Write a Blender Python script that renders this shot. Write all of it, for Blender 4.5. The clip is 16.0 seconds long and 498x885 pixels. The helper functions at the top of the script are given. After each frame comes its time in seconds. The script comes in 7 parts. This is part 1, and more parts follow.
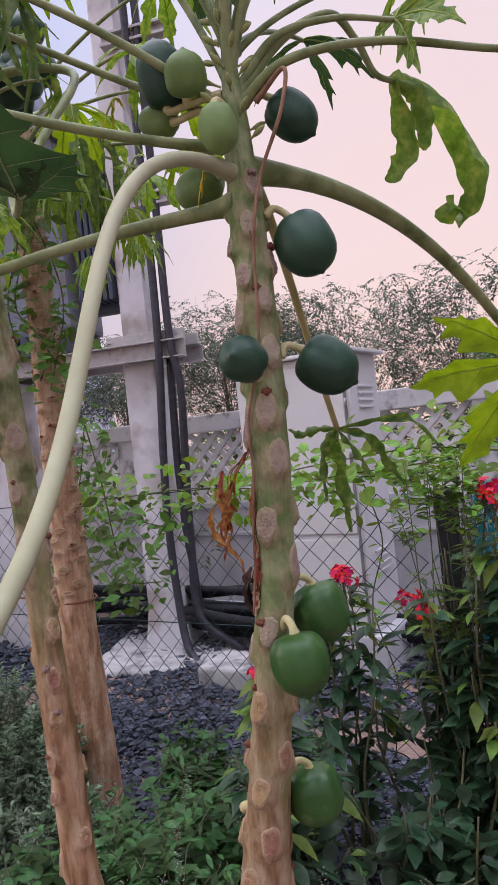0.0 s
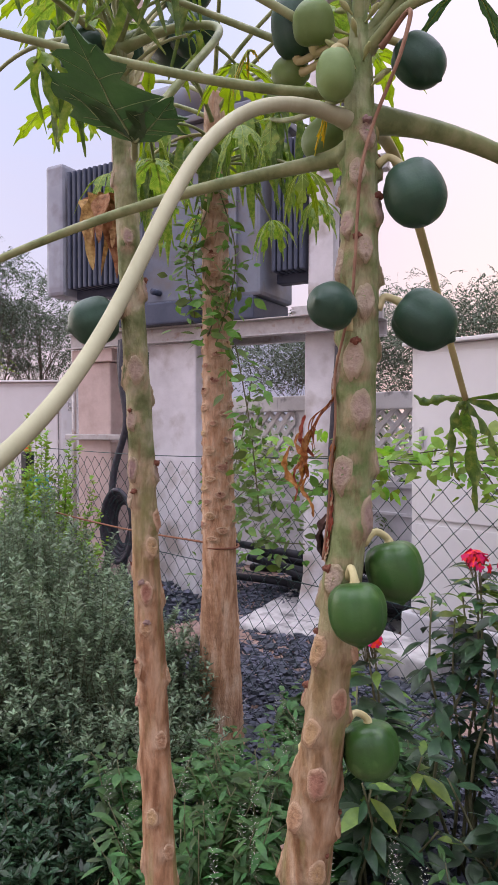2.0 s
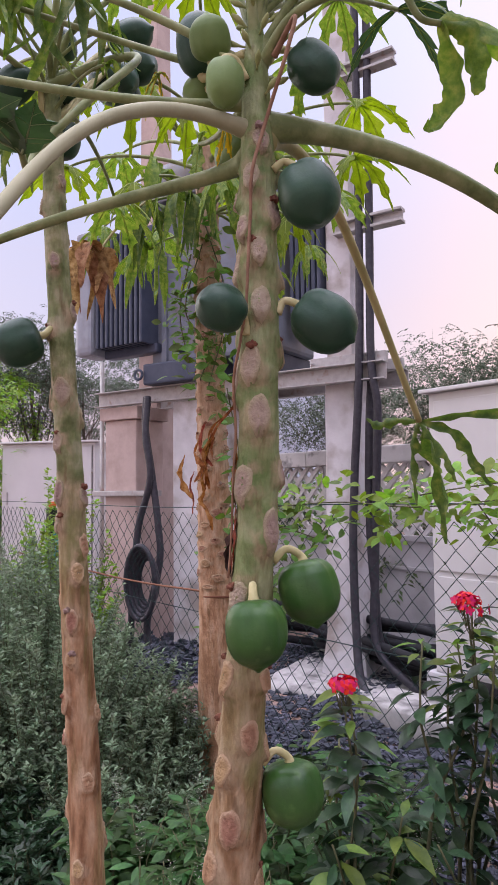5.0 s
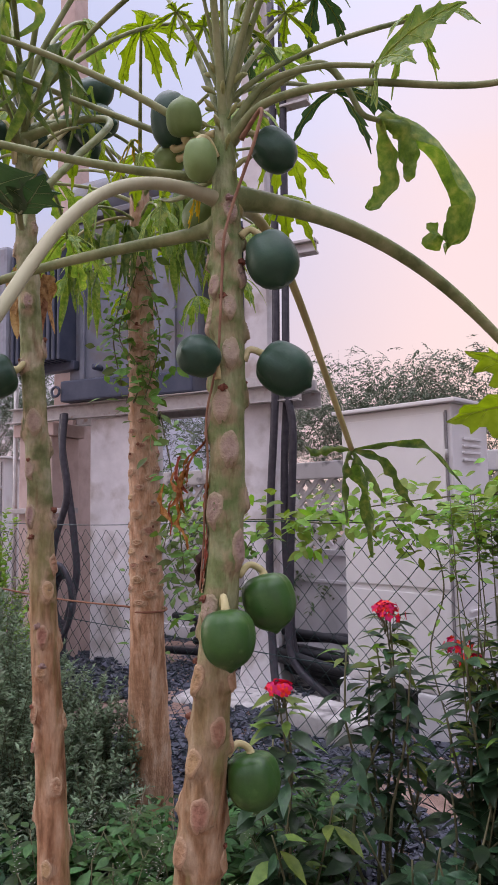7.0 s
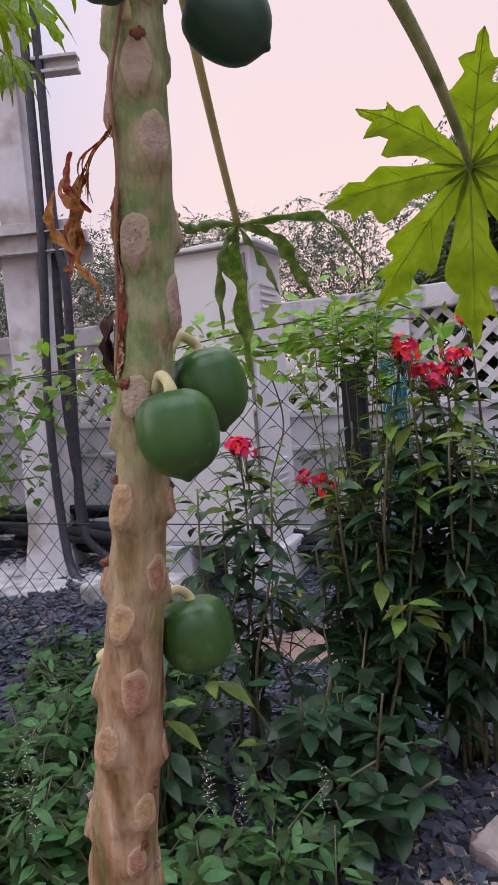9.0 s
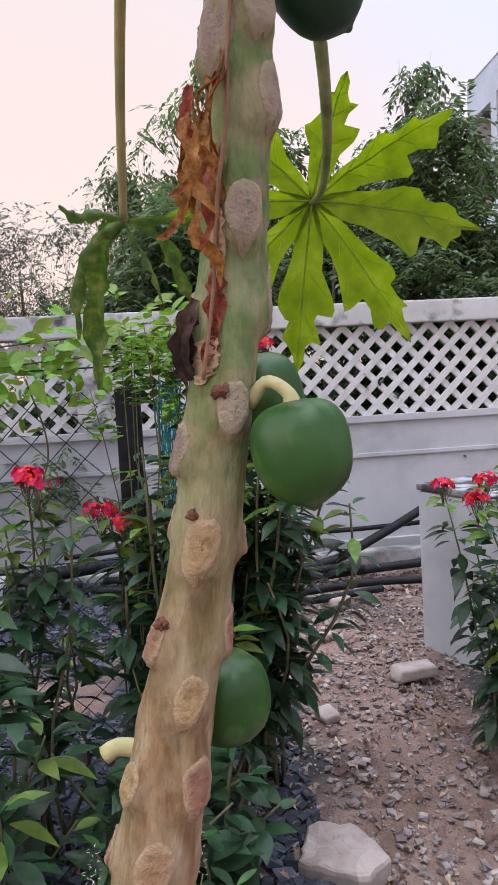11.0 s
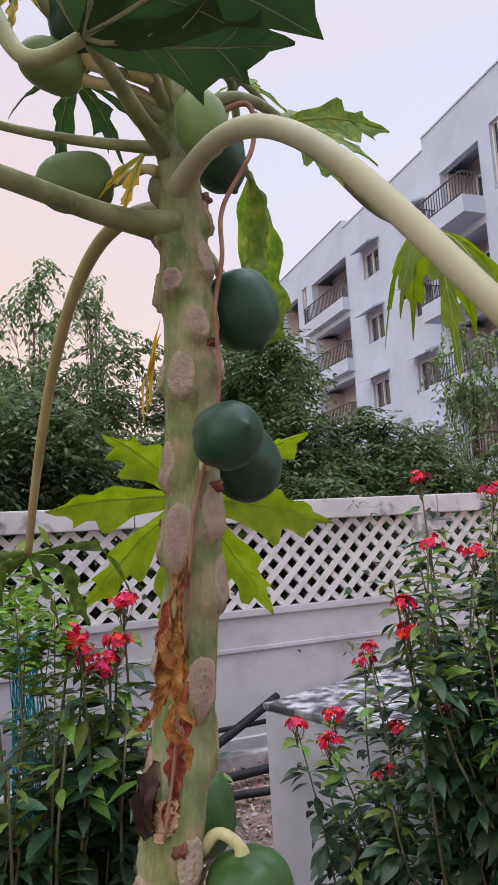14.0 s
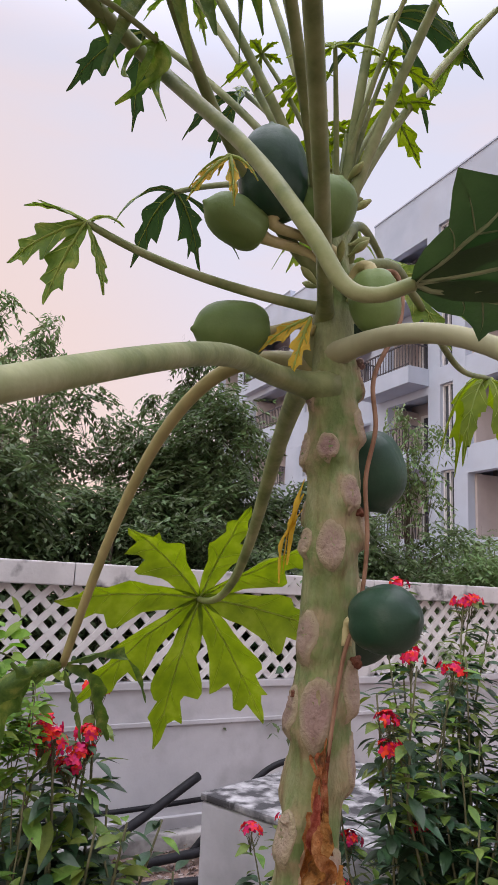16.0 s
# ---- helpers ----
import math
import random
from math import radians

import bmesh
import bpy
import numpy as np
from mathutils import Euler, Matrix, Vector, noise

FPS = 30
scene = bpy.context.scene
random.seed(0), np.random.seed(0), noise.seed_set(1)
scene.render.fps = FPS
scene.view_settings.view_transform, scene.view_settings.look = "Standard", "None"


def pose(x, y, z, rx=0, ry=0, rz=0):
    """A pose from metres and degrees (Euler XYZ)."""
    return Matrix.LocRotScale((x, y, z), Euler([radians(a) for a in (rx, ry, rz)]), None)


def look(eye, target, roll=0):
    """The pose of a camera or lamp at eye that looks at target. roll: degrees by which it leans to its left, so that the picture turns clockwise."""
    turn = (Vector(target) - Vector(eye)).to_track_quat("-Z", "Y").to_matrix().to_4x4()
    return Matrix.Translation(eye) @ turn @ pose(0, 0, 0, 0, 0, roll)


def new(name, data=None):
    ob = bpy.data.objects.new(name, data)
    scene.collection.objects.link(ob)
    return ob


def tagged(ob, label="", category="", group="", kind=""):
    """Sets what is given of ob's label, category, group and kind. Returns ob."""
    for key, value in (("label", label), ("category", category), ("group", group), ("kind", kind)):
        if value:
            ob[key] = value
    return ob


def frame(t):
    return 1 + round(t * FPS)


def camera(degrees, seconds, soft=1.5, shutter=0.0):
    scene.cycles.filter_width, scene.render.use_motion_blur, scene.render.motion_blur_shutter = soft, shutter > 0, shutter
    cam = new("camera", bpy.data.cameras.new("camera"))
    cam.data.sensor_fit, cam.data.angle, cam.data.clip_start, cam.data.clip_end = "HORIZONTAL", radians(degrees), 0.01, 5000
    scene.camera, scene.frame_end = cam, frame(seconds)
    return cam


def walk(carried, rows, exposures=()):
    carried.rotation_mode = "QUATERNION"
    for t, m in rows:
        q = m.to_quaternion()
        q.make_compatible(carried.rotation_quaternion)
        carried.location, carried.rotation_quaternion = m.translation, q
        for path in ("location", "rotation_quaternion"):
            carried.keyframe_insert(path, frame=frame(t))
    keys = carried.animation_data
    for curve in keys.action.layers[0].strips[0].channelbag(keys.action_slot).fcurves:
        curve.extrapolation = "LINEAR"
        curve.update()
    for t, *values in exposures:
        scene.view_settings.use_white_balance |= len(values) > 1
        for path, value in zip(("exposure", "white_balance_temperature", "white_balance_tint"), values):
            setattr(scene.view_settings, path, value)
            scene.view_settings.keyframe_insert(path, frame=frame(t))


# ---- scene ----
cam = camera(39.8, 16.0)
PATH = [
    (0, (0.683, 0.266, 1.791), (-0.372, 1.964, 1.775), -6.4),
    (0.5, (0.766, 0.38, 1.709), (-0.4, 2.005, 1.717), -4.8),
    (1, (0.811, 0.337, 1.671), (-0.439, 1.898, 1.654), -3.7),
    (1.5, (0.864, 0.241, 1.689), (-0.505, 1.698, 1.642), -2.2),
    (2, (0.859, 0.361, 1.715), (-0.624, 1.702, 1.668), -0.0),
    (2.5, (0.888, 0.492, 1.746), (-0.69, 1.721, 1.689), -0.1),
    (3, (0.975, 0.457, 1.677), (-0.582, 1.711, 1.652), 0.2),
    (3.2, (1.019, 0.467, 1.641), (-0.54, 1.719, 1.615), 0.4),
    (5.5, (0.989, 0.618, 1.616), (-0.565, 1.863, 1.803), -1.2),
    (6, (1.019, 0.545, 1.631), (-0.48, 1.857, 1.82), -0.9),
    (6.5, (1.04, 0.476, 1.642), (-0.414, 1.837, 1.827), -0.9),
    (7, (1.051, 0.395, 1.636), (-0.337, 1.824, 1.814), -1.0),
    (7.5, (0.986, 0.403, 1.631), (-0.308, 1.926, 1.711), -2.2),
    (8, (0.857, 0.565, 1.562), (-0.323, 2.179, 1.534), -4.0),
    (8.2, (0.792, 0.589, 1.53), (-0.321, 2.249, 1.454), -4.0),
    (10.3, (0.118, 0.53, 1.391), (-0.112, 2.503, 1.154), -5.8),
    (10.5, (0.076, 0.575, 1.423), (-0.05, 2.559, 1.206), -5.4),
    (11, (-0.058, 0.623, 1.452), (0.174, 2.602, 1.286), -3.2),
    (11.5, (-0.168, 0.645, 1.504), (0.449, 2.537, 1.306), -0.3),
    (12, (-0.113, 0.669, 1.616), (0.584, 2.541, 1.525), -2.4),
    (12.5, (-0.121, 0.653, 1.697), (0.582, 2.524, 1.763), -4.2),
    (13, (-0.144, 0.627, 1.755), (0.555, 2.495, 1.911), -4.4),
    (13.5, (-0.203, 0.561, 1.783), (0.496, 2.426, 1.959), -4.5),
    (14, (-0.22, 0.511, 1.809), (0.523, 2.35, 2.066), -3.3),
    (14.5, (-0.282, 0.492, 1.879), (0.531, 2.288, 2.216), -1.0),
    (15, (-0.394, 0.573, 1.924), (0.491, 2.325, 2.31), 2.9),
    (15.5, (-0.471, 0.632, 1.946), (0.473, 2.347, 2.355), 3.3),
    (16, (-0.49, 0.62, 1.956), (0.446, 2.34, 2.363), 2.8),
]
EXPOSURES = [(0.0, 0.05, 6150, 11), (1.5, 0.26, 6250, 12), (2.5, 0.50, 6350, 11), (3.2, 0.46, 6350, 11), (5.5, 0.31, 6300, 14), (7.0, 0.15, 6350, 13), (8.2, 0.05, 6150, 13), (10.5, 0.30, 6200, 2), (11.5, 0.19, 6050, 1), (12.5, 0.27, 6200, 4), (14.0, 0.06, 6300, 5), (15.0, 0.10, 6500, 5), (16.0, 0.0, 6550, 6)]
walk(cam, [(t, look(eye, target, roll)) for t, eye, target, roll in PATH], EXPOSURES)


# ---- world and light ----
world = bpy.data.worlds.new("dusk_sky")
scene.world = world
world.use_nodes = True
wn, wl = world.node_tree.nodes, world.node_tree.links
wn.clear()
w_out = wn.new("ShaderNodeOutputWorld")
sky = wn.new("ShaderNodeTexSky")
sky.sky_type = "NISHITA"
sky.sun_disc = False
sky.sun_elevation = radians(21)
sky.sun_rotation = radians(250)
sky.air_density, sky.dust_density, sky.ozone_density = 1.2, 2.5, 2.0
bg_sky = wn.new("ShaderNodeBackground")
bg_sky.inputs["Strength"].default_value = 0.02
wl.new(sky.outputs[0], bg_sky.inputs["Color"])
# thin evening overcast: pink low down, lavender above, brightest overhead as under any overcast
geo = wn.new("ShaderNodeTexCoord")
sep = wn.new("ShaderNodeSeparateXYZ")
wl.new(geo.outputs["Generated"], sep.inputs[0])
ramp = wn.new("ShaderNodeValToRGB")
ramp.color_ramp.elements[0].position, ramp.color_ramp.elements[0].color = 0.0, (0.84, 0.62, 0.60, 1)
ramp.color_ramp.elements[1].position, ramp.color_ramp.elements[1].color = 1.0, (0.90, 0.87, 1.0, 1)
for p, c in ((0.10, (0.90, 0.66, 0.67, 1)), (0.22, (0.90, 0.74, 0.82, 1)), (0.45, (0.82, 0.77, 0.93, 1)), (0.68, (0.77, 0.76, 0.95, 1))):
    e = ramp.color_ramp.elements.new(p)
    e.color = c
wl.new(sep.outputs["Z"], ramp.inputs[0])
zen = wn.new("ShaderNodeMapRange")
zen.interpolation_type = "SMOOTHSTEP"
zen.inputs["From Min"].default_value, zen.inputs["From Max"].default_value = 0.62, 1.0
zen.inputs["To Min"].default_value, zen.inputs["To Max"].default_value = 0.92, 4.4
wl.new(sep.outputs["Z"], zen.inputs[0])
bg_haze = wn.new("ShaderNodeBackground")
wl.new(zen.outputs[0], bg_haze.inputs["Strength"])
# the afterglow where the sun has gone down
glow_dot = wn.new("ShaderNodeVectorMath")
glow_dot.operation = "DOT_PRODUCT"
glow_dot.inputs[1].default_value = Vector((-0.15, 0.98, 0.10)).normalized()
wl.new(geo.outputs["Generated"], glow_dot.inputs[0])
glow = wn.new("ShaderNodeMapRange")
glow.interpolation_type = "SMOOTHERSTEP"
glow.inputs["From Min"].default_value, glow.inputs["From Max"].default_value = 0.72, 1.0
glow.inputs["To Min"].default_value, glow.inputs["To Max"].default_value = 0.0, 0.72
wl.new(glow_dot.outputs["Value"], glow.inputs[0])
warm = wn.new("ShaderNodeMix")
warm.data_type = "RGBA"
wl.new(glow.outputs[0], warm.inputs[0])
cl_map = wn.new("ShaderNodeMapping")
cl_map.inputs["Scale"].default_value = (1.6, 1.6, 6.5)
cl_map.inputs["Rotation"].default_value = (0.12, 0.2, 0.4)
wl.new(geo.outputs["Generated"], cl_map.inputs[0])
cl_noise = wn.new("ShaderNodeTexNoise")
cl_noise.inputs["Scale"].default_value, cl_noise.inputs["Detail"].default_value = 1.7, 5.0
wl.new(cl_map.outputs[0], cl_noise.inputs["Vector"])
cl_range = wn.new("ShaderNodeMapRange")
cl_range.interpolation_type = "SMOOTHSTEP"
cl_range.inputs["From Min"].default_value, cl_range.inputs["From Max"].default_value = 0.48, 0.72
cl_range.inputs["To Min"].default_value, cl_range.inputs["To Max"].default_value = 0.0, 0.5
wl.new(cl_noise.outputs["Fac"], cl_range.inputs[0])
cloud = wn.new("ShaderNodeMix")
cloud.data_type = "RGBA"
wl.new(cl_range.outputs[0], cloud.inputs[0])
wl.new(ramp.outputs[0], cloud.inputs[6])
cloud.inputs[7].default_value = (0.92, 0.74, 0.79, 1)
wl.new(cloud.outputs[2], warm.inputs[6])
warm.inputs[7].default_value = (1.0, 0.70, 0.59, 1)
west = wn.new("ShaderNodeVectorMath")
west.operation = "DOT_PRODUCT"
west.inputs[1].default_value = Vector((-0.93, 0.30, 0.20)).normalized()
wl.new(geo.outputs["Generated"], west.inputs[0])
cool = wn.new("ShaderNodeMapRange")
cool.interpolation_type = "SMOOTHSTEP"
cool.inputs["From Min"].default_value, cool.inputs["From Max"].default_value = 0.70, 1.0
wl.new(west.outputs["Value"], cool.inputs[0])
dim = wn.new("ShaderNodeMix")
dim.data_type, dim.blend_type = "RGBA", "MULTIPLY"
wl.new(cool.outputs[0], dim.inputs[0])
wl.new(warm.outputs[2], dim.inputs[6])
dim.inputs[7].default_value = (0.60, 0.66, 0.76, 1)
wl.new(dim.outputs[2], bg_haze.inputs["Color"])
addw = wn.new("ShaderNodeAddShader")
wl.new(bg_sky.outputs[0], addw.inputs[0])
wl.new(bg_haze.outputs[0], addw.inputs[1])
wl.new(addw.outputs[0], w_out.inputs[0])

sun_data = bpy.data.lights.new("sun", "SUN")
sun_data.energy, sun_data.angle, sun_data.color = 1.0, radians(60), (1.0, 0.93, 0.88)
sun = new("sun", sun_data)
sun.matrix_world = look((-7.0, -2.5, 2.9), (0.0, 0.0, 0.0))


# ---- materials ----
def ramp_node(nt, stops):
    r = nt.nodes.new("ShaderNodeValToRGB")
    els = r.color_ramp.elements
    els[0].position, els[0].color = stops[0][0], (*stops[0][1], 1)
    els[1].position, els[1].color = stops[-1][0], (*stops[-1][1], 1)
    for p, c in stops[1:-1]:
        els.new(p).color = (*c, 1)
    return r


def surface(name, stops, scale=8.0, detail=6.0, rough=0.7, bump=0.3, fine=60.0, stretch=(1, 1, 1), metal=0.0,
            stain=None, stain_scale=1.5, translucent=0.0, island=0.0, spec=0.25, rough_var=0.15, coat=0.0, stain_at=(0.5, 0.66), depth=0.004):
    """A procedural surface: broad colour noise, fine relief, optional stains, per-piece variation and light passing through."""
    m = bpy.data.materials.new(name)
    m.use_nodes = True
    nt = m.node_tree
    n, l = nt.nodes, nt.links
    bsdf = n["Principled BSDF"]
    out = n["Material Output"]
    tc = n.new("ShaderNodeTexCoord")
    mp = n.new("ShaderNodeMapping")
    mp.inputs["Scale"].default_value = stretch
    l.new(tc.outputs["Object"], mp.inputs[0])
    no = n.new("ShaderNodeTexNoise")
    no.inputs["Scale"].default_value, no.inputs["Detail"].default_value = scale, detail
    no.inputs["Roughness"].default_value = 0.6
    l.new(mp.outputs[0], no.inputs["Vector"])
    r = ramp_node(nt, stops)
    l.new(no.outputs["Fac"], r.inputs[0])
    col = r.outputs[0]
    fn = n.new("ShaderNodeTexNoise")
    fn.inputs["Scale"].default_value, fn.inputs["Detail"].default_value = fine, 5.0
    l.new(mp.outputs[0], fn.inputs["Vector"])
    if stain:
        sn = n.new("ShaderNodeTexNoise")
        sn.inputs["Scale"].default_value, sn.inputs["Detail"].default_value = stain_scale, 8.0
        l.new(tc.outputs["Object"], sn.inputs["Vector"])
        sr = ramp_node(nt, ((stain_at[0], (0, 0, 0)), (stain_at[1], (1, 1, 1))))
        l.new(sn.outputs["Fac"], sr.inputs[0])
        mx = n.new("ShaderNodeMix")
        mx.data_type = "RGBA"
        l.new(sr.outputs[0], mx.inputs[0])
        l.new(col, mx.inputs[6])
        mx.inputs[7].default_value = (*stain, 1)
        col = mx.outputs[2]
    if island > 0:
        gi = n.new("ShaderNodeNewGeometry")
        oi = n.new("ShaderNodeObjectInfo")
        ad = n.new("ShaderNodeMath")
        l.new(gi.outputs["Random Per Island"], ad.inputs[0])
        l.new(oi.outputs["Random"], ad.inputs[1])
        fr = n.new("ShaderNodeMath")
        fr.operation = "FRACT"
        l.new(ad.outputs[0], fr.inputs[0])
        mr = n.new("ShaderNodeMapRange")
        mr.inputs["To Min"].default_value, mr.inputs["To Max"].default_value = 1 - island, 1 + island
        l.new(fr.outputs[0], mr.inputs[0])
        hs = n.new("ShaderNodeHueSaturation")
        l.new(mr.outputs[0], hs.inputs["Value"])
        mh = n.new("ShaderNodeMapRange")
        mh.inputs["To Min"].default_value, mh.inputs["To Max"].default_value = 0.5 - 0.03, 0.5 + 0.025
        l.new(fr.outputs[0], mh.inputs[0])
        l.new(mh.outputs[0], hs.inputs["Hue"])
        l.new(col, hs.inputs["Color"])
        col = hs.outputs[0]
    l.new(col, bsdf.inputs["Base Color"])
    rr = n.new("ShaderNodeMapRange")
    rr.inputs["To Min"].default_value, rr.inputs["To Max"].default_value = max(0.03, rough - rough_var), min(1, rough + rough_var)
    l.new(fn.outputs["Fac"], rr.inputs[0])
    l.new(rr.outputs[0], bsdf.inputs["Roughness"])
    bsdf.inputs["Metallic"].default_value = metal
    bsdf.inputs["Specular IOR Level"].default_value = spec
    bsdf.inputs["Coat Weight"].default_value = coat
    if bump > 0:
        b1 = n.new("ShaderNodeBump")
        b1.inputs["Strength"].default_value, b1.inputs["Distance"].default_value = min(1, bump), depth
        l.new(fn.outputs["Fac"], b1.inputs["Height"])
        b2 = n.new("ShaderNodeBump")
        b2.inputs["Strength"].default_value, b2.inputs["Distance"].default_value = min(1, bump * 0.7), depth * 3
        l.new(no.outputs["Fac"], b2.inputs["Height"])
        l.new(b1.outputs[0], b2.inputs["Normal"])
        l.new(b2.outputs[0], bsdf.inputs["Normal"])
    if translucent > 0:
        tr = n.new("ShaderNodeBsdfTranslucent")
        hs2 = n.new("ShaderNodeHueSaturation")
        hs2.inputs["Value"].default_value, hs2.inputs["Saturation"].default_value = 1.5, 1.15
        l.new(col, hs2.inputs["Color"])
        l.new(hs2.outputs[0], tr.inputs["Color"])
        ms = n.new("ShaderNodeMixShader")
        ms.inputs[0].default_value = translucent
        l.new(bsdf.outputs[0], ms.inputs[1])
        l.new(tr.outputs[0], ms.inputs[2])
        l.new(ms.outputs[0], out.inputs[0])
    return m


def trunk_surface(name, low, high, z0, z1, streak=(0.17, 0.19, 0.06), cork=(0.42, 0.31, 0.205)):
    """Papaya bark: tan and corky on the old wood, green on the young, with lengthwise streaks and pores."""
    m = surface(name, ((0.3, (0.5, 0.5, 0.5)), (0.7, (0.6, 0.6, 0.6))), scale=22, rough=0.7, bump=1.0, fine=120, stretch=(1, 1, 0.45), spec=0.15, depth=0.0045)
    nt = m.node_tree
    n, l = nt.nodes, nt.links
    bsdf = n["Principled BSDF"]
    tc = n.new("ShaderNodeTexCoord")
    sep_ = n.new("ShaderNodeSeparateXYZ")
    l.new(tc.outputs["Object"], sep_.inputs[0])
    no = n.new("ShaderNodeTexNoise")
    no.inputs["Scale"].default_value, no.inputs["Detail"].default_value = 9, 7
    l.new(tc.outputs["Object"], no.inputs["Vector"])
    mr = n.new("ShaderNodeMapRange")
    mr.inputs["From Min"].default_value, mr.inputs["From Max"].default_value = z0, z1
    l.new(sep_.outputs["Z"], mr.inputs[0])
    ad = n.new("ShaderNodeMath")
    ad.operation = "MULTIPLY_ADD"
    l.new(no.outputs["Fac"], ad.inputs[0])
    ad.inputs[1].default_value = 0.9
    sb = n.new("ShaderNodeMath")
    sb.operation = "SUBTRACT"
    l.new(mr.outputs[0], sb.inputs[0])
    sb.inputs[1].default_value = 0.45
    l.new(sb.outputs[0], ad.inputs[2])
    r1 = ramp_node(nt, ((0.35, low[0]), (0.5, low[1]), (0.66, low[2])))
    r2 = ramp_node(nt, ((0.36, high[0]), (0.5, high[1]), (0.64, high[2])))
    n2 = n.new("ShaderNodeTexNoise")
    n2.inputs["Scale"].default_value, n2.inputs["Detail"].default_value = 22, 8
    mp = n.new("ShaderNodeMapping")
    mp.inputs["Scale"].default_value = (1.4, 1.4, 0.3)
    l.new(tc.outputs["Object"], mp.inputs[0])
    l.new(mp.outputs[0], n2.inputs["Vector"])
    l.new(n2.outputs["Fac"], r1.inputs[0])
    n3 = n.new("ShaderNodeTexNoise")
    n3.inputs["Scale"].default_value, n3.inputs["Detail"].default_value = 16, 6
    l.new(tc.outputs["Object"], n3.inputs["Vector"])
    l.new(n3.outputs["Fac"], r2.inputs[0])
    mx = n.new("ShaderNodeMix")
    mx.data_type = "RGBA"
    l.new(ad.outputs[0], mx.inputs[0])
    l.new(r1.outputs[0], mx.inputs[6])
    l.new(r2.outputs[0], mx.inputs[7])
    # green lengthwise streaks where the cork has split
    n4 = n.new("ShaderNodeTexNoise")
    n4.inputs["Scale"].default_value, n4.inputs["Detail"].default_value = 12, 3
    mp4 = n.new("ShaderNodeMapping")
    mp4.inputs["Scale"].default_value = (2.2, 2.2, 0.18)
    l.new(tc.outputs["Object"], mp4.inputs[0])
    l.new(mp4.outputs[0], n4.inputs["Vector"])
    r4 = ramp_node(nt, ((0.54, (0, 0, 0)), (0.68, (0.6, 0.6, 0.6))))
    l.new(n4.outputs["Fac"], r4.inputs[0])
    mx2 = n.new("ShaderNodeMix")
    mx2.data_type = "RGBA"
    l.new(r4.outputs[0], mx2.inputs[0])
    l.new(mx.outputs[2], mx2.inputs[6])
    mx2.inputs[7].default_value = (*streak, 1)
    # pale cork round the leaf scars, uneven at its edge
    at = n.new("ShaderNodeAttribute")
    at.attribute_name = "cork"
    n5 = n.new("ShaderNodeTexNoise")
    n5.inputs["Scale"].default_value, n5.inputs["Detail"].default_value = 34, 6
    l.new(tc.outputs["Object"], n5.inputs["Vector"])
    ck = n.new("ShaderNodeMath")
    ck.operation = "MULTIPLY"
    l.new(at.outputs["Fac"], ck.inputs[0])
    r5 = ramp_node(nt, ((0.42, (0.0, 0.0, 0.0)), (0.60, (0.85, 0.85, 0.85))))
    l.new(n5.outputs["Fac"], r5.inputs[0])
    l.new(r5.outputs[0], ck.inputs[1])
    mx3 = n.new("ShaderNodeMix")
    mx3.data_type = "RGBA"
    l.new(ck.outputs[0], mx3.inputs[0])
    l.new(mx2.outputs[2], mx3.inputs[6])
    mx3.inputs[7].default_value = (*cork, 1)
    # small dark pores and fissures
    n6 = n.new("ShaderNodeTexNoise")
    n6.inputs["Scale"].default_value, n6.inputs["Detail"].default_value = 60, 5
    mp6 = n.new("ShaderNodeMapping")
    mp6.inputs["Scale"].default_value = (1, 1, 0.2)
    l.new(tc.outputs["Object"], mp6.inputs[0])
    l.new(mp6.outputs[0], n6.inputs["Vector"])
    r6 = ramp_node(nt, ((0.58, (0, 0, 0)), (0.72, (0.55, 0.55, 0.55))))
    l.new(n6.outputs["Fac"], r6.inputs[0])
    mx4 = n.new("ShaderNodeMix")
    mx4.data_type = "RGBA"
    l.new(r6.outputs[0], mx4.inputs[0])
    l.new(mx3.outputs[2], mx4.inputs[6])
    mx4.inputs[7].default_value = (0.12, 0.065, 0.03, 1)
    # fine lengthwise grain
    n7 = n.new("ShaderNodeTexNoise")
    n7.inputs["Scale"].default_value, n7.inputs["Detail"].default_value = 150, 4
    mp7 = n.new("ShaderNodeMapping")
    mp7.inputs["Scale"].default_value = (1, 1, 0.3)
    l.new(tc.outputs["Object"], mp7.inputs[0])
    l.new(mp7.outputs[0], n7.inputs["Vector"])
    mr7 = n.new("ShaderNodeMapRange")
    mr7.inputs["From Min"].default_value, mr7.inputs["From Max"].default_value = 0.3, 0.7
    mr7.inputs["To Min"].default_value, mr7.inputs["To Max"].default_value = 0.88, 1.12
    l.new(n7.outputs["Fac"], mr7.inputs[0])
    hs7 = n.new("ShaderNodeHueSaturation")
    l.new(mr7.outputs[0], hs7.inputs["Value"])
    l.new(mx4.outputs[2], hs7.inputs["Color"])
    l.new(hs7.outputs[0], bsdf.inputs["Base Color"])
    return m


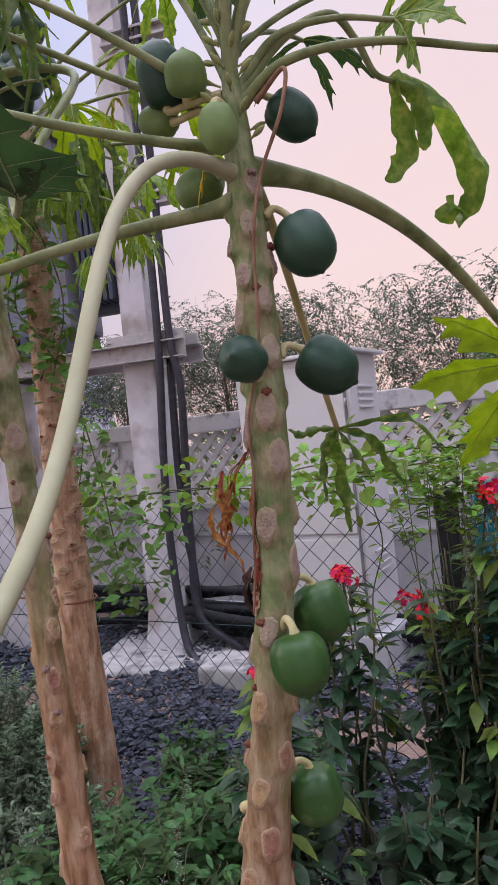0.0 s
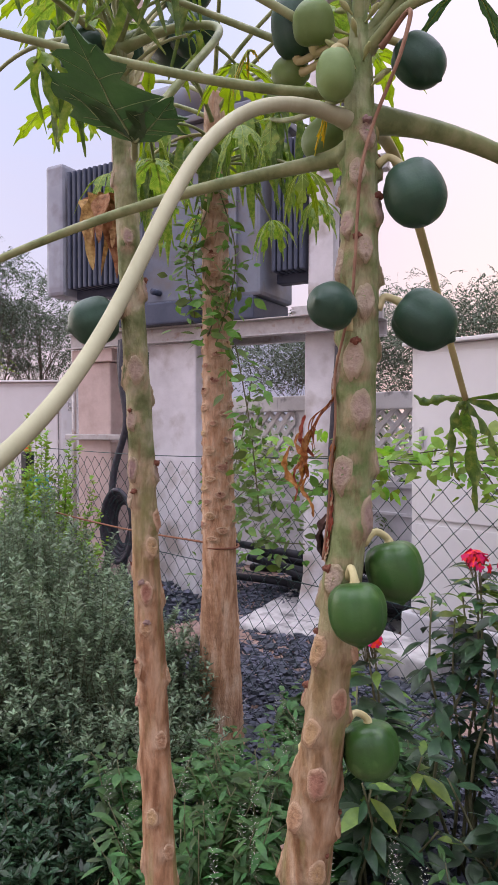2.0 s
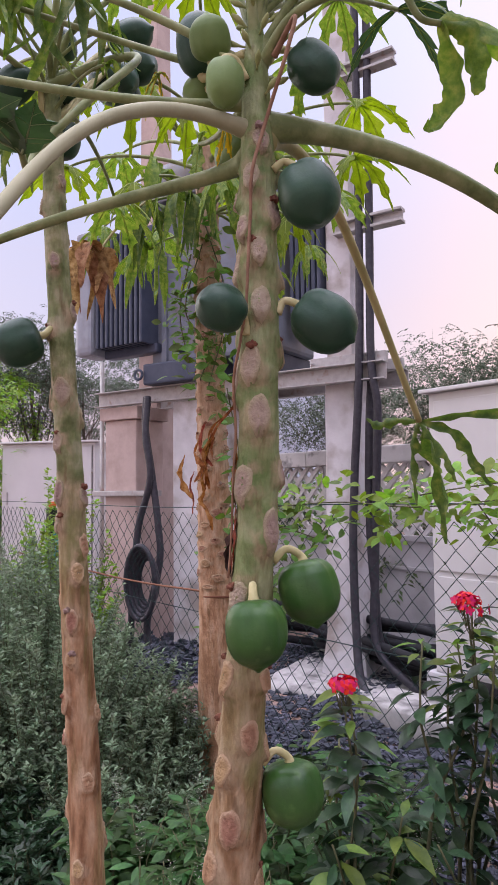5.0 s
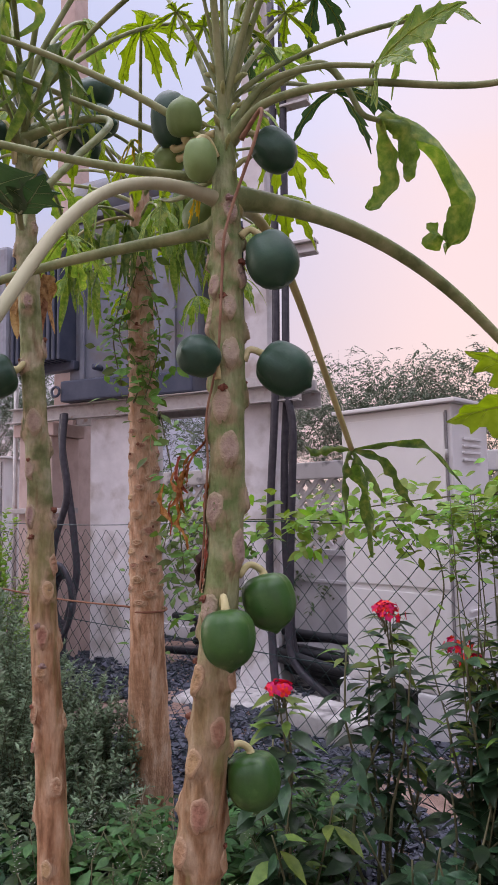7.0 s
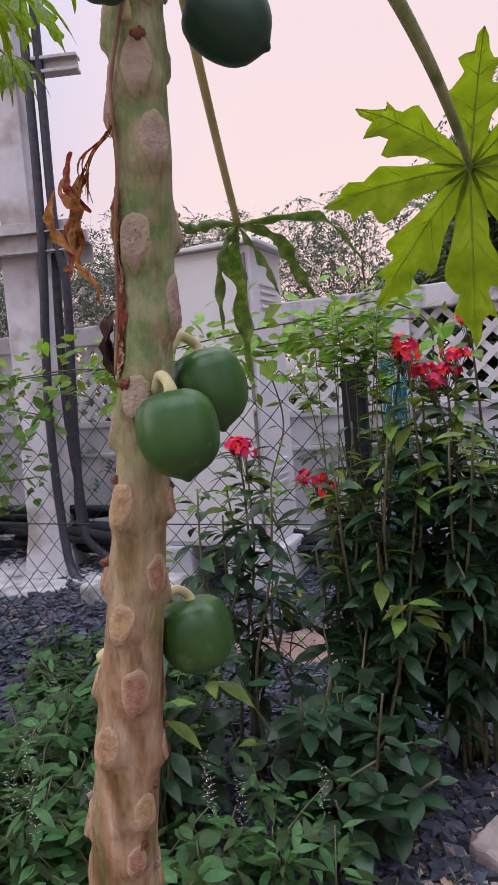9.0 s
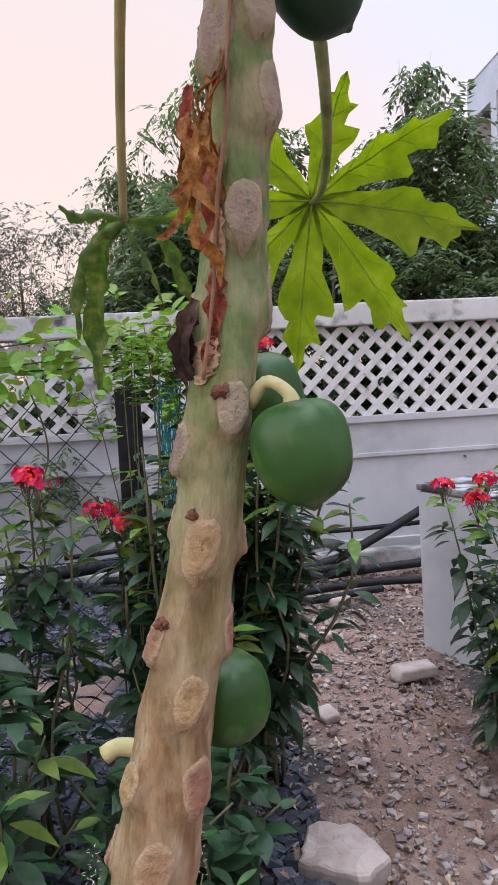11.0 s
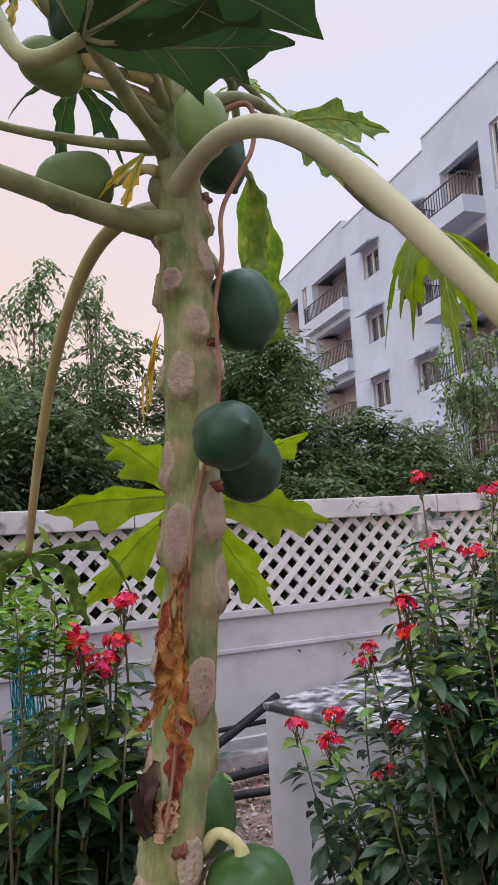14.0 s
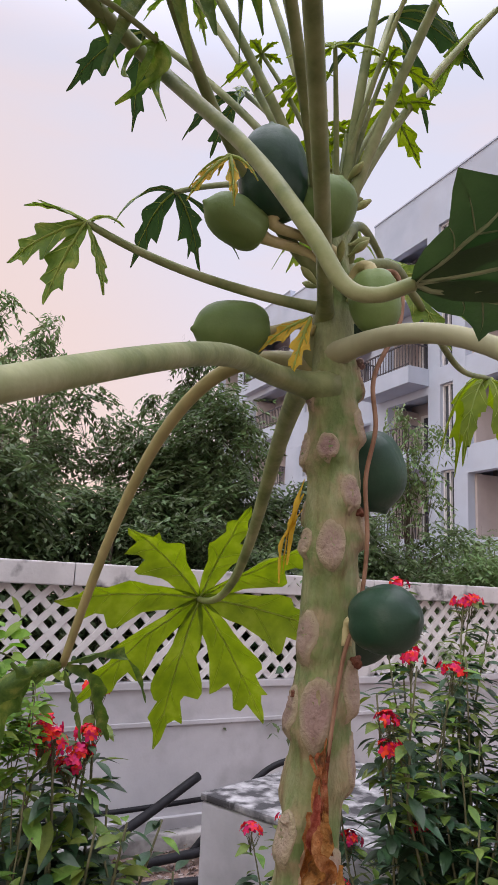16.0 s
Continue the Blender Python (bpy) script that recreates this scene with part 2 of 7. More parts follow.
M = {}
M["trunk"] = trunk_surface("papaya_bark", ((0.15, 0.078, 0.035), (0.315, 0.195, 0.105), (0.46, 0.345, 0.225)),
                           ((0.115, 0.165, 0.055), (0.185, 0.235, 0.095), (0.29, 0.32, 0.17)), 1.05, 1.5, cork=(0.33, 0.25, 0.155))
M["trunk_b"] = trunk_surface("papaya_bark_slim", ((0.18, 0.09, 0.045), (0.36, 0.21, 0.115), (0.48, 0.33, 0.21)),
                             ((0.09, 0.11, 0.04), (0.20, 0.22, 0.10), (0.36, 0.34, 0.22)), 1.3, 1.7)
M["trunk_c"] = trunk_surface("papaya_bark_old", ((0.31, 0.165, 0.09), (0.47, 0.275, 0.16), (0.58, 0.41, 0.28)),
                             ((0.30, 0.19, 0.12), (0.42, 0.29, 0.20), (0.54, 0.41, 0.31)), 1.6, 2.4, streak=(0.34, 0.19, 0.10))


def scar_surface(name, face, deep, rim):
    """Cork of a leaf scar: darker pitted face, pale broken rim."""
    m = surface(name, ((0.3, deep), (0.55, face), (0.75, face)), scale=70, rough=0.82, bump=0.8, fine=170, island=0.16)
    nt = m.node_tree
    n, l = nt.nodes, nt.links
    bsdf = n["Principled BSDF"]
    src = bsdf.inputs["Base Color"].links[0].from_socket
    at = n.new("ShaderNodeAttribute")
    at.attribute_name = "rim"
    r = ramp_node(nt, ((0.45, (0, 0, 0)), (0.85, (0.8, 0.8, 0.8))))
    l.new(at.outputs["Fac"], r.inputs[0])
    mx = n.new("ShaderNodeMix")
    mx.data_type = "RGBA"
    l.new(r.outputs[0], mx.inputs[0])
    l.new(src, mx.inputs[6])
    mx.inputs[7].default_value = (*rim, 1)
    # the torn brown edge outside the rim
    edge = ramp_node(nt, ((0.86, (0, 0, 0)), (0.97, (0.9, 0.9, 0.9))))
    l.new(at.outputs["Fac"], edge.inputs[0])
    mx2 = n.new("ShaderNodeMix")
    mx2.data_type = "RGBA"
    l.new(edge.outputs[0], mx2.inputs[0])
    l.new(mx.outputs[2], mx2.inputs[6])
    mx2.inputs[7].default_value = (deep[0] * 0.6, deep[1] * 0.5, deep[2] * 0.45, 1)
    l.new(mx2.outputs[2], bsdf.inputs["Base Color"])
    return m


M["scar"] = scar_surface("leaf_scar_cork", (0.33, 0.245, 0.195), (0.24, 0.17, 0.13), (0.36, 0.31, 0.19))
M["scar_low"] = scar_surface("leaf_scar_tan", (0.36, 0.22, 0.125), (0.23, 0.13, 0.07), (0.46, 0.335, 0.215))
M["scar_core"] = surface("flower_stalk_scar", ((0.3, (0.09, 0.03, 0.02)), (0.7, (0.24, 0.10, 0.06))), scale=60, rough=0.85, bump=0.8, fine=200)
M["petiole"] = surface("papaya_petiole", ((0.36, (0.13, 0.16, 0.062)), (0.5, (0.215, 0.245, 0.105)), (0.66, (0.30, 0.315, 0.16))), scale=16, rough=0.45, bump=0.1, fine=160, spec=0.2)
M["petiole_pale"] = surface("papaya_petiole_fading", ((0.3, (0.29, 0.285, 0.17)), (0.6, (0.40, 0.39, 0.25)), (0.8, (0.48, 0.44, 0.31))), scale=7, rough=0.55, bump=0.15, fine=110, stretch=(1, 1, 0.4), spec=0.15)
M["petiole_dead"] = surface("papaya_petiole_dying", ((0.3, (0.24, 0.22, 0.09)), (0.6, (0.36, 0.31, 0.14)), (0.8, (0.34, 0.22, 0.14))), scale=9, rough=0.5, bump=0.2, fine=110)
M["fruit_dark"] = surface("papaya_skin_dark", ((0.3, (0.013, 0.038, 0.022)), (0.6, (0.024, 0.066, 0.036)), (0.8, (0.036, 0.085, 0.042))), scale=12, rough=0.42, bump=0.08, fine=220, spec=0.35, stain=(0.045, 0.09, 0.05), stain_scale=25, stain_at=(0.6, 0.78))
M["fruit"] = surface("papaya_skin_green", ((0.3, (0.020, 0.056, 0.012)), (0.55, (0.034, 0.092, 0.018)), (0.8, (0.066, 0.138, 0.032))), scale=9, rough=0.34, bump=0.08, fine=220, spec=0.35, stain=(0.15, 0.26, 0.08), stain_scale=16, stain_at=(0.58, 0.82))
M["fruit_young"] = surface("papaya_skin_young", ((0.3, (0.11, 0.17, 0.05)), (0.6, (0.16, 0.235, 0.075)), (0.8, (0.21, 0.28, 0.11))), scale=9, rough=0.45, bump=0.08, fine=220)
M["bud"] = surface("flower_bud_skin", ((0.3, (0.24, 0.28, 0.10)), (0.7, (0.42, 0.42, 0.20))), scale=40, rough=0.6, bump=0.2)
M["stalk"] = surface("fruit_stalk", ((0.3, (0.40, 0.36, 0.16)), (0.7, (0.56, 0.50, 0.28))), scale=30, rough=0.55, bump=0.2)
M["leaf"] = surface("papaya_leaf", ((0.3, (0.11, 0.16, 0.022)), (0.55, (0.185, 0.25, 0.034)), (0.78, (0.27, 0.33, 0.062))), scale=14, rough=0.6, bump=0.45, fine=55, translucent=0.5, spec=0.12)
M["leaf_dark"] = surface("papaya_leaf_dark", ((0.3, (0.028, 0.062, 0.022)), (0.6, (0.048, 0.098, 0.032)), (0.8, (0.07, 0.13, 0.042))), scale=14, rough=0.5, bump=0.35, fine=55, translucent=0.14)
M["leaf_worn"] = surface("papaya_leaf_virused", ((0.3, (0.08, 0.15, 0.025)), (0.5, (0.16, 0.25, 0.045)), (0.68, (0.30, 0.34, 0.08))), scale=45, rough=0.55, bump=0.5, fine=70, translucent=0.33)
M["leaf_wilt"] = surface("papaya_leaf_wilted", ((0.3, (0.045, 0.085, 0.02)), (0.5, (0.085, 0.14, 0.03)), (0.7, (0.20, 0.23, 0.06))), scale=40, rough=0.5, bump=0.5, fine=70, translucent=0.25)
M["leaf_yellow"] = surface("leaf_yellowed", ((0.3, (0.45, 0.28, 0.03)), (0.7, (0.62, 0.44, 0.06))), scale=30, rough=0.6, bump=0.3, translucent=0.3)
M["vein"] = surface("leaf_vein", ((0.3, (0.34, 0.42, 0.10)), (0.7, (0.44, 0.50, 0.15))), scale=30, rough=0.5, bump=0.1, translucent=0.5)
M["vein_pale"] = surface("leaf_vein_pale", ((0.3, (0.30, 0.38, 0.20)), (0.7, (0.40, 0.46, 0.26))), scale=30, rough=0.5, bump=0.1, translucent=0.3)
M["dry_leaf"] = surface("dead_leaf", ((0.35, (0.09, 0.032, 0.012)), (0.5, (0.27, 0.092, 0.03)), (0.65, (0.40, 0.19, 0.085))), scale=60, rough=0.75, bump=0.9, island=0.2, translucent=0.15)
M["litter"] = surface("leaf_litter", ((0.3, (0.20, 0.13, 0.09)), (0.55, (0.34, 0.25, 0.19)), (0.75, (0.46, 0.38, 0.32))), scale=30, rough=0.8, bump=0.5, island=0.4)
M["dry_brown"] = surface("dead_leaf_brown", ((0.35, (0.14, 0.07, 0.03)), (0.5, (0.30, 0.16, 0.07)), (0.65, (0.42, 0.26, 0.13))), scale=35, rough=0.8, bump=0.8, island=0.3, translucent=0.1)
M["dry_dark"] = surface("dead_leaf_dark", ((0.35, (0.020, 0.012, 0.010)), (0.5, (0.045, 0.025, 0.02)), (0.65, (0.085, 0.05, 0.04))), scale=35, rough=0.8, bump=0.8)
M["bark_tan"] = surface("peeling_bark", ((0.3, (0.30, 0.19, 0.11)), (0.55, (0.42, 0.29, 0.18)), (0.75, (0.52, 0.39, 0.28))), scale=45, rough=0.8, bump=0.6)
M["dry_stem"] = surface("dead_stem", ((0.3, (0.17, 0.085, 0.05)), (0.7, (0.32, 0.19, 0.12))), scale=25, rough=0.75, bump=0.4)
M["wall"] = surface("white_painted_plaster", ((0.25, (0.40, 0.395, 0.41)), (0.5, (0.50, 0.49, 0.51)), (0.75, (0.56, 0.55, 0.57))), scale=2.2, rough=0.8, bump=0.25, fine=45, stain=(0.29, 0.28, 0.285), stain_scale=1.6, stain_at=(0.54, 0.76))
M["wall_top"] = surface("weathered_coping", ((0.3, (0.48, 0.465, 0.46)), (0.6, (0.60, 0.585, 0.58))), scale=3, rough=0.85, bump=0.35, fine=45, stain=(0.10, 0.095, 0.095), stain_scale=5.0, stain_at=(0.53, 0.68))
M["slat"] = surface("lattice_concrete_paint", ((0.3, (0.55, 0.53, 0.52)), (0.6, (0.68, 0.66, 0.65))), scale=6, rough=0.8, bump=0.3, fine=60, island=0.06, stain=(0.40, 0.37, 0.34), stain_scale=7, stain_at=(0.6, 0.8))
M["concrete"] = surface("raw_concrete", ((0.3, (0.30, 0.29, 0.28)), (0.6, (0.44, 0.42, 0.41)), (0.8, (0.52, 0.50, 0.48))), scale=7, rough=0.88, bump=0.5, fine=70, stain=(0.12, 0.115, 0.115), stain_scale=5, stain_at=(0.52, 0.7))
M["sump_top"] = surface("mouldy_concrete", ((0.35, (0.20, 0.195, 0.20)), (0.5, (0.32, 0.31, 0.315)), (0.65, (0.46, 0.45, 0.45))), scale=12, rough=0.9, bump=0.5, fine=70, stain=(0.055, 0.053, 0.056), stain_scale=9, stain_at=(0.43, 0.58))
M["pole"] = surface("pole_concrete", ((0.3, (0.55, 0.52, 0.53)), (0.6, (0.67, 0.64, 0.65)), (0.8, (0.73, 0.70, 0.71))), scale=4, rough=0.82, bump=0.3, fine=60, stain=(0.38, 0.33, 0.30), stain_scale=3)
M["pole_pink"] = surface("brick_pillar_paint", ((0.3, (0.42, 0.32, 0.28)), (0.6, (0.54, 0.42, 0.38))), scale=5, rough=0.85, bump=0.4, fine=60)
M["cabinet"] = surface("cabinet_enamel", ((0.3, (0.58, 0.56, 0.56)), (0.7, (0.66, 0.64, 0.64))), scale=1.5, rough=0.45, bump=0.06, fine=90, stain=(0.48, 0.44, 0.42), stain_scale=2.5, stain_at=(0.6, 0.85))
M["seam"] = surface("dark_seam", ((0.3, (0.16, 0.15, 0.15)), (0.7, (0.24, 0.23, 0.23))), scale=20, rough=0.7, bump=0.1)
M["steel"] = surface("galvanised_steel", ((0.3, (0.36, 0.34, 0.33)), (0.7, (0.48, 0.46, 0.45))), scale=12, rough=0.5, bump=0.15, metal=0.35, stain=(0.28, 0.18, 0.13), stain_scale=9, stain_at=(0.6, 0.75))
# three blue-grey tones: mid tank, paler end panel, darkest fins and base rails
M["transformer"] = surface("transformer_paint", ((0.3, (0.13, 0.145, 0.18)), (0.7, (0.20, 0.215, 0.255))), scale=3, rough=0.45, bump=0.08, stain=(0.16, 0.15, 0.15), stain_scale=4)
M["panel"] = surface("radiator_pale_grey", ((0.3, (0.26, 0.275, 0.32)), (0.7, (0.34, 0.355, 0.40))), scale=3, rough=0.45, bump=0.08, stain=(0.22, 0.22, 0.25), stain_scale=4)
M["fin"] = surface("radiator_dark_blue", ((0.3, (0.045, 0.055, 0.085)), (0.7, (0.075, 0.085, 0.12))), scale=5, rough=0.45, bump=0.06)
M["black"] = surface("black_plastic", ((0.3, (0.010, 0.010, 0.012)), (0.7, (0.022, 0.022, 0.026))), scale=20, rough=0.6, bump=0.2, spec=0.2)
M["cable"] = surface("cable_sheath", ((0.3, (0.03, 0.028, 0.036)), (0.7, (0.06, 0.055, 0.065))), scale=20, rough=0.45, bump=0.1)
M["wire"] = surface("fence_wire_pvc", ((0.3, (0.014, 0.036, 0.038)), (0.7, (0.03, 0.06, 0.06))), scale=30, rough=0.5, bump=0.1)
M["rust"] = surface("rusty_wire", ((0.3, (0.13, 0.05, 0.03)), (0.7, (0.26, 0.12, 0.07))), scale=30, rough=0.8, bump=0.3)
M["net"] = surface("turquoise_net", ((0.3, (0.02, 0.24, 0.30)), (0.7, (0.05, 0.36, 0.42))), scale=20, rough=0.6, bump=0.1, island=0.25)
M["soil"] = surface("garden_soil", ((0.25, (0.14, 0.088, 0.068)), (0.5, (0.23, 0.152, 0.122)), (0.75, (0.33, 0.24, 0.20))), scale=5, rough=0.95, bump=1.0, fine=70, depth=0.012, stain=(0.055, 0.05, 0.052), stain_scale=0.9, stain_at=(0.5, 0.6))
M["gravel"] = surface("grey_stone_chips", ((0.3, (0.15, 0.118, 0.108)), (0.5, (0.26, 0.21, 0.195)), (0.75, (0.42, 0.36, 0.335))), scale=18, rough=0.85, bump=0.4, fine=60, island=0.32)
M["gravel_dark"] = surface("dark_blue_metal_chips", ((0.3, (0.035, 0.038, 0.050)), (0.6, (0.072, 0.078, 0.100)), (0.8, (0.14, 0.147, 0.175))), scale=18, rough=0.8, bump=0.4, fine=60, island=0.5)
M["rock"] = surface("broken_slab", ((0.3, (0.28, 0.22, 0.195)), (0.6, (0.44, 0.37, 0.34))), scale=9, rough=0.9, bump=0.6, fine=60)
M["shrub"] = surface("jatropha_leaf", ((0.3, (0.018, 0.042, 0.020)), (0.6, (0.036, 0.076, 0.032)), (0.8, (0.075, 0.125, 0.048))), scale=25, rough=0.36, bump=0.2, fine=90, translucent=0.15, island=0.5, spec=0.35)
M["shrub_young"] = surface("jatropha_leaf_young", ((0.3, (0.09, 0.15, 0.030)), (0.6, (0.16, 0.235, 0.048)), (0.8, (0.25, 0.31, 0.08))), scale=25, rough=0.42, bump=0.2, fine=90, translucent=0.3, island=0.3)
M["stem"] = surface("shrub_stem", ((0.3, (0.07, 0.075, 0.035)), (0.7, (0.15, 0.14, 0.075))), scale=25, rough=0.7, bump=0.3)
M["petal"] = surface("jatropha_petal", ((0.3, (0.50, 0.008, 0.035)), (0.6, (0.64, 0.016, 0.06)), (0.8, (0.72, 0.06, 0.12))), scale=40, rough=0.55, bump=0.1, translucent=0.2, island=0.25)
M["herb"] = surface("basil_leaf", ((0.3, (0.026, 0.062, 0.018)), (0.6, (0.052, 0.112, 0.030)), (0.8, (0.105, 0.19, 0.05))), scale=25, rough=0.45, bump=0.25, translucent=0.2, island=0.5)
M["herb_flower"] = surface("basil_flower", ((0.3, (0.26, 0.24, 0.20)), (0.7, (0.42, 0.39, 0.34))), scale=40, rough=0.7, bump=0.2, island=0.4)
M["grey_bush"] = surface("grey_green_leaf", ((0.3, (0.11, 0.16, 0.095)), (0.6, (0.18, 0.235, 0.14)), (0.8, (0.27, 0.32, 0.19))), scale=20, rough=0.5, bump=0.1, translucent=0.25, island=0.5)
M["vine"] = surface("vine_leaf", ((0.3, (0.13, 0.23, 0.035)), (0.6, (0.22, 0.35, 0.06)), (0.8, (0.33, 0.44, 0.10))), scale=20, rough=0.45, bump=0.2, translucent=0.38, island=0.35)
M["vine_deep"] = surface("vine_leaf_deep", ((0.3, (0.07, 0.135, 0.03)), (0.6, (0.12, 0.21, 0.045)), (0.8, (0.20, 0.30, 0.07))), scale=20, rough=0.42, bump=0.2, translucent=0.3, island=0.45)
M["neem"] = surface("neem_leaf", ((0.3, (0.058, 0.088, 0.040)), (0.6, (0.108, 0.145, 0.064)), (0.8, (0.19, 0.23, 0.10))), scale=9, rough=0.45, bump=0.1, translucent=0.33, island=0.55)
M["neem_light"] = surface("neem_leaf_light", ((0.3, (0.10, 0.155, 0.065)), (0.6, (0.16, 0.225, 0.09)), (0.8, (0.22, 0.28, 0.12))), scale=9, rough=0.5, bump=0.1, translucent=0.3, island=0.4)
M["acacia"] = surface("acacia_leaf", ((0.3, (0.058, 0.076, 0.05)), (0.7, (0.10, 0.128, 0.084))), scale=9, rough=0.6, bump=0.1, translucent=0.2, island=0.4)
M["wood"] = surface("tree_bark", ((0.3, (0.06, 0.045, 0.035)), (0.7, (0.14, 0.11, 0.085))), scale=12, rough=0.9, bump=0.6)
M["facade"] = surface("apartment_plaster", ((0.3, (0.404, 0.447, 0.533)), (0.6, (0.482, 0.525, 0.611))), scale=0.6, rough=0.8, bump=0.12, fine=20, stain=(0.44, 0.47, 0.54), stain_scale=0.4)
M["facade_in"] = surface("balcony_plaster", ((0.3, (0.42, 0.36, 0.34)), (0.7, (0.54, 0.47, 0.45))), scale=1, rough=0.85, bump=0.1)
M["glass"] = surface("window_glass", ((0.3, (0.03, 0.035, 0.045)), (0.7, (0.06, 0.065, 0.08))), scale=1, rough=0.08, bump=0.0, spec=0.7, rough_var=0.03)
M["frame"] = surface("window_frame_paint", ((0.3, (0.62, 0.60, 0.60)), (0.7, (0.74, 0.72, 0.72))), scale=3, rough=0.6, bump=0.05)
M["rail"] = surface("iron_railing", ((0.3, (0.05, 0.045, 0.05)), (0.7, (0.10, 0.09, 0.10))), scale=8, rough=0.6, bump=0.1)
M["orange"] = surface("orange_cap", ((0.3, (0.6, 0.10, 0.03)), (0.7, (0.75, 0.16, 0.05))), scale=30, rough=0.5, bump=0.1)


# ---- mesh helpers ----
def mesh_of(name, verts, faces, material, smooth=True):
    me = bpy.data.meshes.new(name)
    me.from_pydata([tuple(v) for v in verts], [], [tuple(f) for f in faces])
    me.update()
    if smooth:
        me.polygons.foreach_set("use_smooth", [True] * len(me.polygons))
    me.materials.append(material)
    return me


def thing(name, at, label, category, group="", kind=""):
    ob = new(name)
    ob.empty_display_size = 0.1
    ob.location = at
    ob["base"] = list(at)
    return tagged(ob, label, category, group, kind)


def origin_of(ob):
    m = Matrix.Translation(ob.location)
    return m if ob.parent is None else origin_of(ob.parent)


def part(name, data, material, parent, label="", smooth=True):
    """One mesh under a thing; data is (verts, faces) in world coordinates."""
    me = mesh_of(name, data[0], data[1], material, smooth)
    ob = new(name, me)
    ob.parent = parent
    if parent is not None:
        if parent.type == "EMPTY":
            ob.matrix_parent_inverse = Matrix.Translation(parent.location).inverted()
    if label:
        ob["label"] = label
    if name in STUFF:
        ob["kind"] = "stuff"
    return ob


STUFF = ("foliage", "young_foliage", "vein_network", "twig_growth", "crown", "wire_mesh")


def solo(name, data, material, label, category, group="", kind="", smooth=True):
    ob = new(name, mesh_of(name, data[0], data[1], material, smooth))
    return tagged(ob, label, category, group, kind)


def join(*datas):
    vs, fs, k = [], [], 0
    for v, f in datas:
        v = np.asarray(v, float)
        vs.append(v)
        fs.extend([tuple(i + k for i in face) for face in f])
        k += len(v)
    return np.vstack(vs), fs


def smooth_path(pts, n):
    """A Catmull-Rom curve through the points."""
    p = np.array(pts, float)
    p = np.vstack([2 * p[0] - p[1], p, 2 * p[-1] - p[-2]])
    out = []
    segs = len(p) - 3
    for s in np.linspace(0, segs - 1e-6, n):
        i = int(s)
        u = s - i
        a, b, c, d = p[i:i + 4]
        out.append(0.5 * (2 * b + (c - a) * u + (2 * a - 5 * b + 4 * c - d) * u * u + (3 * b - a - 3 * c + d) * u ** 3))
    return np.array(out)


def bezier(p, n):
    p = np.array(p, float)
    s = np.linspace(0, 1, n)[:, None]
    return (1 - s) ** 3 * p[0] + 3 * s * (1 - s) ** 2 * p[1] + 3 * s * s * (1 - s) * p[2] + s ** 3 * p[3]


def tube(path, radii, seg=10, cap=True, squash=1.0):
    path = np.asarray(path, float)
    n = len(path)
    radii = np.interp(np.linspace(0, 1, n), np.linspace(0, 1, len(np.atleast_1d(radii))), np.atleast_1d(radii)) if np.ndim(radii) else np.full(n, radii)
    tang = np.gradient(path, axis=0)
    tang /= np.linalg.norm(tang, axis=1)[:, None] + 1e-12
    u = np.cross(tang[0], (0.3, 0.9, 0.2) if abs(tang[0][2]) > 0.8 else (0, 0, 1))
    u /= np.linalg.norm(u)
    ang = np.linspace(0, 2 * np.pi, seg, endpoint=False)
    verts = []
    for i in range(n):
        u = u - tang[i] * (u @ tang[i])
        u /= np.linalg.norm(u)
        w = np.cross(tang[i], u)
        verts.append(path[i] + radii[i] * (np.cos(ang)[:, None] * u + squash * np.sin(ang)[:, None] * w))
    verts = np.vstack(verts)
    faces = []
    for i in range(n - 1):
        for j in range(seg):
            k = (j + 1) % seg
            faces.append((i * seg + j, i * seg + k, (i + 1) * seg + k, (i + 1) * seg + j))
    if cap:
        faces.append(tuple(range(seg))[::-1])
        faces.append(tuple((n - 1) * seg + j for j in range(seg)))
    return verts, faces


def box(x0, y0, z0, x1, y1, z1, bevel=0.0):
    """A box with chamfered vertical and horizontal edges."""
    bm = bmesh.new()
    bmesh.ops.create_cube(bm, size=1)
    for v in bm.verts:
        v.co = Vector(((x0 + x1) / 2 + v.co.x * (x1 - x0), (y0 + y1) / 2 + v.co.y * (y1 - y0), (z0 + z1) / 2 + v.co.z * (z1 - z0)))
    if bevel > 0:
        bmesh.ops.bevel(bm, geom=bm.edges[:], offset=bevel, segments=2, affect="EDGES", profile=0.6)
    bm.verts.index_update()
    data = (np.array([v.co[:] for v in bm.verts]), [tuple(v.index for v in f.verts) for f in bm.faces])
    bm.free()
    return data


def moved(data, m):
    v = np.asarray(data[0], float)
    r = np.array(m.to_3x3())
    return v @ r.T + np.array(m.translation), data[1]


def rough(data, amount, scale, seed=0.0):
    """Uneven, worn surface: vertices pushed about by smooth noise."""
    v = np.array(data[0], float)
    for i, p in enumerate(v):
        d = noise.noise_vector(Vector(p) * scale + Vector((seed, seed * 1.7, 0)))
        v[i] = p + amount * np.array(d)
    return v, data[1]


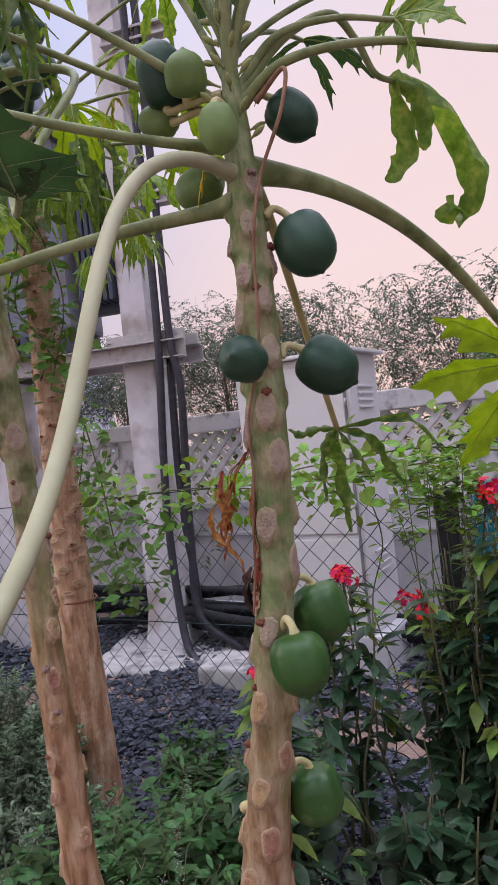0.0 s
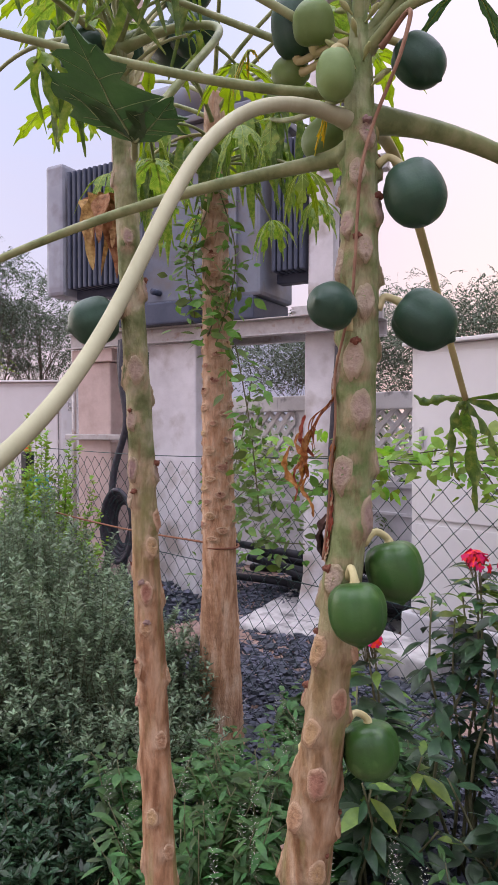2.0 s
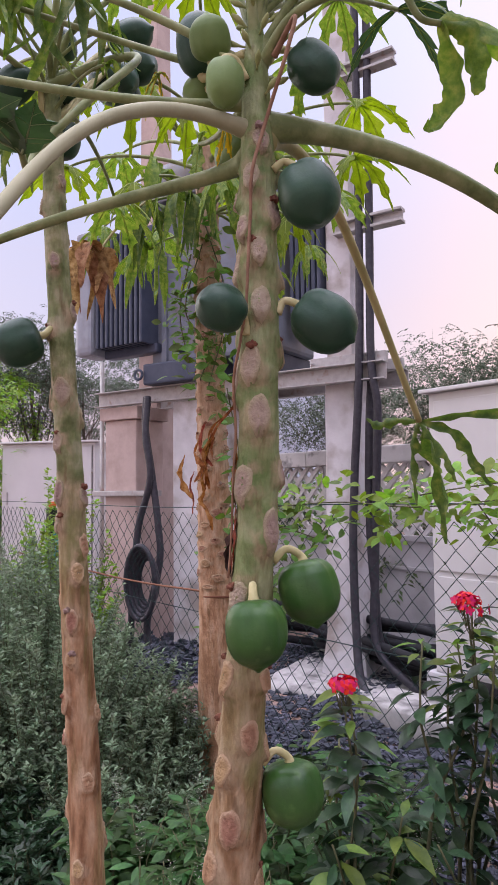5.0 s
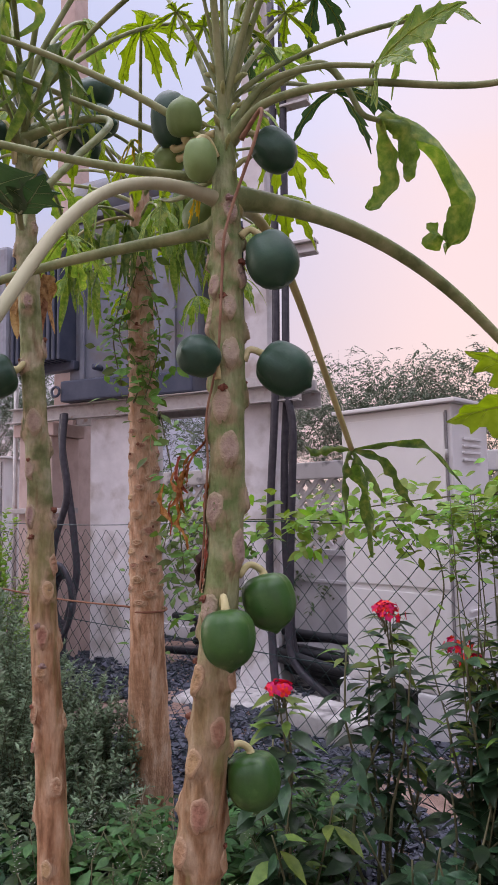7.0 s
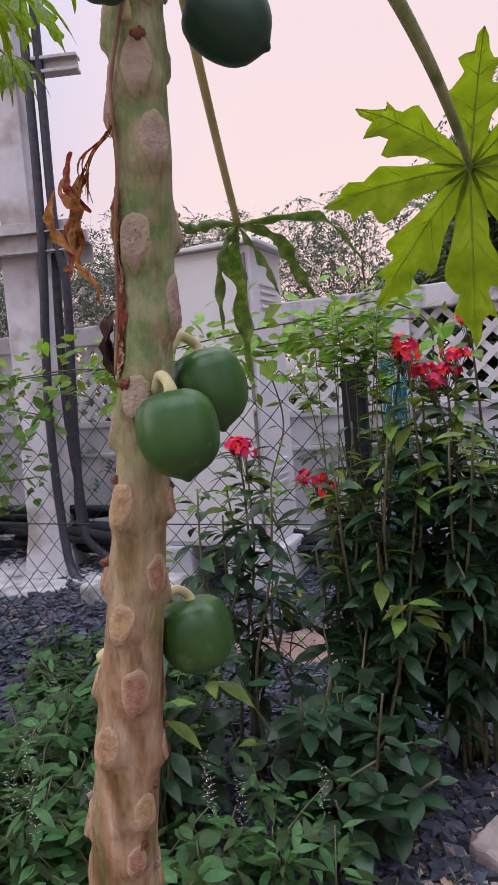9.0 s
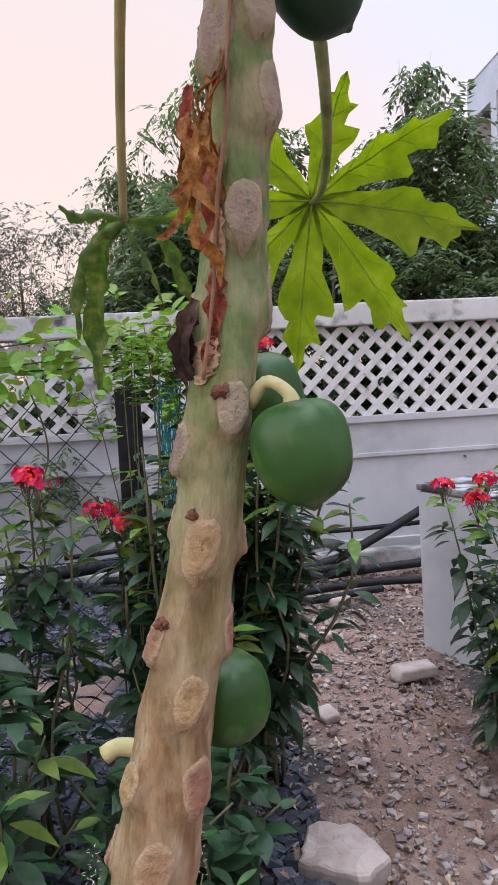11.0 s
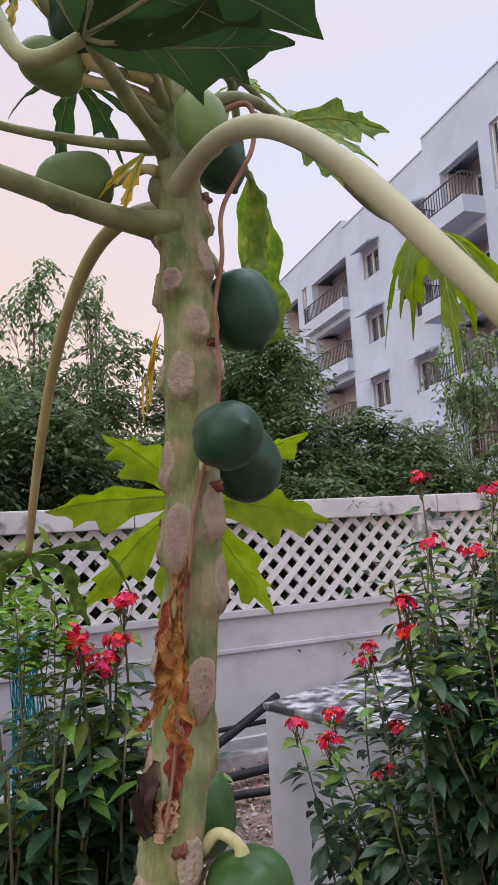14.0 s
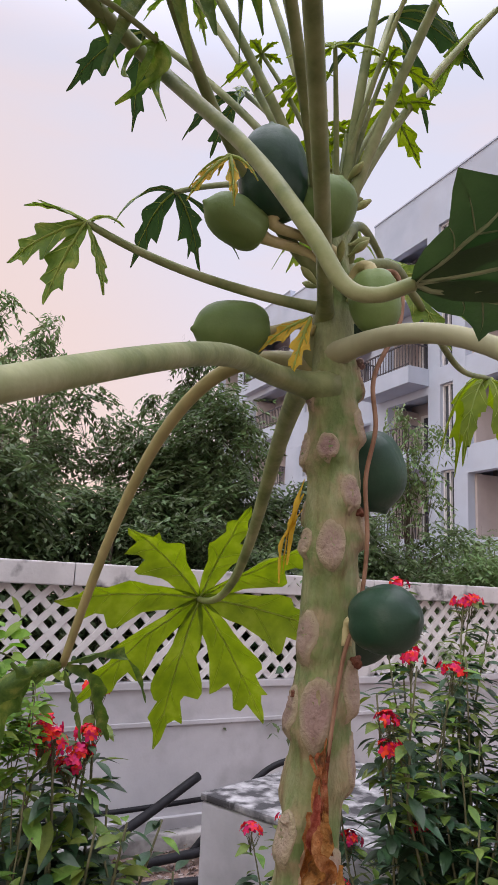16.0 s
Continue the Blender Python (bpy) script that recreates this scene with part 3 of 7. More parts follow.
# leaf shapes: length 1 along +y, normal +z
def blade(widths, fold=0.12, droop=0.18, wave=0.0):
    n = len(widths)
    vs, fs = [], []
    for i, w in enumerate(widths):
        s = i / (n - 1)
        z = -droop * s * s
        dz = fold * w + wave * math.sin(s * 9)
        vs += [(-w, s, z + dz), (0, s, z), (w, s, z + dz)]
    for i in range(n - 1):
        a = 3 * i
        fs += [(a, a + 1, a + 4, a + 3), (a + 1, a + 2, a + 5, a + 4)]
    return np.array(vs), fs


OBLONG = blade((0.02, 0.11, 0.18, 0.20, 0.16, 0.085, 0.005), fold=0.25, droop=0.3)
OVATE = blade((0.015, 0.16, 0.24, 0.25, 0.20, 0.10, 0.005))
LANCE = blade((0.015, 0.10, 0.15, 0.14, 0.09, 0.004), droop=0.25)
HEART = blade((0.20, 0.36, 0.40, 0.33, 0.20, 0.07, 0.004), fold=0.2)
NEEDLE = blade((0.02, 0.075, 0.004), fold=0.3, droop=0.1)
LEAFLET = blade((0.01, 0.13, 0.004), fold=0.1, droop=0.2)
SCRAP = blade((0.05, 0.25, 0.18, 0.28, 0.06), fold=0.7, droop=0.6, wave=0.12)


def unit(a):
    a = np.asarray(a, float)
    return a / (np.linalg.norm(a, axis=-1, keepdims=True) + 1e-9)


def scatter(template, pos, along, up, size):
    """Many leaves of one shape as one mesh."""
    tv, tf = template
    pos, along, up = np.asarray(pos, float), unit(along), np.asarray(up, float)
    n = len(pos)
    size = np.broadcast_to(np.asarray(size, float), (n,))
    side = unit(np.cross(along, up))
    norm = np.cross(side, along)
    v = pos[:, None] + size[:, None, None] * (tv[None, :, 0:1] * side[:, None] + tv[None, :, 1:2] * along[:, None] + tv[None, :, 2:3] * norm[:, None])
    k = len(tv)
    f = np.array(tf)
    faces = (f[None] + (np.arange(n) * k)[:, None, None]).reshape(-1, f.shape[1])
    return v.reshape(-1, 3), faces.tolist()


rng = np.random.default_rng(7)


def rand_dirs(n, zlo=-1.0, zhi=1.0):
    z = rng.uniform(zlo, zhi, n)
    a = rng.uniform(0, 2 * np.pi, n)
    r = np.sqrt(np.maximum(0, 1 - z * z))
    return np.stack([r * np.cos(a), r * np.sin(a), z], 1)


# ---- ground ----
def ground_z(x, y):
    near = max(0.0, 1 - max(abs(x) / 14, abs(y - 2) / 8))
    return (0.03 * noise.noise(Vector((x * 1.3, y * 1.3, 0))) + 0.012 * noise.noise(Vector((x * 6, y * 6, 3)))) * min(1, near * 3) - 0.02


def ground_sheet():
    xs = np.unique(np.concatenate([np.linspace(-400, -14, 14), np.linspace(-14, 14, 150), np.linspace(14, 400, 14)]))
    ys = np.unique(np.concatenate([np.linspace(-400, -6, 12), np.linspace(-6, 10, 110), np.linspace(10, 400, 14)]))
    vs = []
    for y in ys:
        for x in xs:
            vs.append((x, y, ground_z(x, y)))
    w = len(xs)
    fs = [(j * w + i, j * w + i + 1, (j + 1) * w + i + 1, (j + 1) * w + i) for j in range(len(ys) - 1) for i in range(w - 1)]
    return np.array(vs), fs


solo("ground", ground_sheet(), M["soil"], "bare reddish brown garden soil with loose chips", "ground", kind="structure")


def chips(n, x0, x1, y0, y1, lo, hi, z0=-0.005, heap=None):
    """Loose angular stones as one mesh."""
    base = np.array([(-1, -1, -1), (1, -1, -1), (1, 1, -1), (-1, 1, -1), (-1, -1, 1), (1, -1, 1), (1, 1, 1), (-1, 1, 1)], float) * 0.7
    tri = np.array([(0, 3, 2, 1), (4, 5, 6, 7), (0, 1, 5, 4), (1, 2, 6, 5), (2, 3, 7, 6), (3, 0, 4, 7)])
    pos = np.stack([rng.uniform(x0, x1, n), rng.uniform(y0, y1, n), np.zeros(n)], 1)
    size = lo * (hi / lo) ** (rng.random(n) ** 2.2)
    pos[:, 2] = z0 + size * 0.25 + [ground_z(a, b) + 0.008 for a, b in pos[:, :2]]
    if heap:
        pos[:, 2] += heap(pos[:, 0], pos[:, 1])
    shape = base[None] * rng.uniform(0.35, 1.2, (n, 8, 3)) * np.array([1, 0.75, 0.4])
    a = rng.uniform(0, 2 * np.pi, n)
    t = rng.normal(0, 0.45, n)
    ca, sa, ct, st = np.cos(a), np.sin(a), np.cos(t), np.sin(t)
    x, y, z = shape[..., 0], shape[..., 1], shape[..., 2]
    y2, z2 = y * ct[:, None] - z * st[:, None], y * st[:, None] + z * ct[:, None]
    v = np.stack([x * ca[:, None] - y2 * sa[:, None], x * sa[:, None] + y2 * ca[:, None], z2], -1) * size[:, None, None] + pos[:, None]
    f = (tri[None] + 8 * np.arange(n)[:, None, None]).reshape(-1, 4)
    return v.reshape(-1, 3), f.tolist()


solo("gravel", chips(17000, 0.05, 2.4, 1.6, 6.1, 0.005, 0.032), M["gravel"], "loose grey stone chips strewn over the soil path", "gravel", kind="stuff", smooth=False)
solo("crushed_stone", chips(22000, -6.8, 0.4, 3.2, 6.1, 0.02, 0.055, heap=lambda x, y: 0.0 + 0.04 * np.sin(x * 2.1) * np.cos(y * 1.7)), M["gravel_dark"],
     "dark blue-grey crushed stone under the transformer", "gravel", kind="stuff", smooth=False)
solo("crushed_stone_bed", chips(19000, -2.6, 0.36, 1.5, 3.75, 0.015, 0.045), M["gravel_dark"], "dark crushed stone between the shrubs", "gravel", kind="stuff", smooth=False)

LITTER = np.random.default_rng(51)
lit_n = 700
lit_pos = np.stack([LITTER.uniform(0.1, 2.3, lit_n), LITTER.uniform(1.9, 5.9, lit_n), np.full(lit_n, 0.012)], 1)
lit_a = LITTER.uniform(0, 2 * np.pi, lit_n)
solo("leaf_litter", scatter(SCRAP, lit_pos, np.stack([np.cos(lit_a), np.sin(lit_a), LITTER.normal(0, 0.25, lit_n)], 1), np.tile((0.0, 0.0, 1.0), (lit_n, 1)) + LITTER.normal(0, 0.5, (lit_n, 3)), LITTER.uniform(0.02, 0.06, lit_n)), M["litter"],
     "dry pale brown leaf scraps strewn over the soil path", "leaf litter", kind="stuff")

# a broken slab lying on the path
def broken_flag(cx, cy, rx, ry, h, ang, seed):
    """An irregular broken flagstone with chipped edges."""
    r = np.random.default_rng(seed)
    n = 26
    a = np.linspace(0, 2 * np.pi, n, endpoint=False)
    corners = [(-1.15, 0.75), (0.05, 1.05), (1.25, 0.25), (0.95, -0.75), (-0.55, -0.95)]
    px, py = zip(*(corners + corners[:1]))
    t5 = np.linspace(0, 5, 400)
    ex, ey = np.interp(t5, range(6), px), np.interp(t5, range(6), py)
    ea, er = np.arctan2(ey, ex) % (2 * np.pi), np.hypot(ex, ey)
    order = np.argsort(ea)
    rad = np.interp(a, ea[order], er[order], period=2 * np.pi) * (1 + r.normal(0, 0.02, n))
    rings = []
    for k, zz in ((0.97, -0.03), (1.0, h * 0.6), (0.97, h * 0.9), (0.90, h), (0.6, h * 1.02), (0.25, h)):
        x, y = rx * rad * k * np.cos(a), ry * rad * k * np.sin(a)
        z = np.full(n, zz) + (0.004 * np.sin(9 * x / rx + 2) + 0.003 * np.cos(7 * y / ry)) * (zz > 0) + r.normal(0, 0.0015, n) + 0.10 * x + 0.05 * y
        rings.append(np.stack([cx + x * math.cos(ang) - y * math.sin(ang), cy + x * math.sin(ang) + y * math.cos(ang), z], 1))
    m = len(rings)
    f = [(i * n + q, i * n + (q + 1) % n, (i + 1) * n + (q + 1) % n, (i + 1) * n + q) for i in range(m - 1) for q in range(n)]
    f.append(tuple((m - 1) * n + q for q in range(n)))
    return np.vstack(rings), f


solo("stone_slab", broken_flag(0.37, 2.56, 0.135, 0.115, 0.045, -0.75, 4), M["rock"], "broken grey stone slab lying on the soil path", "stone", smooth=False)
for sx, sy, sr in ((1.05, 3.75, 0.10), (0.75, 4.35, 0.06), (0.55, 3.45, 0.05), (0.95, 4.9, 0.09)):
    sv, sf = box(-sr, -sr * 0.7, 0, sr, sr * 0.7, sr * 0.7, sr * 0.2)
    solo("stone", rough(moved((sv, sf), Matrix.Translation((sx, sy, -0.01)) @ Euler((0.1, 0, sx * 9)).to_matrix().to_4x4()), sr * 0.35, 9, sx), M["rock"], "pale broken stone lying on the soil", "stone", group="stones on the path")


# ---- boundary wall with lattice ----
WY = 6.15
wall = thing("wall_north", (0, WY, 0), "white painted boundary wall with a lattice band and stained coping", "wall", kind="structure")


def wall_run(x0, x1):
    """Lower panel with two mouldings, as one length of wall."""
    n = max(2, int((x1 - x0) / 0.5))
    return rough(join(box(x0, WY, -0.3, x1, WY + 0.15, 1.14, 0.006)), 0.0, 1)


part("lower_panel", wall_run(-14, 16), M["wall"], wall, "smooth white plaster with faint stains", smooth=False)
for zc, hh, pr in ((0.82, 0.018, 0.022), (1.12, 0.03, 0.03), (0.05, 0.07, 0.05)):
    part("moulding", box(-14, WY - pr, zc - hh, 16, WY + 0.002, zc + hh, 0.006), M["wall"], wall, smooth=False)
for i in range(10):
    part("coping", rough(box(-14 + 3 * i + 0.004, WY - 0.03, 1.89, -11 + 3 * i - 0.004, WY + 0.17, 2.07, 0.012), 0.004, 3, i), M["wall_top"], wall, "white coping streaked with black mould", smooth=False)
PIL = [-13.0, -10.2, -7.4, -4.6, -2.7, -0.62, 3.9, 6.8, 9.8, 12.8]
for px in PIL:
    part("pilaster", box(px - 0.13, WY - 0.012, 1.13, px + 0.13, WY + 0.15, 1.9, 0.006), M["wall_top"], wall, smooth=False)
LH, LW, LP = 0.745, 0.052, 0.165


def slat_mesh(sign):
    x = [0, LW * 1.4, LW * 1.4 + sign * LH, sign * LH]
    z = [1.145, 1.145, 1.145 + LH, 1.145 + LH]
    v = [(x[k], 0, z[k]) for k in range(4)] + [(x[k], 0.035, z[k]) for k in range(4)]
    f = [(0, 1, 2, 3), (7, 6, 5, 4), (0, 4, 5, 1), (1, 5, 6, 2), (2, 6, 7, 3), (3, 7, 4, 0)]
    return mesh_of("slat", v, f, M["slat"], smooth=False)


slat_a, slat_b = slat_mesh(1), slat_mesh(-1)
x = -11.0
while x < 9.5:
    for me, dy in ((slat_a, 0.045), (slat_b, 0.060)):
        ob = new("slat", me)
        ob.parent = wall
        ob.location = (x, dy, 0)
        ob["label"] = "white lattice slat"
    x += LP * 1.12


# ---- chain-link fence ----
FY = 3.25


def chain_link(x0, x1, y, z0, z1, cell):
    """Zigzag wires hooked into one another."""
    vs, fs = [], []
    k = 0
    cols = int((x1 - x0) / (cell / 2))
    rows_n = int((z1 - z0) / (cell / 2))
    r = 0.0027
    sq = np.array([(1, 0), (0, 1), (-1, 0), (0, -1)], float) * r
    for c in range(cols):
        xa = x0 + c * cell / 2
        pts = []
        for j in range(rows_n + 1):
            zz = z0 + j * cell / 2
            xx = xa + (cell / 2 if j % 2 == c % 2 else 0.0) + 0.004 * math.sin(zz * 9 + xa * 5)
            yy = y + (0.004 if j % 2 else -0.004) + 0.02 * math.sin(xa * 1.9) + 0.012 * math.sin(zz * 3 + xa)
            pts.append((xx, yy, zz))
        for p in pts:
            for a, b in sq:
                vs.append((p[0] + a, p[1] + b, p[2]))
        for j in range(len(pts) - 1):
            for q in range(4):
                fs.append((k + 4 * j + q, k + 4 * j + (q + 1) % 4, k + 4 * j + 4 + (q + 1) % 4, k + 4 * j + 4 + q))
        k += 4 * len(pts)
    return np.array(vs), fs


fence = thing("chain_link_fence", (-3.0, FY, 0), "dark green chain-link fence on black posts, overgrown with vines", "fence", kind="structure")
part("wire_mesh", chain_link(-8.5, -0.25, FY, 0.06, 1.50, 0.128), M["wire"], fence, "diamond mesh of green coated wire")
part("line_wire", tube(smooth_path([(-8.5, FY, 1.53), (-6, FY + 0.01, 1.52), (-3.5, FY, 1.50), (-1.5, FY - 0.01, 1.54), (-0.2, FY, 1.55)], 50), 0.0035, 6), M["wire"], fence)
part("line_wire", tube(smooth_path([(-8.5, FY, 0.8), (-4, FY + 0.01, 0.79), (-0.2, FY, 0.82)], 40), 0.003, 6), M["wire"], fence)
for px, w, h in ((-0.2, 0.047, 1.47), (-5.55, 0.06, 1.47)):
    part("post", box(px - w, FY - w * 0.7, -0.2, px + w, FY + w * 0.7, h, 0.012), M["black"], fence, "black fence post", smooth=False)
    if px == -5.55:
        part("cap", box(px - 0.03, FY - 0.03, 1.47, px + 0.03, FY + 0.03, 1.53, 0.01), M["orange"], fence, "orange cap")
# rusty wire strung between the trunks
solo("rusty_wire", tube(smooth_path([(-5.5, 2.9, 1.06), (-3.2, 2.75, 1.05), (-1.98, 2.62, 1.10), (-1.85, 2.53, 1.10), (-1.76, 2.62, 1.10), (-1.85, 2.72, 1.10), (-2.05, 2.66, 1.10)], 80), 0.006, 6), M["rust"],
     "rusty wire tied round a papaya trunk", "wire")


def net_strip(x, y, z0, z1, w, seed):
    """Torn netting hanging in strands."""
    r = np.random.default_rng(seed)
    out = []
    for i in range(34):
        xx = x + r.uniform(-w, w)
        pts = [(xx + r.normal(0, 0.012), y + r.normal(0, 0.012), z) for z in np.linspace(z1 - r.uniform(0, 0.1), z0 + r.uniform(0, 0.2), 12)]
        out.append(tube(smooth_path(pts, 26), 0.0022, 4))
    for i in range(34):
        z = r.uniform(z0, z1)
        out.append(tube(smooth_path([(x - w, y + r.normal(0, 0.01), z), (x, y, z + r.normal(0, 0.03)), (x + w, y + r.normal(0, 0.01), z + r.normal(0, 0.03))], 8), 0.0018, 4))
    return join(*out)


solo("shade_net", net_strip(-0.05, FY + 0.03, 0.15, 1.5, 0.045, 3), M["net"], "torn turquoise netting hanging by the black post", "net")
solo("shade_net", net_strip(-5.2, FY - 0.05, 0.75, 1.3, 0.25, 5), M["net"], "torn turquoise netting hanging on the fence", "net")


# ---- white water sump block ----
bx = Matrix.Translation((1.25, 4.14, 0)) @ Matrix(((0.33, 0.944, 0, 0), (-0.944, 0.33, 0, 0), (0, 0, 1, 0), (0, 0, 0, 1)))
sump = thing("sump_block", (1.6, 3.8, 0), "whitewashed concrete sump block with a stained grey top", "concrete block")
part("body", rough(moved(box(0, 0, -0.1, 1.55, 1.25, 0.84, 0.015), bx), 0.006, 4), M["wall"], sump, "whitewashed sides", smooth=False)
part("top_slab", rough(moved(box(-0.01, -0.01, 0.842, 1.56, 1.26, 0.88, 0.012), bx), 0.006, 5), M["sump_top"], sump, "grey weathered top with black stains", smooth=False)


# ---- substation: pillars, beams, transformer, cabinets ----
SUB = Matrix(((0.9455, -0.3256, 0, -4.44), (0.3256, 0.9455, 0, 4.72), (0, 0, 1, 0), (0, 0, 0, 1)))


def sb(x0, y0, z0, x1, y1, z1, bevel=0.01):
    return moved(box(x0, y0, z0, x1, y1, z1, bevel), SUB)


def sp_(*pts):
    return [tuple(SUB @ Vector(p)) for p in pts]


def square_pole(x, y, levels):
    """A square tapered concrete pole with chamfered corners."""
    vs, n = [], 8
    for z, h in levels:
        c = 0.14 * h
        vs += [tuple(SUB @ Vector((x + a, y + b, z))) for a, b in ((h, -h + c), (h, h - c), (h - c, h), (-h + c, h), (-h, h - c), (-h, -h + c), (-h + c, -h), (h - c, -h))]
    fs = [(i * n + q, i * n + (q + 1) % n, (i + 1) * n + (q + 1) % n, (i + 1) * n + q) for i in range(len(levels) - 1) for q in range(n)]
    fs.append(tuple((len(levels) - 1) * n + q for q in range(n)))
    return np.array(vs), fs


pil_a = thing("brick_pillar", SUB @ Vector((-1.46, 0, 0)), "pinkish rendered pillar carrying a steel beam", "pillar")
part("shaft", rough(sb(-1.69, -0.15, -0.3, -1.23, 0.3, 2.40, 0.02), 0.006, 2), M["pole_pink"], pil_a, smooth=False)
part("cap", sb(-1.74, -0.19, 2.402, -1.18, 0.33, 2.54), M["pole_pink"], pil_a, smooth=False)
part("band", sb(-1.82, -0.22, 1.57, -0.87, -0.155, 1.63), M["steel"], pil_a, "steel band clamp", smooth=False)
pil_b = thing("white_pillar", SUB @ Vector((-0.44, 0, 0)), "broad whitewashed pillar under the transformer beam", "pillar")
part("shaft", rough(sb(-0.73, -0.15, -0.3, -0.15, 0.35, 2.548, 0.02), 0.005, 2), M["pole"], pil_b, smooth=False)
pole_c = thing("power_pole", SUB @ Vector((1.15, 0.06, 0)), "square pale concrete power pole on a flared base", "pole")
part("shaft", square_pole(1.15, 0.06, ((-0.3, 0.24), (0.05, 0.21), (0.35, 0.17), (1.2, 0.162), (2.6, 0.155), (2.62, 0.135), (9.0, 0.115))), M["pole"], pole_c, smooth=False)
part("base", rough(sb(0.55, -0.7, -0.3, 1.95, 0.6, 0.02, 0.06), 0.06, 2), M["concrete"], pole_c, "rough concrete footing")
part("collar", sb(0.95, -0.14, 2.60, 1.35, 0.26, 2.68), M["steel"], pole_c, smooth=False)
for sgn in (-1, 1):
    part("clamp_channel", sb(0.90, 0.06 + sgn * 0.2 - 0.03, 2.70, 1.62, 0.06 + sgn * 0.2 + 0.03, 2.80, 0.005), M["steel"], pole_c, smooth=False)
for bx0 in (0.93, 1.40):
    part("clamp_bolt", moved(tube([(bx0, -0.22, 2.75), (bx0, 0.34, 2.75)], 0.012, 8), SUB), M["steel"], pole_c)
for bz, bl in ((3.96, 0.64), (5.4, 0.6)):
    for dz in (-0.05, 0.05):
        part("bracket_arm", sb(1.15, -0.17, bz + dz - 0.012, 1.15 + bl, -0.06, bz + dz + 0.012, 0.003), M["steel"], pole_c, smooth=False)
    part("bracket_web", sb(1.15, -0.12, bz - 0.04, 1.15 + bl, -0.108, bz + 0.04, 0.003), M["steel"], pole_c, smooth=False)
pole_a = thing("power_pole", SUB @ Vector((-1.50, 0.5, 0)), "square pale pinkish power pole beside the rendered pillar", "pole")
part("shaft", square_pole(-1.50, 0.5, ((-0.3, 0.18), (2.6, 0.16), (9.0, 0.115))), M["pole_pink"], pole_a, smooth=False)
part("conduit", tube(sp_((-1.84, -0.05, -0.2), (-1.84, -0.05, 3.1)), 0.025, 8), M["steel"], pole_a, "grey steel conduit")


def channel(x0, x1, y, z, h=0.16, d=0.09):
    t = 0.012
    return join(sb(x0, y, z, x1, y + t, z + h, 0.003), sb(x0, y - d + t, z, x1, y, z + t, 0.003), sb(x0, y - d + t, z + h - t, x1, y, z + h, 0.003))


beam = thing("steel_beam", SUB @ Vector((-0.2, 0, 2.5)), "grey steel channel beam between the pillars", "beam")
part("front_channel", channel(-1.78, 1.62, -0.16, 2.55), M["steel"], beam, smooth=False)
part("back_channel", channel(-1.78, 1.62, 0.38, 2.55), M["steel"], beam, smooth=False)

tr = thing("transformer", SUB @ Vector((-0.3, 0.1, 2.71)), "grey-blue transformer with dark radiator fins on a beam", "transformer")
part("tank", sb(-0.97, -0.2, 2.93, 0.6, 0.5, 4.65, 0.04), M["transformer"], tr, "grey-blue painted tank", smooth=False)
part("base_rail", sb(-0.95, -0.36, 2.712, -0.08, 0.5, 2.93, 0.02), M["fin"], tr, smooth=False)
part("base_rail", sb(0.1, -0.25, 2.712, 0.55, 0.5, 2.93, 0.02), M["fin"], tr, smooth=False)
part("lid", sb(-1.02, -0.25, 4.65, 0.66, 0.56, 4.72, 0.015), M["transformer"], tr, smooth=False)
part("stiffener", sb(-0.80, -0.24, 2.95, -0.74, -0.2, 4.6, 0.01), M["transformer"], tr, smooth=False)
part("stiffener", sb(0.30, -0.24, 2.95, 0.36, -0.2, 4.6, 0.01), M["transformer"], tr, smooth=False)
part("valve", tube(sp_((-0.55, -0.2, 3.05), (-0.55, -0.32, 3.05)), 0.03, 10), M["fin"], tr)
part("conservator", tube(sp_((-1.2, 0.25, 5.1), (0.3, 0.25, 5.1)), 0.22, 16), M["transformer"], tr, "grey oil conservator drum")


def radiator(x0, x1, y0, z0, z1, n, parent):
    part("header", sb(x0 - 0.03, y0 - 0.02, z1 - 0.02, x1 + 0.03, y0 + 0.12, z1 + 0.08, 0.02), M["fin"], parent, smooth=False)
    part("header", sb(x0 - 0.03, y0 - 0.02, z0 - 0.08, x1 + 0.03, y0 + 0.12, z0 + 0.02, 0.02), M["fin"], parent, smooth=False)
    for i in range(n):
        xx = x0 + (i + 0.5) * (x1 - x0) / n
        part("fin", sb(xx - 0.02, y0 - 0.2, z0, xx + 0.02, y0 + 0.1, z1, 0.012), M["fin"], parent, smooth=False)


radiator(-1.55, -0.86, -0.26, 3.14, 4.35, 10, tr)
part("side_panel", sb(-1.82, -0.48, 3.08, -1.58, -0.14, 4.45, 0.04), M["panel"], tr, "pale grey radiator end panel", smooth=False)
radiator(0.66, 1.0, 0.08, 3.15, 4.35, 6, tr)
part("lifting_lug", tube(sp_(*[(-0.99 + 0.05 * math.cos(a), -0.38, 2.82 + 0.05 * math.sin(a)) for a in np.linspace(0, 2 * np.pi, 14)]), 0.014, 6), M["fin"], tr)

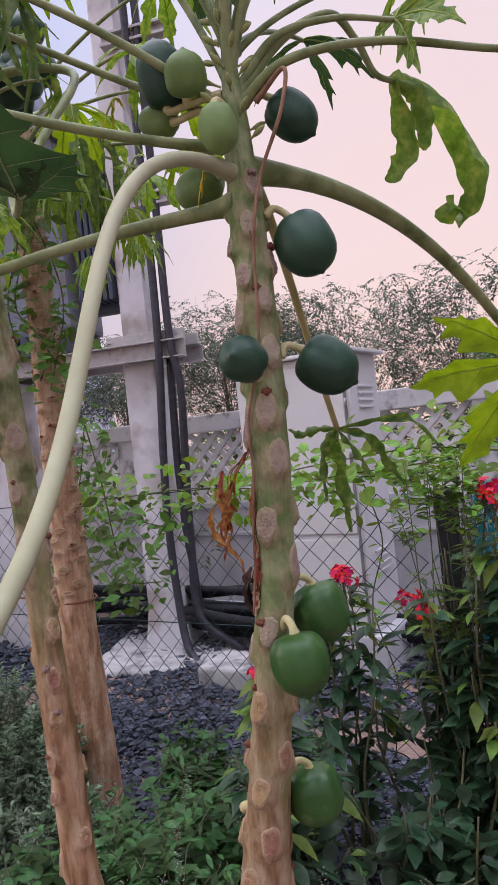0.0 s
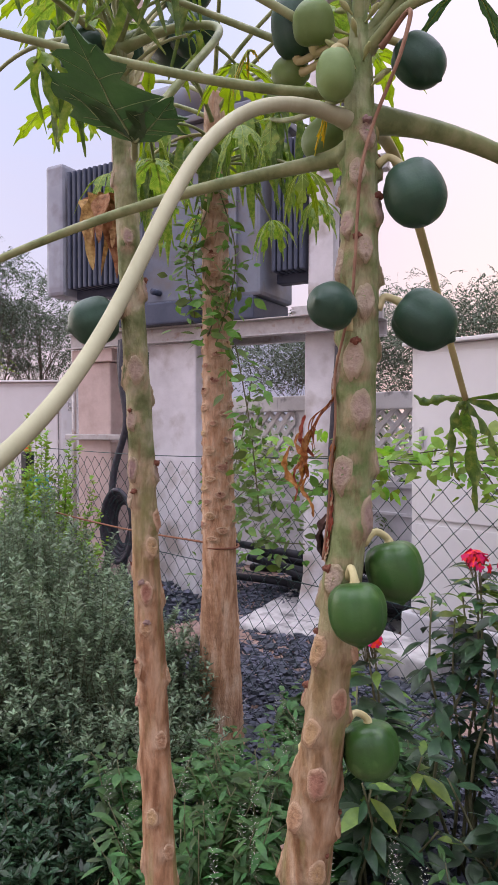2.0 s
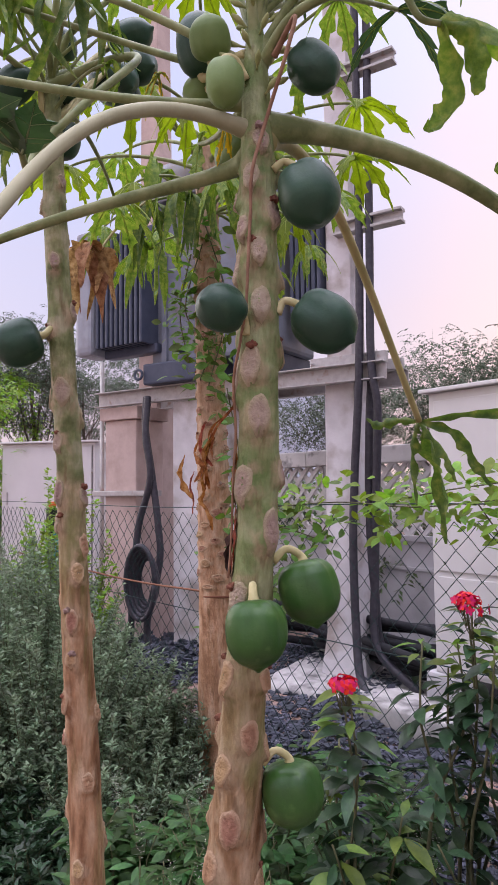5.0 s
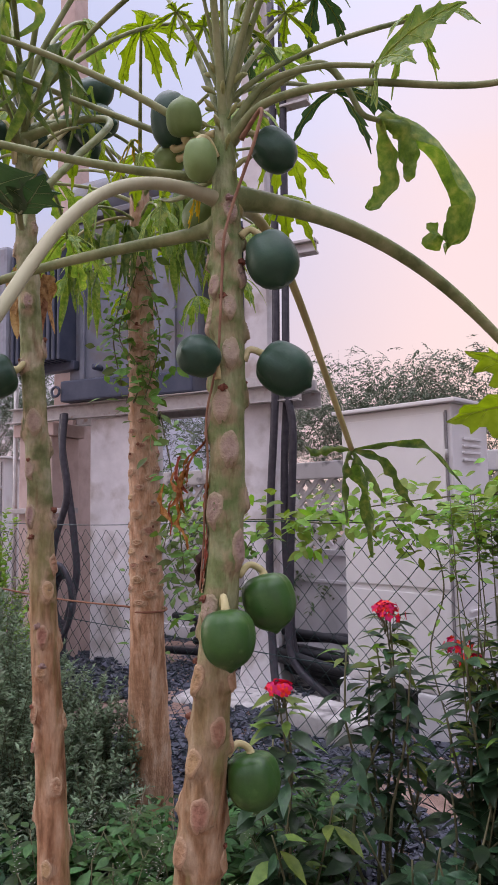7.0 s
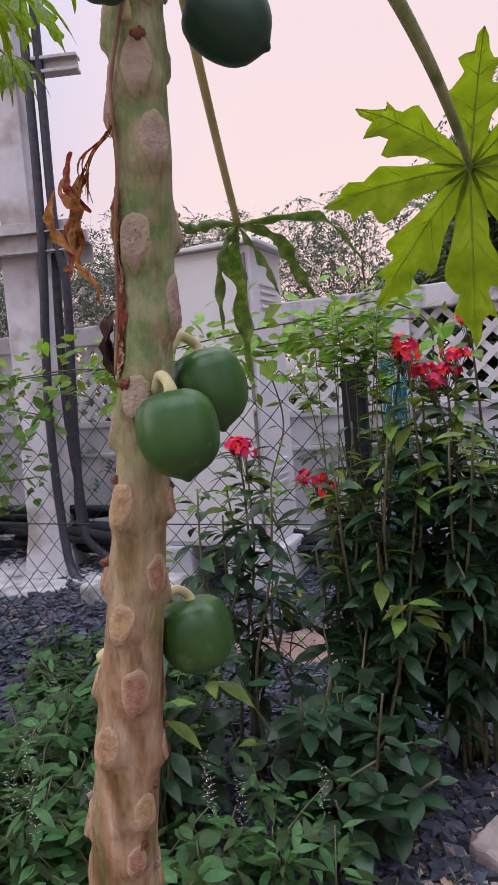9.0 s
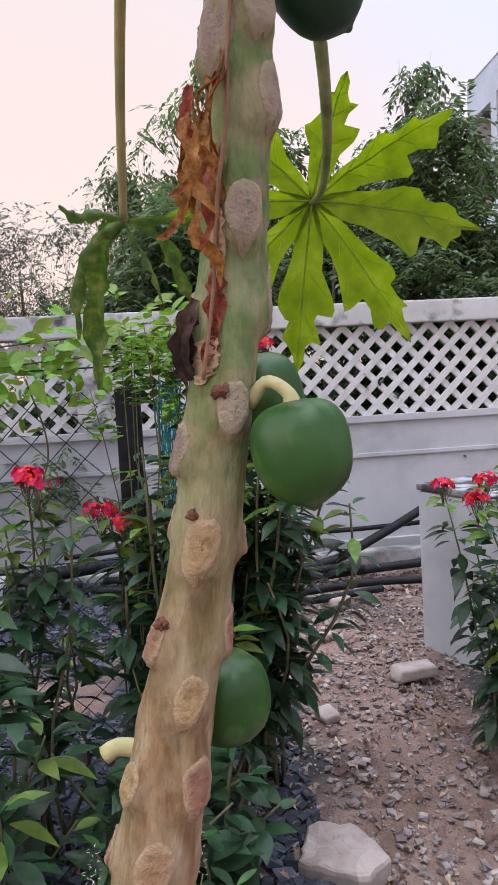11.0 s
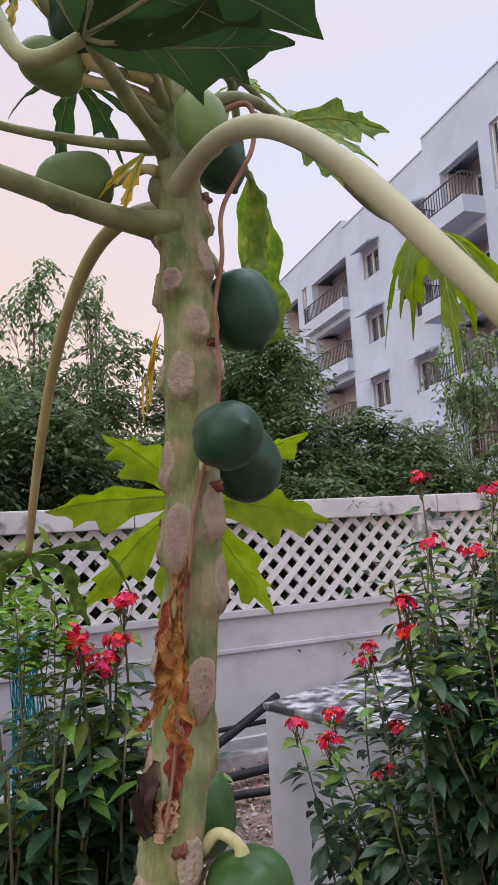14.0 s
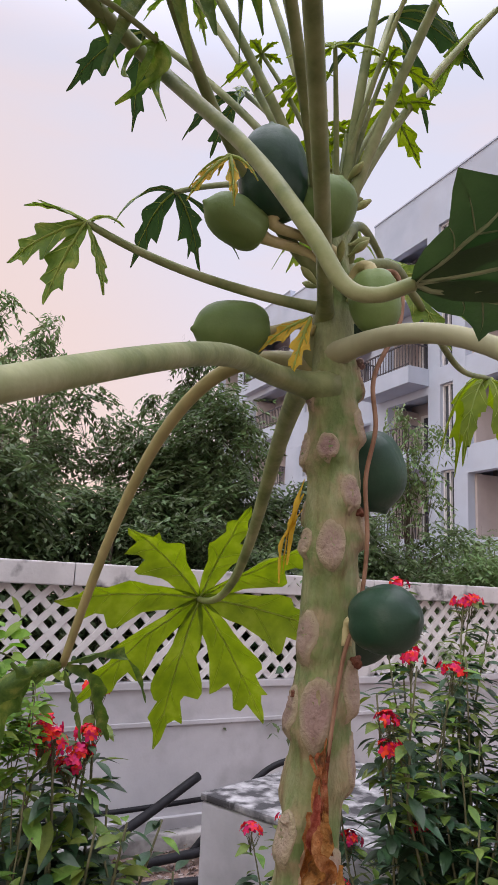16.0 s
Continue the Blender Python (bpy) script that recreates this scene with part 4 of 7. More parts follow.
# thick cables down the poles and along the ground
cab_paths = [
    [(1.40, -0.16, 6.5), (1.40, -0.16, 4.0), (1.40, -0.22, 2.7), (1.33, -0.2, 1.8), (1.30, -0.2, 1.2), (1.33, -0.25, 0.5), (1.44, -0.4, 0.05), (1.7, -0.6, -0.05)],
    [(1.50, -0.12, 6.5), (1.49, -0.14, 4.0), (1.50, -0.2, 2.75), (1.55, -0.2, 2.3), (1.50, -0.15, 1.6), (1.46, -0.12, 0.9), (1.5, -0.2, 0.3), (1.9, -0.3, 0.0)],
    [(1.45, -0.05, 2.75), (1.44, -0.12, 2.2), (1.42, -0.12, 1.5), (1.45, -0.12, 0.8), (1.55, -0.1, 0.2), (2.1, 0.1, 0.0)],
    [(-1.0, -0.25, 2.6), (-0.97, -0.3, 2.3), (-0.88, -0.3, 1.8), (-0.80, -0.3, 1.3), (-0.78, -0.3, 0.9), (-0.9, -0.35, 0.3), (-0.8, -0.4, 0.0)],
    [(-0.95, -0.28, 2.6), (-0.92, -0.35, 2.2), (-0.86, -0.35, 1.75), (-1.02, -0.35, 1.25), (-1.05, -0.38, 0.7), (-1.1, -0.4, 0.0)],
]
for cp in cab_paths:
    solo("power_cable", tube(smooth_path(sp_(*cp), 70), 0.036, 10), M["cable"], "thick black power cable running down a pole", "cable", group="power cables")
for i in range(5):
    r0 = 0.24 + 0.035 * i
    solo("cable_coil", tube(sp_(*[(-0.86 + r0 * 0.5 * math.cos(a), -0.38 - 0.03 * i, 0.72 + r0 * 0.95 * math.sin(a)) for a in np.linspace(0, 2 * np.pi, 40)]), 0.026, 8), M["cable"], "coil of black cable hung on the pillar", "cable", group="coiled cables")
solo("rubble_heap", chips(900, -5.8, -4.0, 3.6, 4.4, 0.03, 0.09, heap=lambda x, y: 0.08 + 0.08 * np.sin(x * 5)), M["gravel_dark"], "heap of dark broken stone between the pillars", "rubble", kind="stuff", smooth=False)
# heap of black pipes by the wall
for i in range(16):
    x0 = rng.uniform(-4.8, -3.2)
    z = 0.12 + 0.05 * (i % 6) + rng.uniform(0, 0.1)
    y = 5.1 + 0.1 * (i // 4) + rng.uniform(-0.1, 0.1)
    pts = [(x0, y, z), (x0 + 0.9, y + rng.normal(0, 0.08), z + rng.normal(0, 0.05)), (x0 + 1.9, y + rng.normal(0, 0.1), z + rng.normal(0, 0.06)), (x0 + 2.8, y + rng.normal(0, 0.12), max(0.06, z - 0.05))]
    solo("black_pipe", tube(smooth_path(pts, 24), rng.uniform(0.025, 0.05), 8), M["black"], "length of black plastic pipe heaped by the wall", "pipe", group="heap of pipes")
for i, (pts, r) in enumerate((
        ([(-0.6, 5.75, 0.05), (0.3, 5.6, 0.06), (1.0, 5.6, 0.08), (1.5, 5.75, 0.22), (2.1, 5.95, 0.45)], 0.045),
        ([(-0.8, 5.55, 0.05), (0.4, 5.35, 0.05), (1.4, 5.45, 0.06), (2.6, 5.6, 0.06)], 0.04),
        ([(-0.5, 5.2, 0.05), (0.5, 5.05, 0.05), (1.3, 5.15, 0.05), (2.2, 5.0, 0.05)], 0.035),
        ([(-0.9, 5.9, 0.22), (0.3, 6.02, 0.25), (1.5, 6.0, 0.24), (3.2, 6.02, 0.3)], 0.025),
        ([(-0.4, 4.95, 0.04), (0.6, 4.85, 0.05), (1.3, 5.0, 0.05)], 0.03),
        ([(1.9, 5.6, 0.03), (2.2, 5.55, 0.35), (2.6, 5.5, 0.62), (3.2, 5.4, 0.6), (4.2, 5.5, 0.03)], 0.03),
        ([(0.6, 5.5, 0.04), (1.0, 5.3, 0.13), (1.4, 5.5, 0.04)], 0.035))):
    solo("black_pipe", tube(smooth_path(pts, 40), r * 0.78, 10), M["black"], "black plastic pipe lying at the foot of the wall", "pipe", group="pipes along the wall")
solo("drain_kerb", rough(box(-1.5, 5.82, -0.05, 5.0, 5.95, 0.10, 0.02), 0.02, 3), M["concrete"], "low broken concrete kerb at the foot of the wall", "kerb")


# distribution cabinet on concrete plinths
def cabinet_at(cx, cy, ang, w, d, z0, z1, name, label):
    m = Matrix.Translation((cx, cy, 0)) @ Matrix.Rotation(ang, 4, "Z")
    ob = thing(name, (cx, cy, z0), label, "cabinet")
    part("body", moved(box(-w, 0, z0, 0, d, z1, 0.012), m), M["cabinet"], ob, smooth=False)
    part("roof", moved(box(-w - 0.05, -0.06, z1 + 0.001, 0.06, d + 0.05, z1 + 0.03, 0.008), m), M["cabinet"], ob, "sloping sheet roof", smooth=False)
    part("door", moved(box(-w + 0.05, -0.014, z0 + 0.36 * (z1 - z0), -0.05, 0.002, z1 - 0.06, 0.006), m), M["cabinet"], ob, "pale enamelled door", smooth=False)
    part("lower_door", moved(box(-w + 0.05, -0.012, z0 + 0.03, -0.05, 0.002, z0 + 0.34 * (z1 - z0), 0.006), m), M["cabinet"], ob, smooth=False)
    part("hinge_strip", moved(box(-0.045, -0.018, z0 + 0.05, -0.032, 0.0, z1 - 0.05, 0.003), m), M["seam"], ob, smooth=False)
    for k in range(3):
        zz = z0 + (0.45 + 0.18 * k) * (z1 - z0)
        part("hinge", moved(tube([(-0.038, -0.02, zz), (-0.038, -0.02, zz + 0.06)], 0.011, 8), m), M["steel"], ob)
    part("handle", moved(box(-w + 0.09, -0.04, z0 + 0.62 * (z1 - z0), -w + 0.115, -0.014, z0 + 0.70 * (z1 - z0), 0.005), m), M["steel"], ob, "steel handle", smooth=False)
    for zc in (z1 - 0.25, z0 + 0.55):
        for k in range(4):
            part("louvre", moved(box(0.0, d * 0.25, zc - 0.05 * k, 0.016, d * 0.75, zc - 0.05 * k + 0.018, 0.004), m), M["cabinet"], ob, smooth=False)
    return m


CORNER = (-1.23, 4.75)
cm = cabinet_at(CORNER[0], CORNER[1], radians(0.5), 0.93, 0.55, 0.31, 2.31, "distribution_cabinet", "pale grey metal distribution cabinet on concrete plinths")
for a0, a1 in ((-0.28, -0.02), (-0.95, -0.70)):
    solo("plinth", rough(moved(box(a0 - 0.05, -0.03, -0.3, a1 + 0.1, 0.5, 0.308, 0.02), cm), 0.006, 3), M["wall"], "whitewashed concrete plinth under the cabinet", "plinth", group="cabinet plinths", smooth=False)
solo("concrete_block", rough(box(-2.5, 4.3, -0.2, -1.75, 4.7, 0.14, 0.03), 0.012, 3), M["concrete"], "rough grey concrete block beside the cabinet", "block")
cabinet_at(-8.3, 5.0, radians(40), 1.5, 1.0, -0.05, 2.35, "control_cabinet", "grey metal control cabinet beyond the fence")


# ---- apartment building ----
BM = Matrix.Translation((16.2, 21.0, 0.0)) @ Matrix.Rotation(radians(-3.0), 4, "Z")
FX = 0.0
bld = thing("apartment_building", (16.2, 21, 0), "white five-storey apartment building with balconies and hooded windows", "building")


def fbox(y0, y1, z0, z1, x0, x1, bevel=0.0):
    """A box in the facade's own frame: x inwards, y along it, away from the garden gate."""
    return moved(box(min(x0, x1), min(y0, y1), z0, max(x0, x1), max(y0, y1), z1, bevel), BM)


# bays: (y from, y to, kind), nearest first
BAYS = [(-18.0, -14.0, "window"), (-14.0, -9.0, "balcony"), (-9.0, -4.5, "recess"), (-4.5, -3.25, "slot"), (-3.25, -0.35, "balcony"), (-0.35, 2.85, "window"),
        (2.85, 6.95, "window"), (6.95, 11.6, "balcony"), (11.6, 13.0, "slot"), (13.0, 16.0, "recess")]
for k in range(5):
    zf = 15.3 - 3.0 * (5 - k)
    zt = zf + 3.0
    for y0, y1, kd in BAYS:
        if kd in ("balcony", "recess"):
            part("wall_panel", fbox(y0, y1, zt - 0.5, zt, FX, FX + 0.3), M["facade"], bld, smooth=False)
            part("wall_panel", fbox(y0, y0 + 0.3, zf, zt - 0.5, FX, FX + 0.3), M["facade"], bld, smooth=False)
            part("wall_panel", fbox(y1 - 0.3, y1, zf, zt - 0.5, FX, FX + 0.3), M["facade"], bld, smooth=False)
            part("balcony_slab", fbox(y0 + 0.25, y1 - 0.25 + (0.55 if kd == "balcony" else 0), zf - 0.2, zf + 0.42, FX - (-0.02 if kd == "recess" else 0.35 if y0 > 5 else 0.9), FX + 1.4), M["facade"], bld, smooth=False)
            part("balcony_back", fbox(y0, y1, zf, zt, FX + 1.4, FX + 1.6), M["facade_in"], bld, smooth=False)
            part("balcony_side", fbox(y0 + 0.3, y0 + 0.4, zf, zt - 0.5, FX + 0.3, FX + 1.4), M["facade_in"], bld, smooth=False)
            part("balcony_side", fbox(y1 - 0.4, y1 - 0.3, zf, zt - 0.5, FX + 0.3, FX + 1.4), M["facade_in"], bld, smooth=False)
            part("door", fbox(y0 + 0.9, y0 + 2.1, zf + 0.43, zf + 2.2, FX + 1.34, FX + 1.4), M["glass"], bld, "dark glazed balcony door", smooth=False)
            part("door_frame", join(fbox(y0 + 0.78, y0 + 0.9, zf + 0.43, zf + 2.3, FX + 1.30, FX + 1.4), fbox(y0 + 2.1, y0 + 2.22, zf + 0.43, zf + 2.3, FX + 1.30, FX + 1.4), fbox(y0 + 1.46, y0 + 1.54, zf + 0.43, zf + 2.2, FX + 1.30, FX + 1.34), fbox(y0 + 0.9, y0 + 2.1, zf + 2.2, zf + 2.3, FX + 1.30, FX + 1.4)), M["frame"], bld, smooth=False)
            if kd == "recess":
                continue
            ya, yb, r0, r1 = y0 + 0.3, y1 + 0.25, zf + 0.42, zf + 1.3
            pj = 0.3 if y0 > 5 else 0.85
            rails = [fbox(ya, yb, r1 - 0.05, r1, FX - pj - 0.02, FX - pj + 0.03), fbox(ya, yb, r0 + 0.07, r0 + 0.1, FX - pj - 0.01, FX - pj + 0.02)]
            yy = ya
            while yy < yb:
                rails.append(fbox(yy, yy + 0.025, r0, r1, FX - pj - 0.015, FX - pj + 0.01))
                yy += 0.16
            for ye in (ya, yb - 0.03):
                for q in range(6):
                    rails.append(fbox(ye, ye + 0.025, r0, r1, FX - pj + pj / 6 * q, FX - pj + pj / 6 * q + 0.025))
                rails.append(fbox(ye, ye + 0.03, r1 - 0.05, r1, FX - pj - 0.02, FX))
            part("railing", join(*rails), M["rail"], bld, "dark iron balcony railing", smooth=False)
        else:
            ww = 1.4 if kd == "window" else 0.62
            wh0, wh1 = (zf + 0.62, zf + 1.82) if kd == "window" else (zf + 0.35, zf + 2.72)
            yc = (y0 + y1) / 2
            for a in (fbox(y0, y1, zf, wh0, FX, FX + 0.3), fbox(y0, y1, wh1, zt, FX, FX + 0.3), fbox(y0, yc - ww / 2, wh0, wh1, FX, FX + 0.3), fbox(yc + ww / 2, y1, wh0, wh1, FX, FX + 0.3)):
                part("wall_panel", a, M["facade"], bld, smooth=False)
            part("window", fbox(yc - ww / 2, yc + ww / 2, wh0, wh1, FX + 0.2, FX + 0.24), M["glass"], bld, "dark glazed window", smooth=False)
            part("window_frame", join(fbox(yc - ww / 2, yc - ww / 2 + 0.06, wh0, wh1, FX + 0.12, FX + 0.2), fbox(yc + ww / 2 - 0.06, yc + ww / 2, wh0, wh1, FX + 0.12, FX + 0.2),
                                      fbox(yc - 0.03, yc + 0.03, wh0, wh1, FX + 0.12, FX + 0.2), fbox(yc - ww / 2, yc + ww / 2, wh1 - 0.06, wh1, FX + 0.12, FX + 0.2)), M["frame"], bld, smooth=False)
            if kd == "window":
                hood = np.array([(FX, yc - 0.85, wh1 + 0.34), (FX, yc + 0.85, wh1 + 0.34), (FX - 0.62, yc + 0.85, wh1 + 0.1), (FX - 0.62, yc - 0.85, wh1 + 0.1)])
                part("window_hood", moved((np.vstack([hood, hood - (0, 0, 0.09)]), [(0, 1, 2, 3), (7, 6, 5, 4), (0, 4, 5, 1), (1, 5, 6, 2), (2, 6, 7, 3), (3, 7, 4, 0)]), BM), M["facade"], bld, "sloping concrete sunshade", smooth=False)
for y0, y1, zt in ((-18.0, 0.3, 16.75), (0.3, 7.4, 16.25), (7.4, 16.0, 16.65)):
    part("parapet", fbox(y0, y1, 15.3, zt, FX + 0.001, FX + 0.25), M["facade"], bld, smooth=False)
    part("parapet_cap", fbox(y0, y1, zt, zt + 0.06, FX - 0.04, FX + 0.29), M["facade"], bld, smooth=False)
part("roof", fbox(-18, 16, 15.5, 15.6, FX + 0.26, FX + 12), M["facade"], bld, smooth=False)
part("end_wall", fbox(15.9, 16.2, 0, 16.65, FX, FX + 12), M["facade"], bld, smooth=False)
part("back_wall", fbox(-18, 16, 0, 15.5, FX + 11.7, FX + 12), M["facade"], bld, smooth=False)
part("ground_storey", fbox(-18, 16, -0.2, 0.3, FX, FX + 0.3), M["facade"], bld, smooth=False)
part("roof_pipe", join(*[moved(tube([(FX + 1.0, -1.2 - 0.12 * q, 15.6), (FX + 1.0, -1.2 - 0.12 * q, 17.7), (FX + 1.0, -1.0 - 0.12 * q, 17.8)], 0.03, 6), BM) for q in range(3)]), M["steel"], bld, "thin steel roof pipes")
# a far pale block between the trees
far = thing("far_building", (-40, 30, 0), "pale distant building beyond the trees", "building")
part("wall", box(-46, 28, 0, -36, 40, 9, 0.05), M["facade"], far, smooth=False)
for k in range(3):
    for j in range(4):
        part("window", box(-45 + 2.4 * j, 27.9, 1.5 + 2.9 * k, -43.8 + 2.4 * j, 28.05, 2.9 + 2.9 * k, 0.02), M["glass"], far, smooth=False)


# ---- papaya trees ----
def trunk_mesh(axis, radii, listed, seg=44, step=0.007, lump=0.04, seed=0.0, rings=0.0, swell=0.009):
    """A trunk with swollen leaf cushions at its scars; also gives the axis and radius at a height."""
    zs = [a[2] for a in axis]
    n = int((zs[-1] - zs[0]) / step)
    p = np.array(axis, float)
    z = np.linspace(zs[0], zs[-1], n)
    path = np.stack([np.interp(z, p[:, 2], p[:, 0]), np.interp(z, p[:, 2], p[:, 1]), z], 1)
    k = np.ones(9) / 9
    for c in (0, 1):
        e = np.pad(path[:, c], 4, mode="edge")
        path[:, c] = np.convolve(e, k, "valid")
    r = np.interp(z, p[:, 2], radii)
    ang = np.linspace(0, 2 * np.pi, seg, endpoint=False)
    field = np.zeros((n, seg))
    for zz, aa, ww, hh in listed:
        rr = float(np.interp(zz, z, r))
        da = (ang - radians(aa) + np.pi) % (2 * np.pi) - np.pi
        dz = (z - zz) / hh
        across = np.exp(-((da * rr) / (0.62 * ww)) ** 2)
        along = np.where(dz > -0.35, np.exp(-((dz + 0.35) / 0.75) ** 2), np.exp(-((dz + 0.35) / 0.22) ** 2))
        field = np.maximum(field, along[:, None] * across[None])
    verts = np.zeros((n, seg, 3))
    for i in range(n):
        for j in range(seg):
            d = Vector((math.cos(ang[j]) * 2.2, math.sin(ang[j]) * 2.2, z[i] * 9))
            bump = noise.noise(d + Vector((seed, 0, 0))) + 0.5 * noise.noise(d * 2.7 + Vector((0, seed, 0))) + 0.25 * noise.noise(d * 7)
            bump += 1.3 * noise.noise(Vector((math.cos(ang[j]) * 3.2 + seed, math.sin(ang[j]) * 3.2, z[i] * 3.0)))
            rr = r[i] * (1 + lump * bump + rings * math.sin(z[i] * 150 + 2 * noise.noise(d))) + swell * (field[i, j] - 0.3)
            verts[i, j] = path[i] + rr * np.array([math.cos(ang[j]), math.sin(ang[j]), 0])
    halo = np.zeros((n, seg))
    for zz, aa, ww, hh in listed:
        rr = float(np.interp(zz, z, r))
        da = (ang - radians(aa) + np.pi) % (2 * np.pi) - np.pi
        halo = np.maximum(halo, np.exp(-((z - zz + 0.1 * hh) / (0.85 * hh)) ** 4)[:, None] * np.exp(-((da * rr) / (0.85 * ww)) ** 4)[None])
    faces = [(i * seg + j, i * seg + (j + 1) % seg, (i + 1) * seg + (j + 1) % seg, (i + 1) * seg + j) for i in range(n - 1) for j in range(seg)]
    faces.append(tuple((n - 1) * seg + j for j in range(seg)))
    radial = np.linalg.norm((verts - path[:, None])[..., :2], axis=-1)

    def where(zz, az=None):
        i = min(n - 1, max(0, int(round((zz - zs[0]) / (zs[-1] - zs[0]) * (n - 1)))))
        if az is None:
            return path[i].copy(), float(r[i])
        t = (az % (2 * np.pi)) / (2 * np.pi) * seg
        a, f = int(t) % seg, t - int(t)
        return path[i].copy(), float(radial[i, a] * (1 - f) + radial[i, (a + 1) % seg] * f)
    where.cork = halo.ravel()
    return (verts.reshape(-1, 3), faces), where


def weathered(ob, name, values):
    """A wear mask on a mesh, read by its material."""
    ob.data.attributes.new(name, "FLOAT", "POINT").data.foreach_set("value", np.asarray(values, np.float32))


def scar_mesh(where, z0, az, w, h, lift=0.0020):
    """A shield-shaped leaf scar: raised corky rim, sunken middle, rounded foot and a notch above."""
    rings_n, seg = 8, 26
    vs = []
    for i in range(rings_n):
        q = i / (rings_n - 1)
        for j in range(seg):
            a = 2 * math.pi * j / seg
            x, y = math.cos(a), math.sin(a)
            wx = 0.54 * w * (1.0 - 0.10 * y * y if y > 0 else (1 - 0.50 * y * y))
            hy = (0.5 if y > 0 else 0.66) * h * (1 + 0.12 * noise.noise(Vector((x * 1.5 + z0 * 30, y * 1.5, az))))
            wob = 1 + 0.16 * noise.noise(Vector((x * 1.3, y * 1.3, z0 * 50))) + 0.07 * noise.noise(Vector((x * 4, y * 4, z0 * 50)))
            zz = z0 + y * hy * q * wob
            da = x * wx * q * wob
            c, r0 = where(zz, az)
            c, rr = where(zz, az + da / r0)
            rim = lift * (0.45 + 0.55 * math.exp(-((q - 0.78) / 0.2) ** 2) - 0.35 * math.exp(-(q / 0.3) ** 2)) if i < rings_n - 1 else -0.004
            rim += 0.0012 * noise.noise(Vector((x * q * 4, y * q * 4, z0 * 40)))
            aa = az + da / r0
            vs.append((c[0] + (rr + rim) * math.cos(aa), c[1] + (rr + rim) * math.sin(aa), zz))
    fs = [(i * seg + j, i * seg + (j + 1) % seg, (i + 1) * seg + (j + 1) % seg, (i + 1) * seg + j) for i in range(rings_n - 1) for j in range(seg)]
    return np.array(vs), fs


def scar_plan(listed, z0, z1, dz, w, seed, rad=0.042, tall=(1.15, 1.5)):
    """Scars in the tree's spiral, added to the listed ones where there is room."""
    r = np.random.default_rng(seed)
    done = list(listed)
    az, z = r.uniform(0, 360), z0
    while z < z1:
        az = (az + 137.5 + r.normal(0, 9)) % 360
        s = w * r.uniform(0.75, 1.15) * (0.75 if z > z1 - 0.25 else 1)
        ok = True
        for zz, aa, ww, hh in done:
            da = abs((az - aa + 180) % 360 - 180) / 57.3 * rad
            if abs(z - zz) < (hh + s * tall[0]) * 0.52 and da < (ww + s) * 0.52:
                ok = False
        if ok:
            done.append((z, az, s, s * r.uniform(*tall)))
        z += dz * r.uniform(0.7, 1.3)
    return done


def scars_on(tree, where, plan, seed, low_z):
    r = np.random.default_rng(seed)
    for zz, aa, ww, hh in plan:
        hh *= 1.08
        sc = part("leaf_scar", scar_mesh(where, zz, radians(aa), ww, hh), M["scar"] if zz > low_z else M["scar_low"], tree)
        weathered(sc, "rim", np.repeat(np.arange(8) / 7, 26))
        if r.random() < 0.42:
            a = radians(aa) + r.normal(0, 0.2)
            c, rad = where(zz + 0.36 * hh, a)
            s = r.uniform(0.0045, 0.0095)
            o = np.array([c[0] + rad * math.cos(a), c[1] + rad * math.sin(a), zz + r.uniform(0.2, 0.5) * hh])
            dark = r.random() < 0.7
            part("stalk_scar", knob(o, s, zz * 37), M["scar_core"] if dark else M["scar"], tree, "dark stub of an old flower stalk" if dark else "")


def knob(at, rad, seed):
    """A small uneven corky knob."""
    bm = bmesh.new()
    bmesh.ops.create_icosphere(bm, subdivisions=3, radius=1.0)
    bm.verts.index_update()
    vs = []
    for v in bm.verts:
        k = rad * (1 + 0.6 * noise.noise(v.co * 1.7 + Vector((seed, 0, 0))) + 0.4 * noise.noise(v.co * 4.2 + Vector((seed, 0, 0))))
        vs.append(np.array(at) + k * np.array(v.co) * (1, 1, 0.85))
    fs = [tuple(v.index for v in f.verts) for f in bm.faces]
    bm.free()
    return np.array(vs), fs


